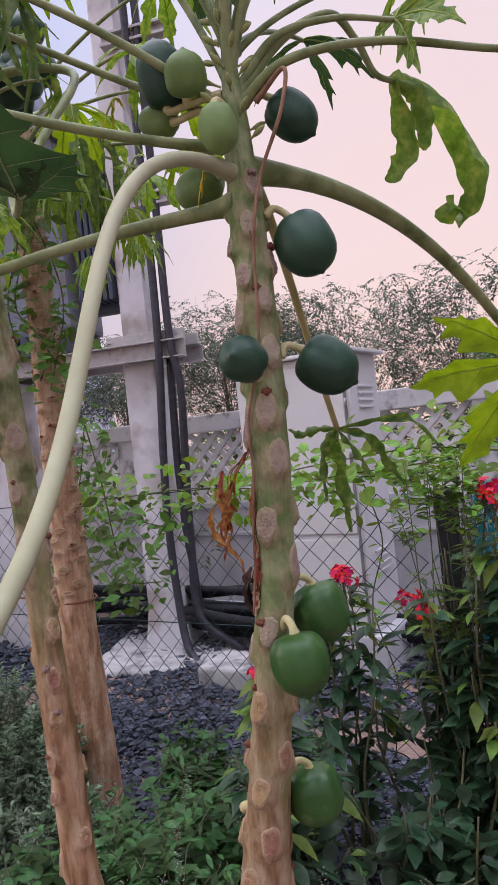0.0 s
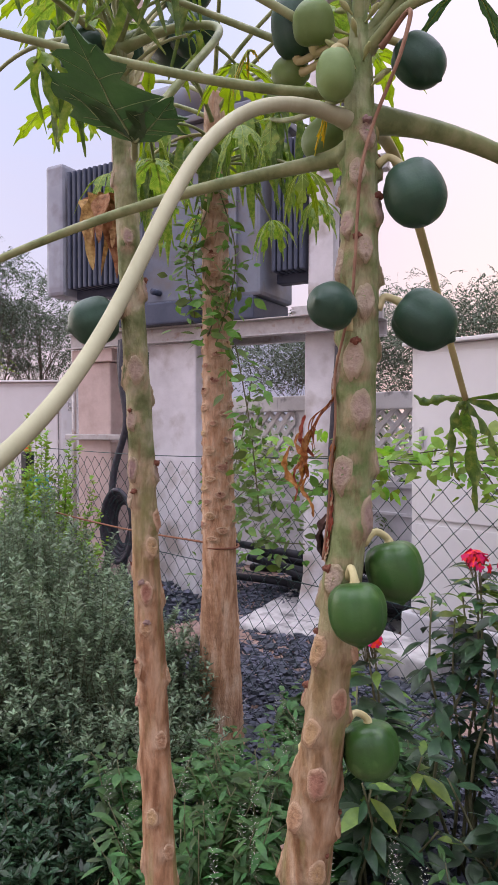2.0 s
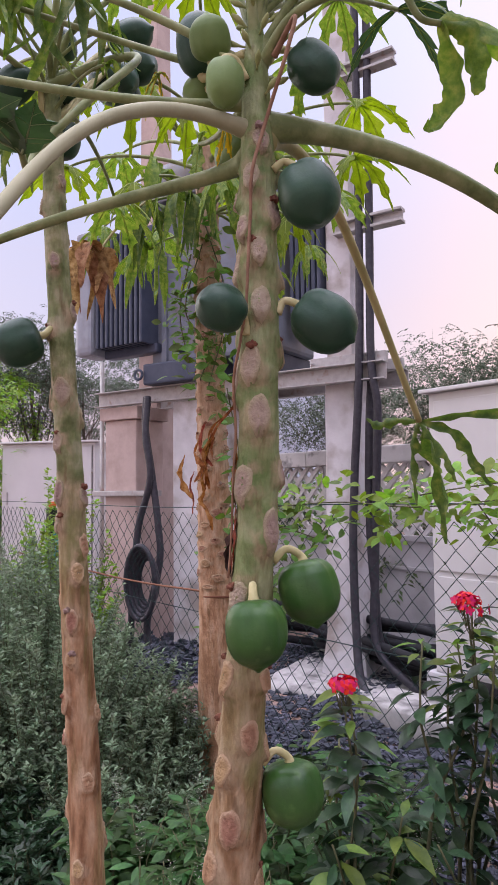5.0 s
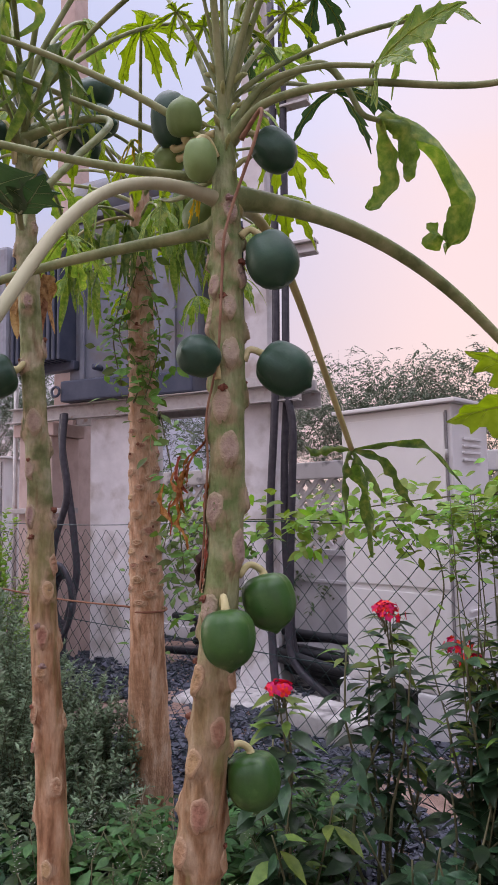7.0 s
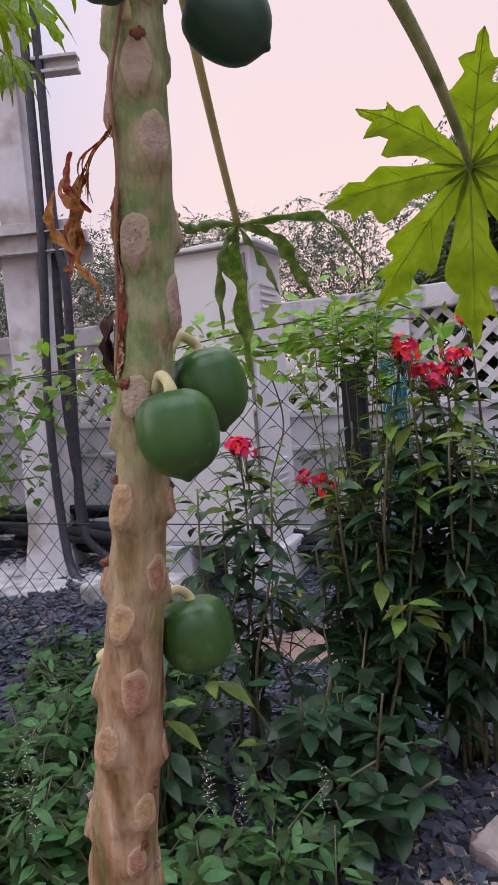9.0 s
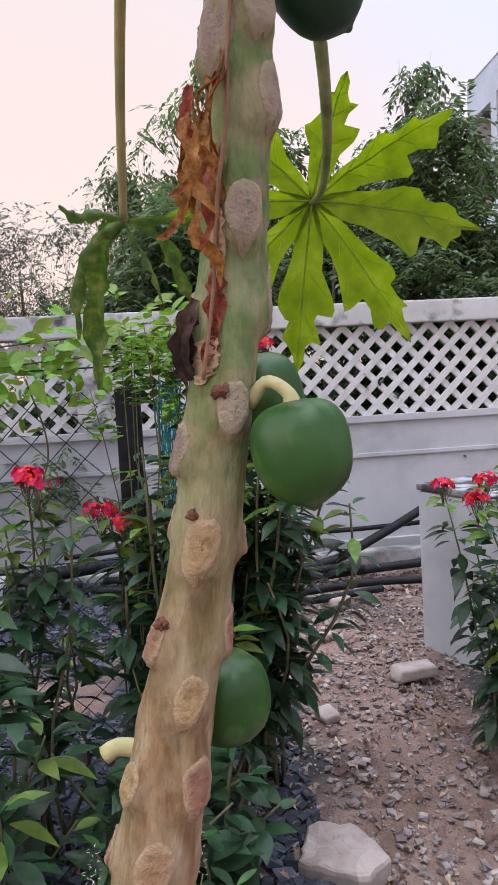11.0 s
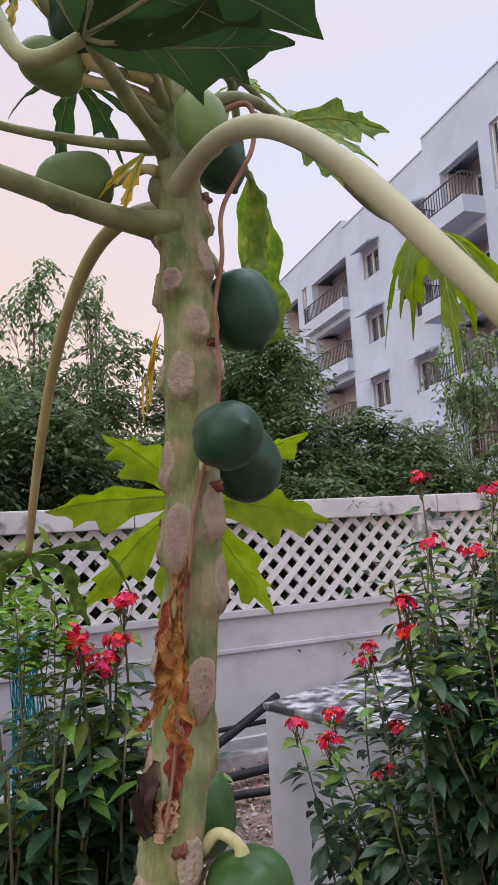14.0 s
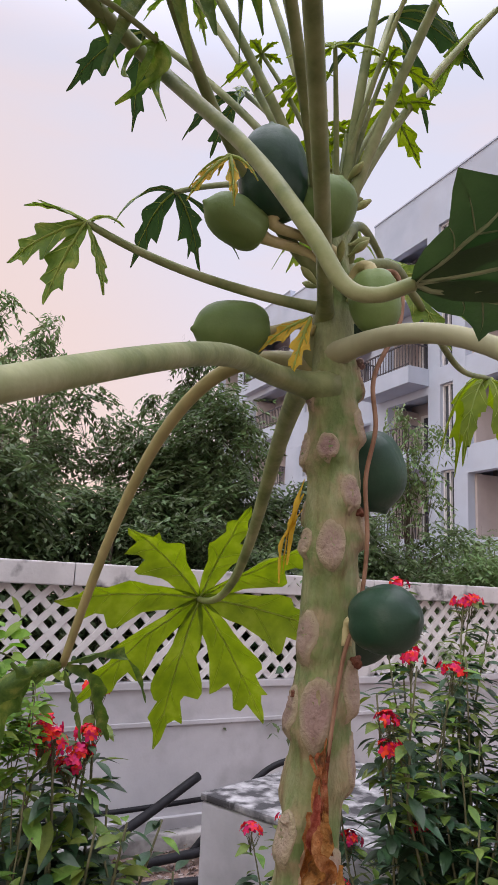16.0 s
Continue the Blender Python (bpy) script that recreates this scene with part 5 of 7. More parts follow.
def papaya_fruit(tree, centre, tip, width, length, material, stem_to=None, name="fruit", label=""):
    """Pear-shaped, faintly five-lobed fruit; tip is the way its blossom end points."""
    n, seg = 28, 40
    tip = np.array(tip, float)
    tip /= np.linalg.norm(tip)
    side = np.cross(tip, (0.2, 0.9, 0.37))
    side /= np.linalg.norm(side)
    oth = np.cross(tip, side)
    prof = [(0, 0.12), (0.02, 0.40), (0.06, 0.62), (0.13, 0.81), (0.24, 0.945), (0.36, 0.99), (0.46, 1.0), (0.57, 0.985), (0.68, 0.925), (0.78, 0.80), (0.86, 0.62), (0.91, 0.42), (0.94, 0.25), (0.965, 0.14), (1, 0.05)]
    vs = []
    for i in range(n):
        s = i / (n - 1)
        r = np.interp(s, [a for a, b in prof], [b for a, b in prof]) * width / 2
        for j in range(seg):
            a = 2 * math.pi * j / seg
            lobe = 1 + 0.065 * (abs(math.cos(2.5 * a)) ** 0.7 * 2 - 1.2) * max(0.15, 1.1 - 1.3 * s)
            dent = -0.03 * length * max(0, 1 - r / (0.4 * width)) if s < 0.15 else 0
            rr = r * lobe * (1 + 0.02 * noise.noise(Vector((math.cos(a) * 1.5, math.sin(a) * 1.5, s * 3 + centre[0] * 20))))
            vs.append(np.array(centre) + tip * ((s - 0.5) * length - dent) + rr * (math.cos(a) * side + math.sin(a) * oth))
    fs = [(i * seg + j, i * seg + (j + 1) % seg, (i + 1) * seg + (j + 1) % seg, (i + 1) * seg + j) for i in range(n - 1) for j in range(seg)]
    fs += [tuple(range(seg))[::-1], tuple((n - 1) * seg + j for j in range(seg))]
    ob = part(name, (np.array(vs), fs), material, tree, label)
    if stem_to is not None:
        a = np.array(centre) - tip * length * 0.44
        b = np.array(stem_to, float)
        mid = (a + b) / 2 - tip * 0.014 + np.array([0, 0, 0.010])
        st = part("fruit_stalk", tube(smooth_path([b, mid, a - tip * 0.012, a + tip * 0.008], 14), [0.0085, 0.007, 0.0075, 0.013], 8), M["stalk"], tree, "pale fruit stalk")
    return ob


# half a lobe from its foot to its tip: place on the midrib, then place along and width at the edge, with forward-pointing teeth
LOBE = ((0.0, 0.0, 0.02), (0.09, 0.10, 0.09), (0.18, 0.21, 0.135), (0.25, 0.30, 0.15), (0.31, 0.38, 0.17), (0.37, 0.49, 0.25), (0.43, 0.565, 0.30), (0.47, 0.60, 0.27), (0.54, 0.625, 0.15),
        (0.62, 0.70, 0.15), (0.67, 0.75, 0.185), (0.71, 0.785, 0.20), (0.76, 0.81, 0.14), (0.83, 0.845, 0.075), (0.91, 0.91, 0.05), (1.0, 1.0, 0.0))


def papaya_leaf(tree, centre, facing, tipway, size, material, lobes=7, droop=0.35, seed=1, label="", cut=0.55, spread=146, skip=(), broad=1.0, veins_in="vein", short=0.38, tilt=0.12):
    """Palmate leaf: deep lobes spread round the petiole's end, each with a midrib and pointed side lobes."""
    r = np.random.default_rng(seed)
    nrm = unit(facing)
    fwd = np.array(tipway, float)
    fwd = unit(fwd - nrm * (fwd @ nrm))
    sd = np.cross(fwd, nrm)
    centre = np.array(centre, float)
    allv, allf, veins, k = [], [], [], 0
    for q in range(lobes):
        if q in skip:
            continue
        f = abs(q - (lobes - 1) / 2) / ((lobes - 1) / 2)
        a = (q - (lobes - 1) / 2) / ((lobes - 1) / 2) * radians(spread) + r.normal(0, 0.04)
        ln = size * (1.0 - short * f) * r.uniform(0.92, 1.08)
        d = math.cos(a) * fwd + math.sin(a) * sd
        roll = r.normal(0, tilt)
        lob = math.cos(roll) * nrm + math.sin(roll) * np.cross(d, nrm)
        s_ = np.cross(lob, d)
        n, m = len(LOBE), 7
        pts = []
        hang = droop * r.uniform(0.75, 1.3)
        thin = broad * (0.95 - 0.45 * cut)
        jit = r.uniform(0.85, 1.15, 2 * n)
        for i, (s0, se, we) in enumerate(LOBE):
            ends = []
            for e, sg in enumerate((-1, 1)):
                s1 = se * (1 + 0.05 * (jit[2 * i + e] - 1) / 0.15) if 3 < i < n - 1 else se
                w1 = max(0.0012, ln * we * thin * (jit[2 * i + e] if 3 < i < n - 1 else 1))
                ends.append((s1, sg * w1))
            for jj in range(m):
                u = -1 + 2 * jj / (m - 1)
                s1, w1 = ends[0 if u < 0 else 1]
                au = abs(u)
                s = s0 + (s1 - s0) * au
                pos = centre + d * ln * s * (1 - 0.22 * hang * s) - np.array([0, 0, hang * size * s ** 2.0])
                wav = 0.020 * size * noise.noise(Vector((s * 6 + q * 3, u * 2.2, seed)))
                pts.append(pos + s_ * w1 * au + lob * (0.20 * abs(w1) * au ** 1.3 + wav) - np.array([0, 0, 0.22 * abs(w1) * au * au]))
        allv += pts
        for i in range(n - 1):
            for jj in range(m - 1):
                allf.append((k + i * m + jj, k + i * m + jj + 1, k + (i + 1) * m + jj + 1, k + (i + 1) * m + jj))
        mid = np.array([pts[i * m + m // 2] for i in range(n)]) + nrm * 0.0006
        veins.append(tube(mid, [0.0030, 0.0018, 0.0006], 4, cap=False))
        for i in (3, 5, 9, 12):
            for e in (0, m - 1):
                g = min(n - 1, i + 1)
                veins.append(tube(smooth_path([pts[i * m + m // 2], pts[i * m + m // 2] * 0.5 + pts[g * m + e] * 0.5 + d * 0.01 * size, pts[i * m + m // 2] * 0.08 + pts[g * m + e] * 0.92], 6) + nrm * 0.0005, [0.0010, 0.0004], 3, cap=False))
        k += n * m
    bl = part("leaf_blade", (np.array(allv), allf), material, tree, label)
    part("vein_network", join(*veins), M[veins_in], bl)
    return bl


def strips(tree, paths, widths, material, seed, label="", frill=0.30):
    """A withered leaf as crumpled drooping lobes along the given lines."""
    r = np.random.default_rng(seed)
    data = []
    for p, w0 in zip(paths, widths):
        n = 34
        c = smooth_path(p, n)
        tg = unit(np.gradient(c, axis=0))
        ref = unit(r.normal(0, 1, 3) * (1, 1, 0.2) + (0.5, 0.3, 0))
        vs = []
        for i in range(n):
            s = i / (n - 1)
            sdv = unit(np.cross(tg[i], ref))
            nv = np.cross(sdv, tg[i])
            w = w0 * (math.sin(math.pi * min(1, 0.04 + 0.93 * s)) ** 0.7) * (1 + frill * math.sin(s * 21 + seed) + 0.5 * frill * math.sin(s * 43))
            for u in (-1, -0.6, -0.2, 0.2, 0.6, 1):
                ruf = 0.22 * w * math.sin(s * 26 + 3 * u) * abs(u)
                vs.append(c[i] + sdv * w * u * 0.8 + nv * (0.55 * w * (u * u - 0.3) + ruf))
        data.append((np.array(vs), [(i * 6 + q, i * 6 + q + 1, i * 6 + q + 7, i * 6 + q + 6) for i in range(n - 1) for q in range(5)]))
    return part("withered_leaf", join(*data), material, tree, label)


def wither(tree, at, n, length, material, seed, label="", slim=0.13):
    """A withered leaf: crumpled strips hanging from the petiole's end."""
    r = np.random.default_rng(seed)
    data = []
    for i in range(n):
        a = r.uniform(0, 2 * np.pi)
        out = np.array([math.cos(a), math.sin(a), 0]) * r.uniform(0.04, 0.5) * length
        ln = length * r.uniform(0.55, 1.1)
        p = smooth_path([at, np.array(at) + out * 0.6 + (0, 0, 0.12 * ln), np.array(at) + out + (0, 0, -0.25 * ln), np.array(at) + out * 0.9 + (r.normal(0, 0.03), r.normal(0, 0.03), -ln)], 22)
        sd = unit(np.array([-math.sin(a + 0.6), math.cos(a + 0.6), 0.0]))
        vs = []
        for j in range(22):
            s = j / 21
            w = length * slim * math.sin(math.pi * min(1, s * 0.95 + 0.05)) ** 0.8 * (1 + 0.4 * math.sin(s * 14 + i)) + 0.002
            tw = 0.9 * math.sin(s * 4 + i)
            b = unit(np.cross(sd, (0, 0, 1)))
            for u in (-1, -0.4, 0.4, 1):
                vs.append(p[j] + sd * w * u * math.cos(tw) + b * (w * u * math.sin(tw) + 0.5 * w * (u * u - 0.4)))
        data.append((np.array(vs), [(j * 4 + q, j * 4 + q + 1, j * 4 + q + 5, j * 4 + q + 4) for j in range(21) for q in range(3)]))
    return part("withered_leaf", join(*data), material, tree, label)


def petiole(tree, pts, r0, r1, material, bez=True, label="", n=40):
    path = bezier(pts, n) if bez else smooth_path(pts, n)
    back = path[0] - unit(path[1] - path[0]) * 1.1 * r0
    s = np.linspace(0, 1, len(path) + 1)
    radii = (r0 + (r1 - r0) * s) * (1 + 0.75 * np.exp(-s * 22) + 0.12 * np.exp(-s * 6))
    part("petiole", tube(np.vstack([back, path]), radii, 14), material, tree, label)
    return path


# main tree
tree = thing("papaya_tree", (-0.25, 1.45, 0), "papaya tree with green fruit and leaf-scarred trunk", "tree")
AX = [(-0.26, 1.46, -0.05), (-0.18, 1.435, 0.5), (-0.114, 1.414, 0.85), (-0.084, 1.406, 1.0), (-0.052, 1.395, 1.15), (-0.02, 1.385, 1.3), (0.004, 1.381, 1.45), (0.025, 1.378, 1.6),
      (0.039, 1.372, 1.75), (0.046, 1.371, 1.9), (0.049, 1.369, 2.05), (0.047, 1.37, 2.2), (0.045, 1.37, 2.35), (0.045, 1.37, 2.52)]
RD = [0.072, 0.059, 0.053, 0.050, 0.0445, 0.041, 0.040, 0.039, 0.0385, 0.0378, 0.037, 0.036, 0.029, 0.014]
LISTED = [(1.945, -35, 0.044, 0.06), (1.75, -37, 0.046, 0.066), (1.63, -80, 0.046, 0.068), (1.284, -100, 0.046, 0.07), (1.55, 5, 0.044, 0.075), (1.009, -52, 0.05, 0.07), (2.014, -125, 0.044, 0.062),
          (2.082, -88, 0.036, 0.045), (1.811, -135, 0.05, 0.08), (1.90, -165, 0.042, 0.06), (2.14, -135, 0.034, 0.036), (1.43, -75, 0.04, 0.06), (1.18, -20, 0.04, 0.06), (0.92, -95, 0.05, 0.065)]
SCARS = scar_plan(LISTED, 0.6, 2.24, 0.027, 0.045, 4)
tdata, on_trunk = trunk_mesh(AX, RD, SCARS, swell=0.012)
weathered(part("trunk", tdata, M["trunk"], tree), "cork", on_trunk.cork)
scars_on(tree, on_trunk, SCARS, 4, 1.38)

F = [((0.143, 1.409, 2.125), (0.42, -0.05, -0.85), 0.107, 0.126, "fruit_dark", 2.19), ((0.063, 1.272, 1.925), (0.15, -0.95, 0.1), 0.081, 0.092, "fruit_dark", 1.89),
     ((0.147, 1.439, 1.905), (0.72, 0.38, -0.62), 0.105, 0.124, "fruit_dark", 1.93), ((0.058, 1.471, 1.429), (0.22, 0.08, -0.95), 0.110, 0.128, "fruit", 1.485),
     ((0.080, 1.328, 1.377), (0.16, -0.05, -0.97), 0.104, 0.121, "fruit", 1.432), ((-0.006, 1.479, 1.05), (0.12, 0.05, -0.97), 0.115, 0.126, "fruit", 1.108),
     ((0.055, 1.292, 2.328), (0.1, -0.1, -0.95), 0.068, 0.095, "fruit_young", 2.36), ((0.13, 1.44, 2.375), (0.5, 0.2, -0.6), 0.085, 0.11, "fruit_dark", 2.40),
     ((-0.085, 1.335, 2.495), (-0.1, -0.05, 0.95), 0.092, 0.140, "fruit_dark", 2.43), ((-0.012, 1.308, 2.458), (0.2, -0.3, 0.8), 0.076, 0.085, "fruit_young", 2.42),
     ((-0.125, 1.36, 2.425), (-0.9, 0.1, 0.3), 0.064, 0.095, "fruit_young", 2.40), ((-0.090, 1.425, 2.300), (-0.9, 0.1, -0.15), 0.082, 0.115, "fruit_young", 2.31)]
for c, tip, w, ln, mt, sz in F:
    ax, rad = on_trunk(sz)
    d = np.array(c) - ax
    d[2] = 0
    papaya_fruit(tree, c, tip, w, ln, M[mt], ax + unit(d) * rad * 0.9, label={"fruit_dark": "dark green unripe papaya", "fruit": "bright green unripe papaya", "fruit_young": "small pale green papaya"}[mt])

petiole(tree, [[0.039, 1.354, 2.272], [0.038, 0.878, 2.287], [0.106, 0.924, 1.792], [0.262, 0.515, 1.628]], 0.0118, 0.0092, M["petiole_pale"], label="pale leafless petiole bending down")
petiole(tree, [[0.018, 1.366, 2.223], [-0.131, 1.368, 2.227], [-0.204, 1.123, 2.177], [-0.476, 0.854, 2.01]], 0.016, 0.0068, M["petiole"])
petiole(tree, [[0.047, 1.399, 2.288], [0.271, 1.939, 2.326], [0.374, 2.14, 1.854], [0.349, 2.418, 1.915]], 0.019, 0.008, M["petiole"])
petiole(tree, [[0.046, 1.396, 2.259], [-0.062, 1.635, 2.405], [-0.098, 1.816, 2.102], [-0.117, 2.023, 1.787]], 0.013, 0.008, M["petiole_dead"], label="yellowing petiole of a dead leaf")
papaya_leaf(tree, (0.35, 2.41, 1.917), (-0.12, -0.86, -0.44), (0.25, 0.12, -0.8), 0.48, M["leaf"], lobes=8, droop=0.12, seed=3, spread=155, cut=0.55, broad=0.9, short=0.2, tilt=0.42, label="large fresh yellow-green palmate leaf")
strips(tree, [[(-0.117, 2.023, 1.787), (-0.17, 2.13, 1.75), (-0.20, 2.22, 1.62), (-0.205, 2.24, 1.46)], [(-0.117, 2.023, 1.787), (-0.18, 2.08, 1.76), (-0.23, 2.13, 1.68), (-0.235, 2.15, 1.57)],
              [(-0.117, 2.023, 1.787), (-0.04, 2.07, 1.75), (-0.01, 2.10, 1.68), (0.02, 2.12, 1.62)], [(-0.117, 2.023, 1.787), (-0.03, 2.08, 1.80), (0.05, 2.14, 1.79), (0.10, 2.17, 1.73), (0.13, 2.2, 1.68)],
              [(-0.117, 2.023, 1.787), (-0.16, 1.98, 1.79), (-0.20, 1.96, 1.78), (-0.23, 1.95, 1.80)], [(-0.117, 2.023, 1.787), (-0.07, 2.06, 1.70), (-0.05, 2.08, 1.63)]], [0.034, 0.024, 0.018, 0.014, 0.014, 0.016], M["leaf_wilt"], 5, "withered curled green leaf")
petiole(tree, [[0.03, 1.37, 2.4], [-0.087, 1.247, 2.525], [-0.222, 1.107, 2.618], [-0.373, 0.95, 2.68]], 0.0088, 0.006, M["petiole"])
petiole(tree, [[0.03, 1.37, 2.38], [-0.11, 1.376, 2.471], [-0.261, 1.277, 2.564], [-0.423, 1.073, 2.659]], 0.0088, 0.006, M["petiole"])
petiole(tree, [[0.03, 1.37, 2.33], [-0.071, 1.229, 2.323], [-0.182, 1.075, 2.35], [-0.402, 0.80, 2.43]], 0.0104, 0.007, M["petiole"])
petiole(tree, [(0.05, 1.38, 2.42), (0.12, 1.45, 2.53), (0.19, 1.52, 2.58), (0.22, 1.57, 2.54), (0.24, 1.60, 2.48), (0.265, 1.63, 2.465)], 0.010, 0.0055, M["petiole"], bez=False)
strips(tree, [[(0.265, 1.63, 2.465), (0.30, 1.68, 2.47), (0.335, 1.75, 2.42), (0.372, 1.81, 2.33), (0.375, 1.80, 2.25), (0.35, 1.76, 2.205), (0.325, 1.74, 2.215), (0.33, 1.75, 2.245)], [(0.265, 1.63, 2.465), (0.27, 1.65, 2.40), (0.275, 1.655, 2.33), (0.25, 1.63, 2.28), (0.235, 1.61, 2.27)],
              [(0.265, 1.63, 2.465), (0.30, 1.66, 2.44), (0.305, 1.68, 2.38), (0.30, 1.68, 2.33)]], [0.062, 0.03, 0.026], M["leaf_worn"], 8, "withered hanging leaf with a curled tip", frill=0.16)
petiole(tree, [(0.05, 1.38, 2.40), (0.156, 1.385, 2.449), (0.30, 1.485, 2.47), (0.53, 1.61, 2.42), (0.73, 1.705, 2.455)], 0.010, 0.005, M["petiole"], bez=False)
papaya_leaf(tree, (0.73, 1.705, 2.455), (0.0, -0.5, 0.85), (0.75, 0.1, -0.6), 0.28, M["leaf"], lobes=7, droop=0.85, seed=61, cut=0.6, label="drooping fresh green leaf")
petiole(tree, [[0.03, 1.37, 2.34], [-0.09, 1.40, 2.345], [-0.2, 1.44, 2.37], [-0.29, 1.47, 2.42]], 0.0080, 0.005, M["petiole"])
papaya_leaf(tree, (-0.29, 1.47, 2.42), (-0.4, -0.85, 0.2), (-0.6, 0.25, 0.1), 0.125, M["leaf_worn"], lobes=6, droop=0.3, seed=63, cut=0.6, broad=1.35, spread=125, tilt=0.7, skip=(4,), label="ragged virus-worn leaf")
petiole(tree, [(0.05, 1.38, 2.43), (0.12, 1.42, 2.52), (0.21, 1.49, 2.55), (0.304, 1.56, 2.54)], 0.0085, 0.005, M["petiole"], bez=False)
papaya_leaf(tree, (0.304, 1.56, 2.54), (-0.3, -0.75, 0.6), (0.75, 0.3, 0.25), 0.25, M["leaf_worn"], lobes=6, droop=0.25, seed=64, cut=0.6, broad=1.0, spread=95, tilt=0.4, label="broad worn leaf with a ragged edge")
UP = [((-0.12, 1.62, 3.02), 0.0075), ((-0.26, 1.44, 2.98), 0.008), ((-0.06, 1.50, 3.20), 0.008), ((0.09, 1.24, 3.18), 0.008), ((0.20, 1.14, 3.05), 0.009), ((0.24, 1.48, 3.02), 0.0075), ((-0.02, 1.55, 3.08), 0.008),
      ((-0.18, 1.66, 2.92), 0.007), ((0.36, 1.34, 2.98), 0.0075), ((0.05, 1.70, 2.92), 0.007), ((0.30, 1.74, 2.74), 0.006), ((-0.02, 1.86, 2.76), 0.006)]
for i, (e, r0) in enumerate(UP):
    c = np.array([0.045, 1.37, 2.42 + 0.006 * i])
    e = np.array(e)
    petiole(tree, [c, c + (e - c) * 0.25 + (0, 0, 0.07), c + (e - c) * 0.7 + (0, 0, 0.03), e], r0, 0.0055, M["petiole"])
    out = unit((e - c) * (1, 1, 0.25))
    if i in (1, 4):
        continue
    papaya_leaf(tree, e, (-out[0] * 0.2, -out[1] * 0.2, 1.0), out, 0.17 + 0.03 * (i % 3) if i else 0.11, M["leaf_dark" if i % 2 else "leaf_worn"], lobes=7, droop=0.55, seed=20 + i, cut=0.75, broad=0.85, skip=((1, 4, 6), (0, 3, 5), (0, 2, 6))[i % 3] if i != 7 else (0, 1, 2, 5, 6), tilt=0.5)
for i, (e, tp, sz, mt) in enumerate((((-0.373, 0.95, 2.68), (-0.5, -0.5, -0.3), 0.26, "leaf_dark"), ((-0.423, 1.073, 2.659), (-0.7, -0.3, -0.3), 0.24, "leaf"))):
    wither(tree, e, 5, sz * 0.8, M["leaf_worn"], 50 + i, "ragged virus-worn leaf", 0.09)
# flower buds and unfolding leaves at the heart of the crown
for k in range(26):
    a = k * 2.4
    zz = 2.33 + 0.009 * k
    c, rad = on_trunk(min(zz, 2.5))
    d = np.array([math.cos(a), math.sin(a), 0.5])
    b = np.array([c[0], c[1], zz]) + d * (rad * 0.9, rad * 0.9, 0)
    tip = b + d * (0.018 + 0.012 * ((k * 7) % 5) / 4)
    part("flower_bud", tube(smooth_path([b, (b + tip) / 2, tip, tip + d * 0.014], 10), [0.0022, 0.0022, 0.005, 0.0065, 0.002], 7), M["bud"], tree, "pale yellow-green flower bud")
for k in range(9):
    a = k * 2.4 + 0.7
    c = np.array([0.045, 1.37, 2.46 + 0.008 * k])
    e = c + np.array([math.cos(a) * (0.05 + 0.012 * k), math.sin(a) * (0.05 + 0.012 * k), 0.20 + 0.03 * (k % 4)])
    petiole(tree, [c, c + (e - c) * 0.35 + (0, 0, 0.03), c + (e - c) * 0.7 + (0, 0, 0.02), e], 0.0048, 0.003, M["petiole"])
    papaya_leaf(tree, e, (math.cos(a) * 0.5, math.sin(a) * 0.5, 0.8), (math.cos(a), math.sin(a), 0.25), 0.075 + 0.012 * (k % 3), M["leaf"], lobes=5, droop=0.25, seed=400 + k, cut=0.7)
# thin drying shoots from the crown and a yellow leaf
shoot = [(0.09, 1.38, 2.40), (0.155, 1.37, 2.43), (0.15, 1.35, 2.35), (0.098, 1.345, 2.25)]
for z, da, off in ((2.17, -48, 0.016), (2.10, -56, 0.011), (2.02, -60, 0.009), (1.94, -68, 0.008), (1.88, -92, 0.006), (1.81, -108, 0.006), (1.72, -112, 0.006), (1.64, -120, 0.007), (1.55, -118, 0.008), (1.46, -122, 0.008)):
    c, rad = on_trunk(z, radians(da))
    shoot.append((c[0] + (rad + off) * math.cos(radians(da)), c[1] + (rad + off) * math.sin(radians(da)), z))
petiole(tree, shoot, 0.0036, 0.0020, M["dry_stem"], bez=False, label="thin drying brown shoot lying down the trunk", n=110)
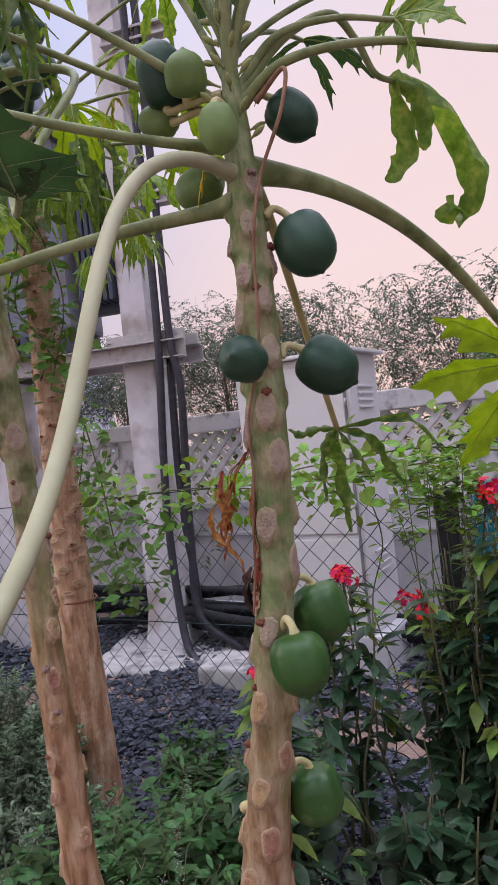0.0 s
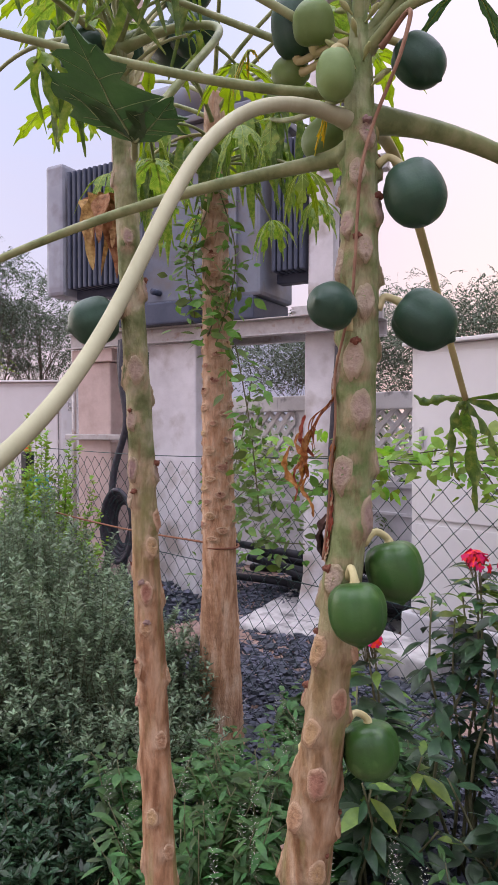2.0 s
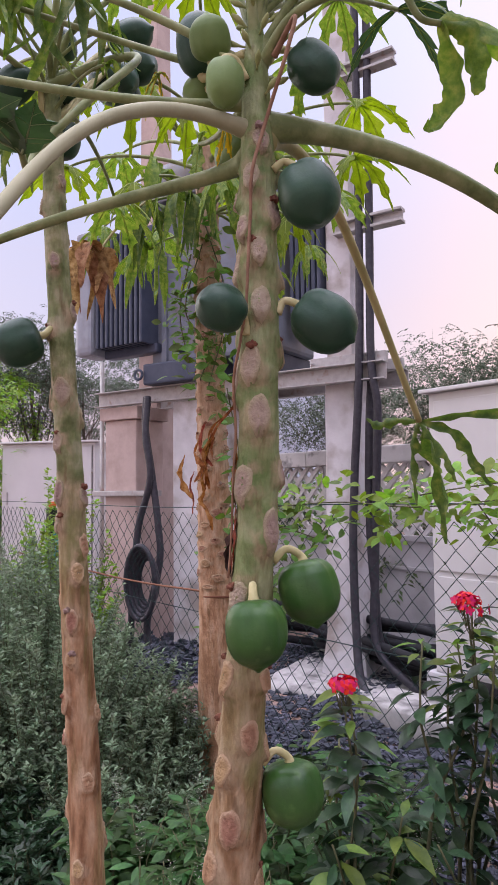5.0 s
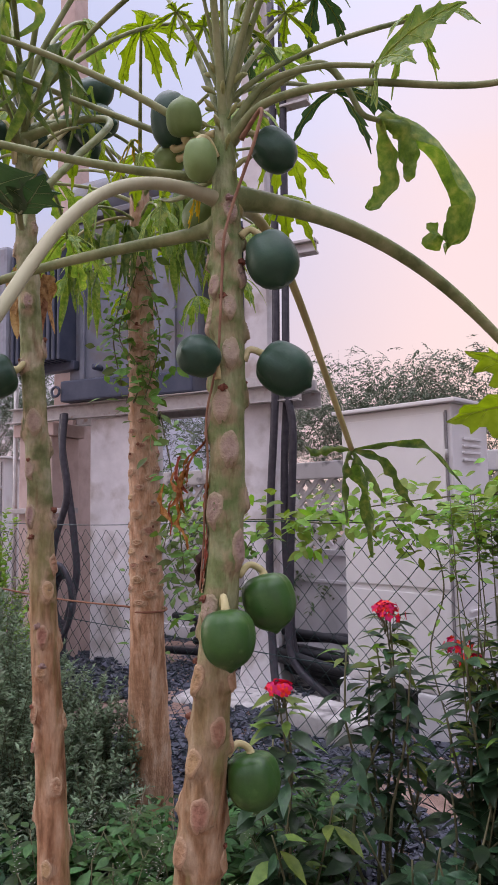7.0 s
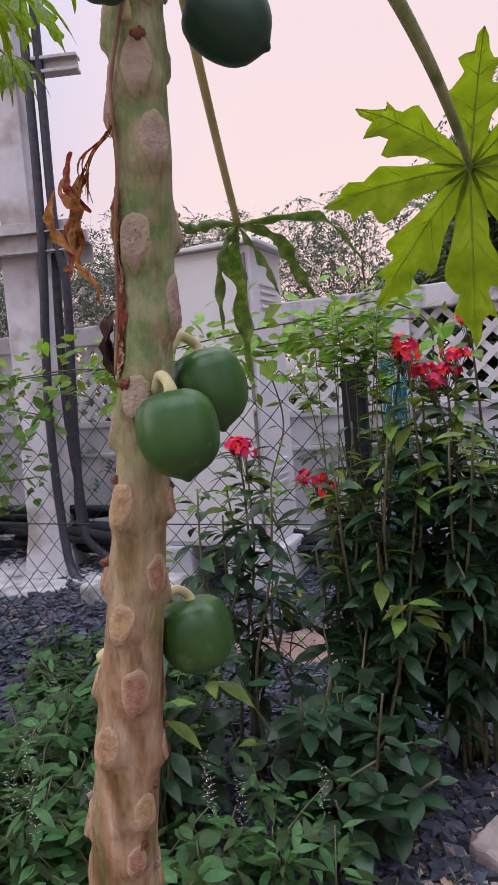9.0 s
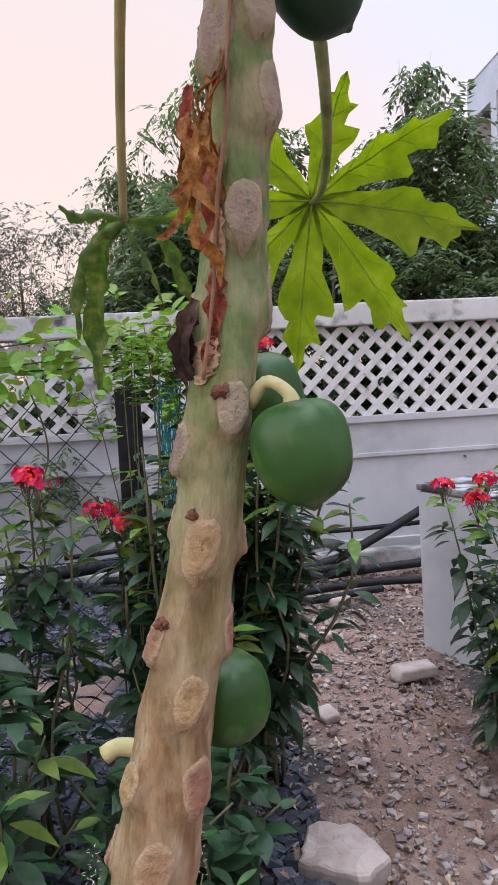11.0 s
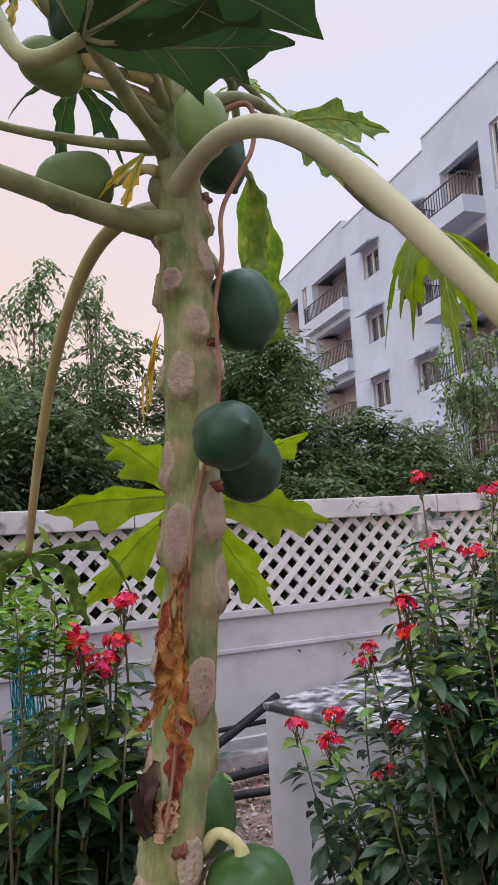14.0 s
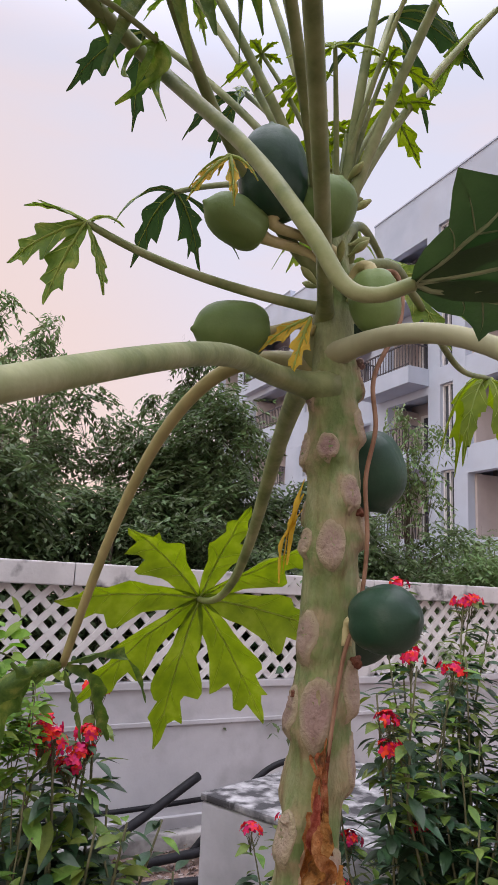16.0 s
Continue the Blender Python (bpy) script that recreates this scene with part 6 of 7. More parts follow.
def dead_strip(path, w0, seed, name="dead_leaf", label="curled orange-brown dead leaf", face=None, material=None):
    """A torn, twisted ribbon of dead leaf."""
    r = np.random.default_rng(seed)
    n = 18
    c = smooth_path(path, n)
    tg = unit(np.gradient(c, axis=0))
    tw0, tw1 = r.normal(0, 0.5), r.normal(0, 0.8)
    vs = []
    for i in range(n):
        s = i / (n - 1)
        c0, _ = on_trunk(c[i][2])
        e1 = unit(np.cross(tg[i], face if face is not None else (c[i] - c0) * (1, 1, 0)))
        e2 = np.cross(e1, tg[i])
        a = tw0 + tw1 * s
        sdv, nv = math.cos(a) * e1 + math.sin(a) * e2, -math.sin(a) * e1 + math.cos(a) * e2
        w = w0 * (math.sin(math.pi * min(1, 0.06 + 0.9 * s)) ** 0.6) * (1 + 0.8 * noise.noise(Vector((s * 6, seed * 1.37, 0))) + 0.5 * noise.noise(Vector((s * 17, seed * 1.37, 4))))
        for u in (-1, -0.4, 0.3, 1):
            vs.append(c[i] + sdv * w * u * (1 + 0.35 * noise.noise(Vector((s * 12, u * 2, seed + 9)))) + nv * (0.6 * w * (u * u - 0.3) + 0.4 * w * noise.noise(Vector((s * 9, u, seed)))))
    part(name, (np.array(vs), [(i * 4 + q, i * 4 + q + 1, i * 4 + q + 5, i * 4 + q + 4) for i in range(n - 1) for q in range(3)]), material or M["dry_leaf"], tree, label)


def on_bark(z, az, off):
    c, rad = on_trunk(z, radians(az))
    return np.array([c[0] + (rad + off) * math.cos(radians(az)), c[1] + (rad + off) * math.sin(radians(az)), z])


def peel(z_top, z_foot, line, wide, seed, material, label):
    """A ragged sheet of dead tissue clinging to the bark along a line of (height, bearing)."""
    n, m = 40, 9
    vs = []
    for i in range(n):
        q = i / (n - 1)
        z = z_top + (z_foot - z_top) * q
        mid = np.interp(-z, [-a for a, b in line], [b for a, b in line])
        w = wide * (math.sin(math.pi * (0.03 + 0.94 * q)) ** 0.6) * (1 + 0.7 * noise.noise(Vector((q * 5, seed, 0))) + 0.35 * noise.noise(Vector((q * 16, seed, 2))))
        for j in range(m):
            u = -1 + 2 * j / (m - 1)
            side = w * u * (1 + 0.35 * noise.noise(Vector((q * 11, u, seed + 5))))
            lift = 0.0022 + 0.0030 * noise.noise(Vector((q * 13, u * 2.2, seed))) + 0.0035 * abs(u) ** 3 * (0.4 + noise.noise(Vector((q * 6, u, seed + 2))))
            vs.append(on_bark(z, mid + math.degrees(side / 0.04), max(0.0006, lift)))
    part("dead_tissue", (np.array(vs), [(i * m + j, i * m + j + 1, (i + 1) * m + j + 1, (i + 1) * m + j) for i in range(n - 1) for j in range(m - 1)]), material, tree, label)


peel(1.665, 1.565, ((1.665, -128), (1.60, -120), (1.565, -116)), 0.010, 3, M["bark_tan"], "tan peeling bark")
peel(1.60, 1.475, ((1.60, -120), (1.55, -118), (1.51, -112), (1.475, -124)), 0.011, 8, M["dry_leaf"], "orange-brown peeled patch")
peel(1.505, 1.455, ((1.505, -120), (1.455, -132)), 0.016, 12, M["bark_tan"], "tan peeling bark")
for k in range(6):
    a0 = -110 - 5 * k + rng.normal(0, 3)
    dead_strip([on_bark(1.79 - 0.006 * k, a0 + 2, 0.004), on_bark(1.76, a0 - 2, 0.012), (-0.004 + 0.006 * rng.normal(), 1.305, 1.725), (-0.008 + 0.006 * rng.normal(), 1.295, 1.69 - 0.01 * (k % 3))],
               rng.uniform(0.0018, 0.0034), 300 + k, label="orange strand of a dead leaf")
dead_strip([(-0.004, 1.303, 1.715), (-0.009, 1.293, 1.69), (-0.016, 1.293, 1.66), (-0.027, 1.296, 1.637), (-0.030, 1.30, 1.61)], 0.0105, 310)
dead_strip([(-0.002, 1.306, 1.71), (-0.016, 1.298, 1.685), (-0.024, 1.302, 1.655), (-0.020, 1.306, 1.62)], 0.008, 311)
for k in range(5):
    x0, y0 = -0.012 + 0.008 * rng.normal(), 1.285 + 0.008 * rng.normal()
    z = 1.735 - 0.028 * k
    dead_strip([(x0, y0, z), (x0 - 0.006, y0 - 0.004, z - 0.025), (x0 + 0.012 * rng.normal(), y0, z - 0.05), (x0 + 0.012 * rng.normal(), y0 + 0.004, z - 0.075)], rng.uniform(0.004, 0.007), 360 + k)
dead_strip([(-0.022, 1.300, 1.635), (-0.034, 1.304, 1.615), (-0.046, 1.306, 1.60), (-0.056, 1.306, 1.598)], 0.005, 312)
dead_strip([on_bark(1.70, -130, 0.003), on_bark(1.67, -126, 0.003), on_bark(1.64, -122, 0.003), on_bark(1.60, -120, 0.002)], 0.007, 313)
for k, (za, aa, w, ln) in enumerate(((1.545, -150, 0.011, 0.085), (1.53, -160, 0.009, 0.075), (1.525, -142, 0.007, 0.06))):
    dead_strip([on_bark(za, aa, 0.004), on_bark(za - 0.3 * ln, aa - 4, 0.010), on_bark(za - 0.7 * ln, aa - 6, 0.011), on_bark(za - ln, aa - 2, 0.004)], w, 330 + k, "dead_leaf", "dark brown shrivelled leaf", material=M["dry_dark"])
for k in range(3):
    dead_strip([on_bark(2.10 - 0.02 * k, 152, 0.004), on_bark(2.07 - 0.02 * k, 150, 0.012 + 0.004 * k), on_bark(2.03 - 0.01 * k, 150, 0.016 + 0.005 * k), on_bark(1.985 - 0.012 * k, 149, 0.022 + 0.004 * k)], 0.0035, 340 + k, label="thin yellow dried strand", material=M["leaf_yellow"])
papaya_leaf(tree, (-0.01, 1.345, 2.31), (-0.7, -0.6, 0.4), (-0.75, 0.15, -0.5), 0.115, M["leaf_yellow"], lobes=2, droop=0.25, seed=71, cut=0.5, spread=28, broad=1.0, label="small yellowed leaf")
papaya_leaf(tree, (-0.17, 1.29, 2.46), (-0.5, -0.6, 0.6), (-0.5, 0.1, -0.5), 0.075, M["leaf_yellow"], lobes=5, droop=0.5, seed=72, cut=0.8, spread=110, broad=0.7, label="small yellowed leaf")
part("leaf_stub", tube(smooth_path([(-0.105, 1.43, 1.02), (-0.14, 1.435, 1.027), (-0.158, 1.436, 1.018)], 8), [0.012, 0.011, 0.012], 8), M["stalk"], tree, "pale stub of a fruit stalk")

# second, slimmer tree
tree2 = thing("papaya_tree", (-0.5, 1.32, 0), "slim papaya tree with a leaf-scarred tan trunk and dark fruit", "tree")
AX2 = [(-0.50, 1.34, -0.05), (-0.51, 1.31, 0.6), (-0.515, 1.295, 1.0), (-0.495, 1.266, 1.3), (-0.497, 1.257, 1.5), (-0.495, 1.247, 1.7), (-0.490, 1.228, 1.9), (-0.488, 1.208, 2.2), (-0.51, 1.205, 2.45), (-0.515, 1.205, 2.65)]
RD2 = [0.045, 0.042, 0.039, 0.035, 0.0335, 0.032, 0.0305, 0.0285, 0.026, 0.015]
SCARS2 = scar_plan([(1.845, -36, 0.042, 0.06), (1.333, -40, 0.032, 0.05), (1.62, -75, 0.036, 0.055), (1.50, 20, 0.03, 0.05), (1.15, -90, 0.03, 0.05)], 0.6, 2.35, 0.055, 0.034, 9, 0.033)
tdata2, on2 = trunk_mesh(AX2, RD2, SCARS2, seg=28, step=0.010, lump=0.05, seed=5, swell=0.009)
weathered(part("trunk", tdata2, M["trunk_b"], tree2), "cork", on2.cork)
scars_on(tree2, on2, SCARS2, 9, 1.5)
for c, tip, w, ln, mt, sz in (((-0.50, 1.125, 1.945), (-0.4, -0.8, -0.35), 0.105, 0.115, "fruit_dark", 1.97), ((-0.549, 1.250, 2.467), (0.4, -0.2, -0.9), 0.080, 0.118, "fruit_dark", 2.42), ((-0.43, 1.26, 2.57), (0.7, 0.1, -0.5), 0.09, 0.14, "fruit_dark", 2.5),
                              ((-0.54, 1.12, 2.55), (-0.2, -0.6, -0.7), 0.08, 0.12, "fruit_dark", 2.5), ((-0.58, 1.26, 2.59), (-0.7, 0.3, -0.5), 0.085, 0.12, "fruit_dark", 2.5), ((-0.45, 1.14, 2.63), (0.5, -0.5, -0.3), 0.07, 0.10, "fruit_dark", 2.5), ((-0.38, 1.29, 2.60), (0.8, 0.2, -0.3), 0.085, 0.135, "fruit_dark", 2.5),
                              ((-0.44, 1.29, 2.57), (0.3, 0.5, -0.7), 0.075, 0.11, "fruit_dark", 2.48), ((-0.40, 1.29, 2.68), (0.7, 0.5, 0.2), 0.08, 0.12, "fruit_dark", 2.55), ((-0.36, 1.25, 2.55), (0.6, 0.1, -0.7), 0.065, 0.10, "fruit_dark", 2.48)):
    if c[0] > -0.47 and c[2] > 2.5:
        c, w, ln = tuple(a + 1.14 * (b - a) for a, b in zip((0.68, 0.27, 1.79), c)), w * 1.12, ln * 1.12
    ax, rad = on2(sz)
    d = np.array(c) - ax
    d[2] = 0
    papaya_fruit(tree2, c, tip, w, ln, M[mt], ax + unit(d) * rad * 0.9, label="dark green unripe papaya")
for i in range(18):
    a = i * 2.4
    c = np.array([-0.512, 1.205, 2.52 + 0.012 * i])
    up = 0.06 + 0.035 * i
    L = 0.55 - 0.012 * i
    e = c + np.array([math.cos(a) * L, math.sin(a) * L, up - 0.12 + 0.02 * (i % 3)])
    if e[0] > -0.3 and e[2] < 2.7:
        continue
    petiole(tree2, [c, c + (e - c) * 0.3 + (0, 0, 0.08), c + (e - c) * 0.75 + (0, 0, 0.07), e], 0.0075, 0.0045, M["petiole"])
    out = unit((e - c) * (1, 1, 0.2))
    if e[1] > 1.20 and e[0] < -0.35 and i != 11:
        papaya_leaf(tree2, e, (0, 0, 1.0), out - np.array([0, 0, 0.5]), 0.20, M["leaf"] if i % 3 == 0 else M["leaf_worn"], lobes=7, droop=0.6, seed=90 + i, cut=0.7, skip=((), (1,), (0, 4))[i % 3])
petiole(tree2, [(-0.51, 1.205, 2.57), (-0.40, 1.28, 2.60), (-0.273, 1.30, 2.55), (-0.218, 1.16, 2.38), (-0.205, 1.06, 2.25), (-0.186, 1.035, 2.195), (-0.165, 1.02, 2.185), (-0.14, 1.004, 2.195)], 0.0095, 0.006, M["petiole"], bez=False, n=70, label="long petiole bent down and out")
papaya_leaf(tree2, (-0.14, 1.004, 2.195), (0.16, 0.18, 0.95), (0.64, -0.74, 0.10), 0.25, M["leaf_dark"], lobes=3, droop=-0.12, seed=12, cut=0.45, spread=38, broad=1.4, veins_in="vein_pale", label="large dark green leaf held level")

# stringy, virus-worn young leaves in the slim tree's crown
for i in range(11):
    a = 2.4 * i + 0.4
    c = np.array([-0.512, 1.205, 2.50 + 0.015 * i])
    e = c + np.array([0.24 * math.cos(a), 0.15 * math.sin(a) - 0.03, 0.02 + 0.05 * (i % 4)])
    petiole(tree2, [c, c + (e - c) * 0.35 + (0, 0, 0.03), c + (e - c) * 0.7 + (0, 0, 0.03), e], 0.0045, 0.003, M["petiole"])
    wither(tree2, e, 4 if i in (0, 3, 8) else 6, 0.09 if i in (0, 3, 8) else 0.15 + 0.02 * (i % 3), M["leaf_wilt" if i % 2 else "leaf_worn"], 400 + i, "stringy virus-worn leaf", 0.07)

# third, older tree behind, climbed by a vine
tree3 = thing("papaya_tree", (-1.95, 2.7, 0), "older papaya tree, thick orange-tan trunk climbed by a vine", "tree")
AX3 = [(-1.95, 2.7, -0.05), (-1.91, 2.66, 0.5), (-1.86, 2.61, 1.1), (-1.815, 2.565, 1.7), (-1.775, 2.525, 2.2), (-1.74, 2.49, 2.8), (-1.72, 2.47, 3.3)]
RD3 = [0.125, 0.108, 0.088, 0.076, 0.070, 0.063, 0.05]
SCARS3 = scar_plan([], 1.15, 2.9, 0.016, 0.070, 19, 0.08, (0.40, 0.6))
tdata3, on3 = trunk_mesh(AX3, RD3, SCARS3, seg=34, step=0.012, lump=0.05, seed=9, rings=0.01, swell=0.009)
weathered(part("trunk", tdata3, M["trunk_c"], tree3), "cork", on3.cork)
scars_on(tree3, on3, SCARS3, 19, 5.0)
for i in range(14):
    a = i * 2.4 + 0.5
    c = np.array([-1.725, 2.475, 3.1 + 0.02 * i])
    e = c + np.array([math.cos(a) * 0.75, math.sin(a) * 0.75, 0.0 + 0.03 * i])
    petiole(tree3, [c, c + (e - c) * 0.3 + (0, 0, 0.1), c + (e - c) * 0.75 + (0, 0, 0.1), e], 0.011, 0.006, M["petiole"])
    papaya_leaf(tree3, e, (0, 0, 1.0), unit((e - c) * (1, 1, 0.2)) - np.array([0, 0, 0.6]), 0.30, M["leaf"] if i % 2 == 0 else M["leaf_worn"], lobes=7, droop=0.6, seed=130 + i, cut=0.5)
for i in range(8):
    a = i * 0.8 + 0.2
    c = np.array([-1.735, 2.485, 2.95 + 0.02 * i])
    e = c + np.array([math.cos(a) * 0.5, math.sin(a) * 0.5, -0.12 - 0.02 * (i % 3)])
    petiole(tree3, [c, c + (e - c) * 0.3 + (0, 0, 0.1), c + (e - c) * 0.75 + (0, 0, 0.08), e], 0.008, 0.005, M["petiole"])
    papaya_leaf(tree3, e, (0, -0.2, 1.0), unit((e - c) * (1, 1, 0.2)) - np.array([0, 0, 0.9]), 0.20, M["leaf"] if i % 3 == 0 else M["leaf_worn"], lobes=7, droop=0.9, seed=160 + i, cut=0.7)
for i in range(9):
    a = -2.6 + 0.55 * i
    c = np.array([-1.735, 2.485, 2.85 + 0.02 * i])
    e = c + np.array([0.34 * math.cos(a), 0.30 * math.sin(a), 0.10 * (i % 3)])
    petiole(tree3, [c, c + (e - c) * 0.35 + (0, 0, 0.06), c + (e - c) * 0.7 + (0, 0, 0.06), e], 0.007, 0.004, M["petiole"])
    wither(tree3, e, 7, 0.30 + 0.03 * (i % 3), M["leaf_wilt" if i % 2 else "leaf_worn"], 430 + i, "stringy virus-worn leaf", 0.075)
petiole(tree3, [(-1.73, 2.48, 3.1), (-1.72, 2.25, 3.1), (-1.66, 2.0, 2.85), (-1.61, 1.85, 2.62)], 0.008, 0.005, M["petiole_dead"], label="dying petiole")
wither(tree3, (-1.61, 1.85, 2.62), 10, 0.27, M["dry_brown"], 33, "bunch of dry brown hanging leaves")


# ---- leafy plants ----
def foliage(name, label, category, base, stems, template, mats, leaf, per, stem_r, seed, group="", start=0.25, kind="", droop=0.35, flowers=(), flower_r=0.038):
    """A leafy plant: stems from the base to each tip, leaves set round them, red heads on the flowering tips."""
    r = np.random.default_rng(seed)
    ob = thing(name, base, label, category, group, kind)
    st, pos, al, up, sz, yng = [], [], [], [], [], []
    for t in stems:
        t = np.array(t, float)
        b = np.array(base, float) + (r.normal(0, 0.04), r.normal(0, 0.04), 0)
        p = smooth_path([b, b * 0.65 + t * 0.35 + (*r.normal(0, 0.05, 2), 0), b * 0.3 + t * 0.7 + (*r.normal(0, 0.04, 2), 0), t], 22)
        st.append(tube(p[::3], [stem_r, stem_r * 0.7, stem_r * 0.4], 6))
        n = int(per * np.linalg.norm(t - b))
        for i in range(n):
            s = start + (1 - start) * r.random() ** 0.8
            k = min(20, int(s * 21))
            q = p[k] + (p[k + 1] - p[k]) * r.random()
            a = i * 2.4 + r.normal(0, 0.4)
            rise = 0.5 * s - droop + r.normal(0, 0.25)
            d = np.array([math.cos(a), math.sin(a), rise])
            pos.append(q + 0.02 * unit(d))
            al.append(d)
            up.append(np.array([0, 0, 1]) + r.normal(0, 0.25, 3))
            sz.append(leaf * r.uniform(0.55, 1.15) * (1.0 - 0.35 * max(0, s - 0.8) / 0.2))
            yng.append(s > 0.82 and r.random() < 0.6)
    for s_ in st:
        part("stem", s_, M["stem"], ob)
    pos, al, up, sz, yng = map(np.array, (pos, al, up, sz, yng))
    if (~yng).any():
        part("foliage", scatter(template, pos[~yng], al[~yng], up[~yng], sz[~yng]), M[mats[0]], ob)
    if yng.any():
        part("young_foliage", scatter(template, pos[yng], al[yng], up[yng], sz[yng]), M[mats[1]], ob, "paler young leaves")
    for f in flowers:
        flower_head(ob, f, flower_r * r.uniform(0.85, 1.15), r)
    return ob


def flower_head(ob, at, rad, r):
    pp, pa_, pu, ps, sk = [], [], [], [], []
    base = np.array(at, float) - (0, 0, rad * 2.2)
    n = int(13 + 7 * r.random())
    for i in range(n):
        d = unit(np.array([r.normal(0, 1), r.normal(0, 1), abs(r.normal(0, 0.9)) + 0.1]))
        c = np.array(at) + d * rad * r.uniform(0.5, 1.6) * (1, 1, 0.75)
        sk.append(tube(smooth_path([base, (base + c) / 2 + r.normal(0, 0.004, 3), c], 6), 0.0011, 4))
        e1 = unit(np.cross(d, (0.3, 0.5, 0.8)))
        e2 = np.cross(d, e1)
        for k in range(5):
            a = 2 * math.pi * k / 5
            pet = unit(math.cos(a) * e1 + math.sin(a) * e2 + 0.35 * d)
            pp.append(c)
            pa_.append(pet)
            pu.append(d)
            ps.append(r.uniform(0.015, 0.021))
    part("flower_head", scatter(PETAL, pp, pa_, pu, ps), M["petal"], ob, "cluster of bright red five-petalled flowers")
    part("twig_growth", join(*sk), M["stem"], ob)


PETAL = blade((0.06, 0.30, 0.36, 0.12), fold=0.15, droop=0.3)


def tips(cx, cy, rx, ry, z0, z1, n, seed):
    r = np.random.default_rng(seed)
    a = r.uniform(0, 2 * np.pi, n)
    q = np.sqrt(r.random(n))
    return [(cx + rx * q[i] * math.cos(a[i]), cy + ry * q[i] * math.sin(a[i]), r.uniform(z0, z1)) for i in range(n)]


JL = "jatropha shrub with glossy leaves, red flowers"
fl_left = [(0.232, 2.925, 1.46), (0.163, 2.89, 1.375), (0.20, 2.90, 1.41), (0.27, 3.02, 1.58), (0.12, 2.95, 1.42)]
foliage("jatropha_shrub", JL + " by the path", "shrub", (0.22, 3.05, 0), fl_left + tips(0.22, 2.98, 0.34, 0.30, 0.7, 1.35, 22, 1), OBLONG, ("shrub", "shrub_young"), 0.125, 46, 0.009, 11, "jatropha shrubs", 0.2, flowers=fl_left)
fl_mid = [(1.381, 3.212, 1.263), (1.35, 3.20, 1.22), (0.98, 3.15, 1.02), (1.18, 3.2, 1.02), (1.05, 3.0, 0.98), (1.25, 2.95, 0.85), (1.42, 3.1, 0.95)]
foliage("jatropha_shrub", JL + " before the sump", "shrub", (1.18, 2.95, 0), fl_mid + tips(1.2, 3.0, 0.30, 0.28, 0.45, 0.95, 10, 2), OBLONG, ("shrub", "shrub_young"), 0.108, 64, 0.006, 12, "jatropha shrubs", 0.08, flowers=fl_mid)
fl_big = [(1.119, 2.50, 1.53), (1.10, 2.48, 1.45), (1.84, 2.87, 1.92), (1.92, 2.9, 1.93), (1.5, 2.9, 1.98), (1.3, 2.6, 1.72), (1.45, 2.55, 1.68), (1.35, 2.6, 1.15)]
foliage("jatropha_shrub", "tall " + JL, "shrub", (1.42, 2.55, 0), fl_big + tips(1.5, 2.6, 0.45, 0.42, 0.8, 1.75, 34, 3) + tips(1.85, 2.78, 0.28, 0.3, 1.2, 1.85, 12, 4), OBLONG, ("shrub", "shrub_young"), 0.108, 48, 0.008, 13, "jatropha shrubs", 0.20, flowers=fl_big)
fl_a = [(-0.484, 2.72, 1.212), (-0.45, 2.70, 1.19)]
foliage("jatropha_shrub", JL + " before the fence", "shrub", (-0.5, 2.72, 0), fl_a + tips(-0.5, 2.72, 0.15, 0.14, 0.5, 1.1, 6, 4), OBLONG, ("shrub", "shrub_young"), 0.12, 38, 0.008, 14, "jatropha shrubs", 0.3, flowers=fl_a)
fl_b = [(-0.535, 2.174, 1.008), (-0.56, 2.17, 1.0)]
foliage("jatropha_shrub", "low " + JL, "shrub", (-0.53, 2.2, 0), fl_b + tips(-0.53, 2.2, 0.22, 0.2, 0.40, 0.85, 8, 5), OBLONG, ("shrub", "shrub_young"), 0.13, 36, 0.007, 15, "jatropha shrubs", 0.3, flowers=fl_b)
fl_p = [(0.091, 2.83, 1.463), (0.07, 2.86, 1.50), (-0.22, 2.9, 1.02), (-0.3, 2.95, 1.05)]
foliage("jatropha_shrub", JL + " beside the black post", "shrub", (-0.05, 2.85, 0), fl_p + tips(-0.05, 2.85, 0.26, 0.25, 0.5, 1.35, 22, 6), OBLONG, ("shrub", "shrub_young"), 0.125, 42, 0.009, 16, "jatropha shrubs", 0.15, flowers=fl_p)
foliage("hedge_shrub", "bright yellow-green leafy shrub by the black fence post", "shrub", (-0.14, 2.82, 0), tips(-0.14, 2.85, 0.20, 0.14, 1.45, 1.66, 10, 9), OVATE, ("vine_deep", "vine"), 0.07, 30, 0.004, 18, "", 0.86)
foliage("dark_shrub", "dense dark green leafy shrub at the foot of the fence", "shrub", (-0.15, 2.45, 0), tips(-0.12, 2.45, 0.33, 0.3, 0.25, 0.62, 24, 7), OVATE, ("shrub", "shrub"), 0.12, 40, 0.008, 17, "", 0.1)

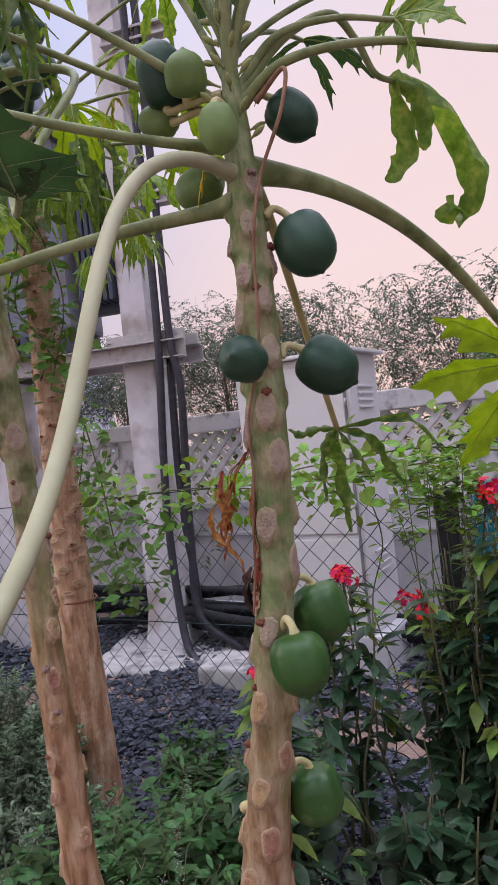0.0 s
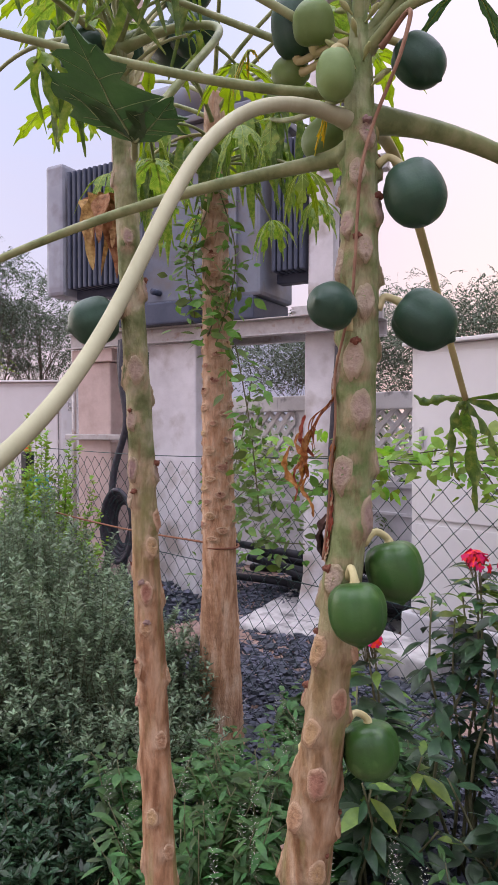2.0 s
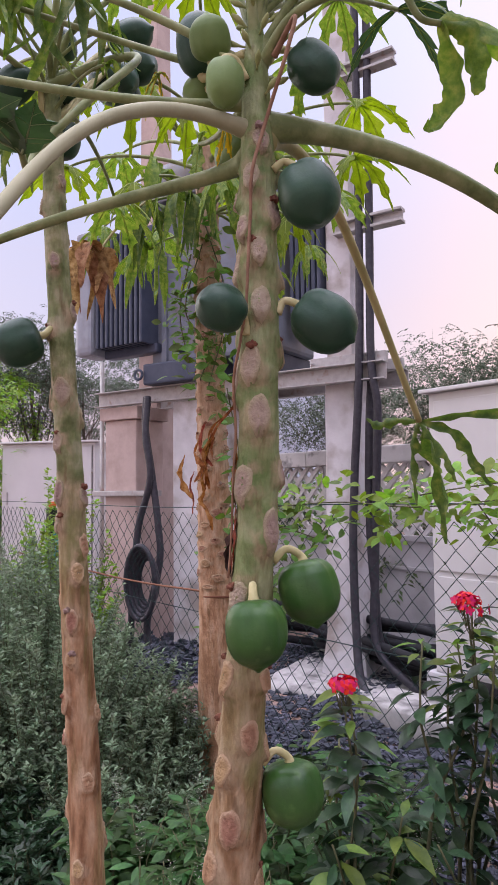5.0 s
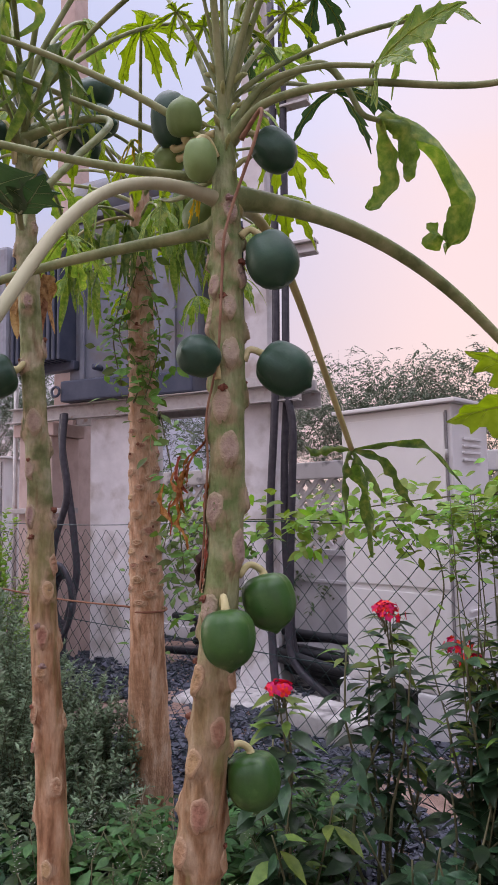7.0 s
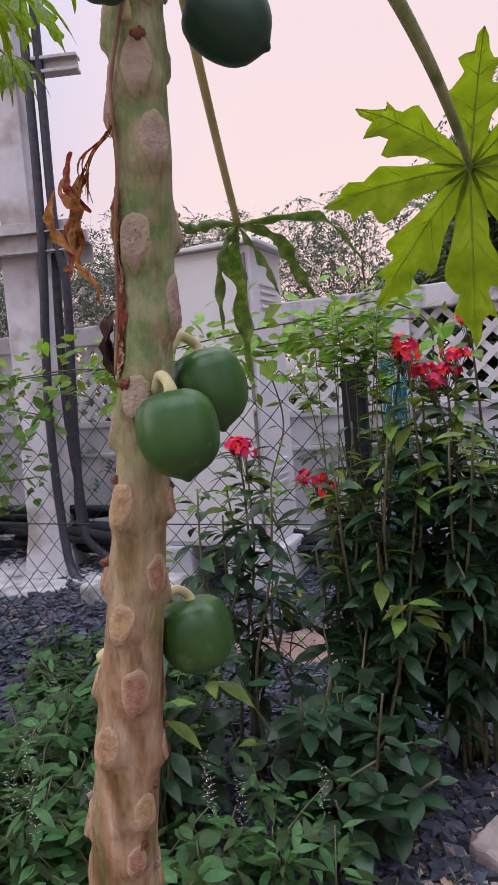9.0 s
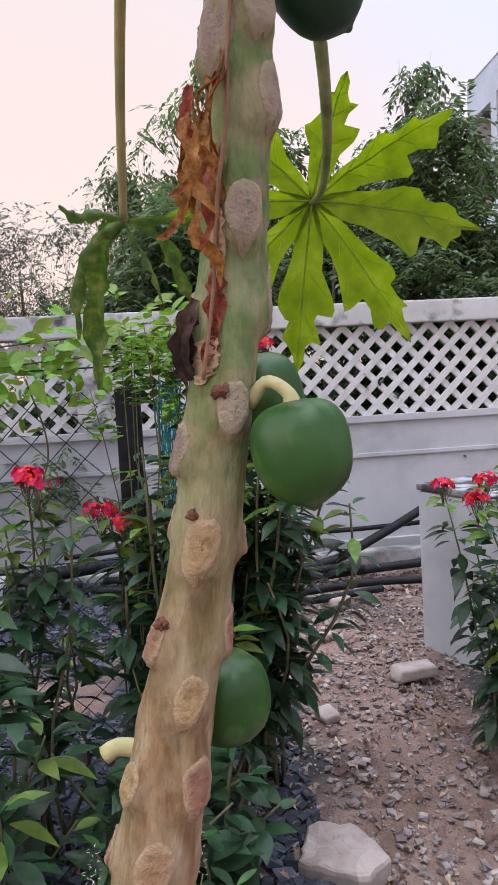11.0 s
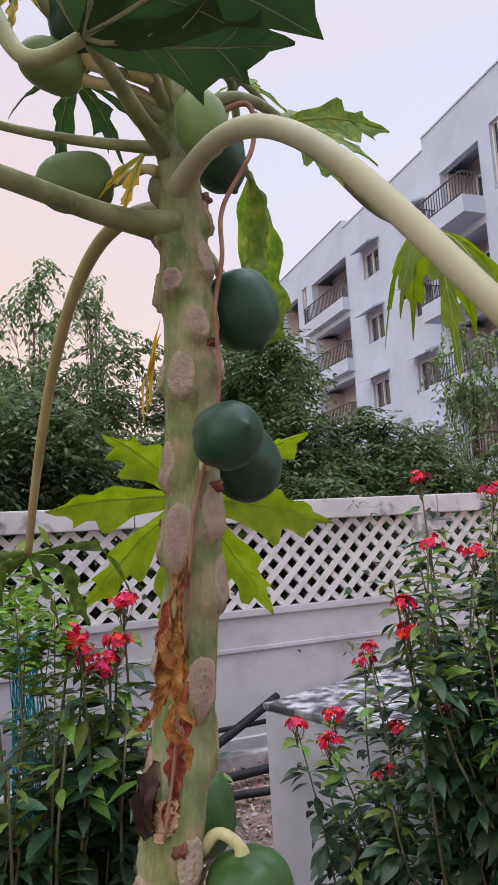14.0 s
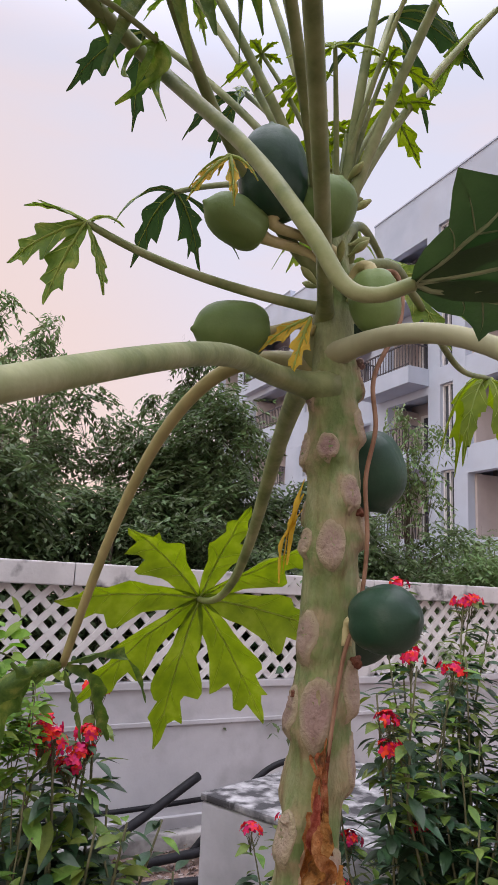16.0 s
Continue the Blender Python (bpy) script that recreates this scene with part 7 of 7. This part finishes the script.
# basil and weeds low down
for i, (hx, hy, hh, n) in enumerate(((-0.95, 1.95, 0.60, 26), (-0.7, 1.75, 0.60, 22), (-0.35, 1.75, 0.50, 20), (-1.25, 2.2, 0.42, 24), (-0.85, 2.3, 0.50, 22), (-0.55, 1.55, 0.5, 18), (-1.3, 1.75, 0.52, 22), (-0.2, 2.05, 0.42, 18), (-1.6, 2.35, 0.30, 18), (-0.95, 1.55, 0.45, 18), (-1.35, 2.72, 0.48, 24), (-1.1, 2.47, 0.48, 22), (-0.9, 2.85, 0.52, 24), (-0.78, 2.55, 0.48, 20))):
    tp = tips(hx, hy, 0.24, 0.22, hh * 0.6, hh, n, 30 + i)
    ob = foliage("basil_plant", "bushy green basil with pale flower spikes", "plant", (hx, hy, 0), tp, LANCE if i % 2 else OVATE, ("herb", "herb"), 0.085, 60, 0.004, 40 + i, "basil plants", 0.15)
    for t in tp[:3]:
        sp, sa, su, ss = [], [], [], []
        for k in range(34):
            a = k * 2.4
            sp.append((t[0] + 0.006 * math.cos(a), t[1] + 0.006 * math.sin(a), t[2] + 0.004 * k))
            sa.append((math.cos(a), math.sin(a), 0.4))
            su.append((0, 0, 1))
            ss.append(0.009)
        part("flower_spike", scatter(LEAFLET, sp, sa, su, ss), M["herb_flower"], ob, "pale dry flower spike")


def fine_bush(name, label, cx, cy, rx, ry, h, n, mat, leaf, seed, template=NEEDLE, per=110, low=0.2):
    """A bush of many fine upright twigs set with small narrow leaves."""
    r = np.random.default_rng(seed)
    ob = thing(name, (cx, cy, 0), label, "bush")
    st, pos, al, up, sz = [], [], [], [], []
    for i in range(n):
        a, q = r.uniform(0, 2 * np.pi), math.sqrt(r.random())
        top = np.array([cx + rx * q * math.cos(a) * 1.15, cy + ry * q * math.sin(a) * 1.15, h * (1 - 0.45 * q * q) * r.uniform(0.55, 1.05)])
        b = np.array([cx + rx * q * math.cos(a) * 0.45, cy + ry * q * math.sin(a) * 0.45, 0])
        p = smooth_path([b, (b + top) / 2 + r.normal(0, 0.04, 3), top + (r.normal(0, 0.03), r.normal(0, 0.03), 0)], 14)
        st.append(tube(p[::2], [0.004, 0.0015], 3, cap=False))
        m = int(per * np.linalg.norm(top - b))
        s = low + (1 - low) * r.random(m) ** 0.85
        k = np.minimum(12, (s * 13).astype(int))
        q_ = p[k] + (p[k + 1] - p[k]) * r.random((m, 1))
        aa = r.uniform(0, 2 * np.pi, m)
        pos.append(q_)
        al.append(np.stack([np.cos(aa), np.sin(aa), r.uniform(0.1, 1.1, m)], 1))
        up.append(np.tile((0, 0, 1.0), (m, 1)) + r.normal(0, 0.3, (m, 3)))
        sz.append(leaf * r.uniform(0.6, 1.2, m))
    part("twig_growth", join(*st), M["stem"], ob)
    part("foliage", scatter(template, np.vstack(pos), np.vstack(al), np.vstack(up), np.concatenate(sz)), M[mat], ob)
    return ob


GB = "feathery grey-green bush of fine twigs with small leaves"
SLIP = (np.array([(0, 0, 0), (0.17, 0.5, 0.05), (0, 1, -0.08), (-0.17, 0.5, 0.05)]), [(0, 1, 2, 3)])
for i, (bx_, by_, rx, ry, h, n, lo) in enumerate(((-1.85, 2.05, 0.45, 0.35, 0.62, 170, 0.2), (-2.45, 2.1, 0.6, 0.5, 1.12, 260, 0.42), (-3.2, 2.2, 0.7, 0.55, 1.3, 260, 0.4), (-2.15, 2.42, 0.38, 0.28, 0.78, 170, 0.3), (-4.1, 2.3, 0.7, 0.5, 1.35, 200, 0.3), (-2.55, 1.55, 0.6, 0.42, 0.86, 220, 0.5), (-3.3, 1.5, 0.6, 0.45, 1.0, 200, 0.45))):
    fine_bush("grey_bush", GB, bx_, by_, rx, ry, h, n, "grey_bush", 0.036, 60 + i, template=SLIP, per=150, low=lo)
# dark leaves added to stand in for the shaded ground of this hollow
for i, (bx_, by_, rx, ry, h, n) in enumerate(((-2.15, 1.35, 0.5, 0.35, 0.42, 120), (-1.65, 1.2, 0.4, 0.35, 0.36, 110), (-1.55, 1.55, 0.32, 0.25, 0.42, 90), (-2.0, 1.7, 0.4, 0.3, 0.5, 100), (-2.9, 1.05, 0.6, 0.4, 0.5, 120))):
    fine_bush("low_bush", "low dark green undergrowth added to darken the hollow beneath the grey bushes", bx_, by_, rx, ry, h, n, "shrub", 0.05, 75 + i, template=SLIP, per=160, low=0.05)
fine_bush("yellow_bush", "loose yellow-green bush with small leaves by the fence", -4.4, 2.85, 0.7, 0.35, 1.75, 120, "vine", 0.05, 71, template=OVATE, per=70)
fine_bush("weed", "small grey-green weeds at the path's edge", 0.3, 2.15, 0.25, 0.15, 0.16, 40, "grey_bush", 0.03, 72)


def vine(name, label, paths, leaf, per, mat, seed, spread=0.03, template=HEART):
    r = np.random.default_rng(seed)
    ob = thing(name, paths[0][0], label, "vine")
    st, pos, al, up, sz = [], [], [], [], []
    for pp in paths:
        p = smooth_path(pp, 12 * len(pp))
        st.append(tube(p, 0.0035, 5))
        m = int(per * np.linalg.norm(np.diff(p, axis=0), axis=1).sum())
        k = r.integers(0, len(p) - 1, m)
        pos.append(p[k] + r.normal(0, spread, (m, 3)))
        d = rand_dirs(m, -0.8, 0.5)
        d[:, 1] -= 0.3
        al.append(d)
        up.append(np.tile((0.1, -0.6, 0.8), (m, 1)) + r.normal(0, 0.4, (m, 3)))
        sz.append(leaf * r.uniform(0.5, 1.2, m))
    for s_ in st:
        part("stem", s_, M["stem"], ob)
    part("foliage", scatter(template, np.vstack(pos), np.vstack(al), np.vstack(up), np.concatenate(sz)), M[mat], ob)
    return ob


vine("creeper", "yellow-green creeper running along the fence top", [[(-2.4, FY - 0.03, 1.50), (-1.6, FY - 0.04, 1.55), (-1.1, FY - 0.03, 1.53), (-0.6, FY - 0.03, 1.57), (-0.15, FY - 0.03, 1.60)],
                                                                   [(-1.3, FY - 0.02, 1.55), (-0.8, FY - 0.05, 1.62), (-0.3, FY - 0.02, 1.66), (0.05, FY, 1.62)],
                                                                   [(-0.75, FY - 0.05, 1.56), (-0.62, FY - 0.06, 1.4)], [(-0.35, FY - 0.03, 1.62), (-0.1, FY - 0.03, 1.7), (0.1, FY, 1.6), (0.1, FY, 1.35)]], 0.085, 115, "vine", 81, 0.07, OVATE)
vine("creeper", "thin creeper winding up the fence mesh", [[(-0.55, FY - 0.03, 0.25), (-0.50, FY - 0.03, 0.6), (-0.58, FY - 0.03, 0.95), (-0.50, FY - 0.03, 1.25), (-0.56, FY - 0.03, 1.52)]], 0.05, 16, "vine", 82, 0.02, LANCE)
vine("creeper", "bushy creeper on the fence behind the trunks", [[(-2.6, FY - 0.06, 0.75), (-2.5, FY - 0.08, 1.15), (-2.35, FY - 0.06, 1.6), (-2.2, FY - 0.1, 2.0)], [(-2.5, FY - 0.05, 1.2), (-2.1, FY - 0.08, 1.4), (-1.7, FY - 0.06, 1.35)],
                                                               [(-2.2, FY - 0.05, 1.0), (-1.9, FY - 0.05, 1.2), (-1.6, FY - 0.05, 1.5)], [(-2.3, FY, 1.0), (-1.8, FY - 0.06, 1.05)]], 0.085, 100, "vine_deep", 83, 0.09, OVATE)
vine("creeper", "leafy creeper wrapped round the old papaya trunk", [[(-1.75, 2.45, 2.15), (-1.68, 2.45, 2.3), (-1.80, 2.40, 2.5), (-1.68, 2.42, 2.8)], [(-1.70, 2.46, 2.1), (-1.6, 2.5, 2.5), (-1.66, 2.42, 2.9)], [(-1.85, 2.45, 2.25), (-1.85, 2.4, 2.5), (-1.72, 2.38, 2.75)],
                                                                  [(-1.52, 2.58, 1.3), (-1.55, 2.55, 1.7), (-1.60, 2.5, 2.1)]], 0.07, 130, "vine_deep", 84, 0.055, OVATE)
vine("wall_creeper", "dark creeper leaves showing through the lattice", [[(1.2, 6.3, 1.2), (1.5, 6.3, 1.5), (1.9, 6.28, 1.3)], [(2.9, 6.3, 1.3), (3.2, 6.3, 1.6), (3.5, 6.3, 1.4)]], 0.11, 45, "shrub", 85, 0.08)


# ---- trees beyond the wall ----
def leafy_tree(name, label, base, height, crown, leafmat, clumps, sprays, leaflet, seed, low=0.42, flat=1.0, hang=0.3, pairs=7):
    """Trunk, limbs to each clump of the crown, twigs, and pinnate sprays of leaflets."""
    r = np.random.default_rng(seed)
    base = np.array(base, float)
    ob = thing(name, base, label, "tree")
    top = base + (*r.normal(0, 0.2, 2), height * 0.8)
    tp = smooth_path([base, base * 0.6 + top * 0.4 + (*r.normal(0, 0.12, 2), 0), top], 16)
    part("trunk", tube(tp, [0.018 * height + 0.02, 0.012 * height, 0.01], 8), M["wood"], ob)
    wood, pos, al, up, sz = [], [], [], [], []
    zc, zr = height * (low + 1) / 2, height * (1 - low) / 2
    for i in range(clumps):
        d = unit(r.normal(0, 1, 3)) * r.random() ** 0.4
        c = base + np.array([d[0] * crown, d[1] * crown, zc + d[2] * zr])
        s = min(15, max(4, int((c[2] - base[2]) / height * 15) - 3))
        lp = smooth_path([tp[s], tp[s] * 0.5 + c * 0.5 + r.normal(0, 0.08, 3), c], 8)
        wood.append(tube(lp, [0.0020 * height, 0.002], 4, cap=False))
        cr = crown * r.uniform(0.22, 0.42)
        for j in range(4):
            e = c + unit(r.normal(0, 1, 3)) * cr * flat
            wood.append(tube(np.array([lp[5], (lp[5] + e) / 2 + r.normal(0, 0.03, 3), e]), [0.0032, 0.001], 3, cap=False))
        for j in range(int(sprays / clumps)):
            o0 = c + unit(r.normal(0, 1, 3)) * cr * r.random() ** 0.45 * np.array([1, 1, 0.75 * flat])
            axis = unit(np.append(r.normal(0, 1, 2), r.normal(-hang, 0.45)))
            L = leaflet * r.uniform(3.0, 5.5)
            sv = unit(np.cross(axis, (0, 0, 1)))
            k = np.arange(pairs) / pairs
            o = o0 + axis * (L * k)[:, None] - np.array([0, 0, 1]) * (0.35 * L * k * k)[:, None]
            for sg in (-1, 1):
                pos.append(o)
                al.append(np.tile(sv * sg + axis * 0.75 - np.array([0, 0, 0.35]), (pairs, 1)) + r.normal(0, 0.18, (pairs, 3)))
                sz.append(leaflet * r.uniform(0.7, 1.25, pairs))
    part("twig_growth", join(*wood), M["wood"], ob)
    pos = np.vstack(pos)
    part("crown", scatter(DIAMOND, pos, np.vstack(al), np.tile((0.0, 0.0, 1.0), (len(pos), 1)) + r.normal(0, 0.3, (len(pos), 3)), np.concatenate(sz)), M[leafmat], ob)
    return ob


DIAMOND = (np.array([(0, 0, 0), (0.18, 0.42, 0.02), (0, 1, -0.06), (-0.18, 0.42, 0.02)]), [(0, 1, 2, 3)])
NL = "neem tree with feathery dark green foliage beyond the wall"
for i, (tx, ty, h, cr, lm, cl, sp, lo) in enumerate((
        (0.6, 8.4, 4.3, 1.2, "neem", 30, 1300, 0.2), (2.0, 8.8, 4.4, 1.2, "neem", 32, 1400, 0.2), (3.3, 8.4, 4.6, 1.05, "neem", 32, 1500, 0.2), (-0.9, 8.6, 2.5, 1.0, "neem", 22, 380, 0.15), (4.5, 8.3, 3.7, 1.05, "neem", 28, 1200, 0.2),
        (5.9, 8.0, 3.1, 1.1, "neem", 26, 1000, 0.15), (7.3, 7.9, 2.9, 1.1, "neem_light", 26, 800, 0.15), (1.5, 7.4, 3.2, 0.9, "neem", 26, 1000, 0.15), (2.9, 7.4, 3.0, 0.9, "neem", 26, 900, 0.15), (5.2, 7.3, 2.5, 0.9, "neem_light", 24, 800, 0.15),
        (0.2, 7.4, 3.2, 1.0, "neem", 26, 1000, 0.15), (9.2, 9.0, 3.4, 1.3, "neem_light", 24, 700, 0.2), (4.1, 7.3, 2.7, 0.9, "neem", 24, 850, 0.15), (6.8, 7.2, 2.5, 0.9, "neem_light", 22, 700, 0.15))):
    leafy_tree("neem_tree", NL, (tx, ty, 0), h, cr, lm, cl, sp, 0.105, 200 + i, low=lo)
for i, (tx, ty, h, cr, sp) in enumerate(((0.5, 9.6, 5.7, 0.6, 240), (1.45, 9.9, 6.0, 0.4, 110), (3.3, 9.6, 5.75, 0.6, 300), (6.7, 8.7, 5.2, 0.5, 130), (-0.4, 9.8, 4.9, 0.8, 220))):
    leafy_tree("slender_tree", "tall slender tree with drooping grey-green leaves beyond the wall", (tx, ty, 0), h, cr, "neem_light" if i in (0, 1, 3) else "neem", 20, sp, 0.11, 230 + i, low=0.5, hang=1.2)
AL = "sparse twiggy acacia with fine leaves beyond the wall"
for i, (tx, ty, h, cr) in enumerate(((-2.2, 11.5, 4.1, 2.0), (-4.4, 12.0, 4.3, 2.2), (0.3, 12.0, 4.8, 2.0), (-6.9, 12.0, 4.5, 2.2), (-9.2, 11.5, 4.6, 2.0), (-11.5, 9.0, 4.8, 2.0), (-13.5, 6.0, 5.4, 2.0), (-15.0, 8.0, 5.4, 2.2))):
    leafy_tree("acacia_tree", AL, (tx, ty, 0), h, cr, "acacia", 50, 1900 if i > 2 else 900, 0.075, 240 + i, low=0.5, flat=0.6, pairs=6)
for i, (tx, ty, h, cr) in enumerate(((-10.6, 4.0, 3.6, 1.2), (-13.0, 4.6, 5.0, 1.5))):
    leafy_tree("young_tree", "airy yellow-green young tree beyond the fence", (tx, ty, 0), h, cr, "vine", 30, 900, 0.10, 262 + i, low=0.25)
for i, (tx, ty) in enumerate(((-1.0, 7.2), (-2.4, 7.3), (-3.8, 7.3), (-5.4, 7.2), (-7.2, 7.2))):
    leafy_tree("garden_bush", "dark leafy bush standing behind the wall", (tx, ty, 0), 2.0, 1.0, "neem", 22, 600, 0.09, 270 + i, low=0.1)
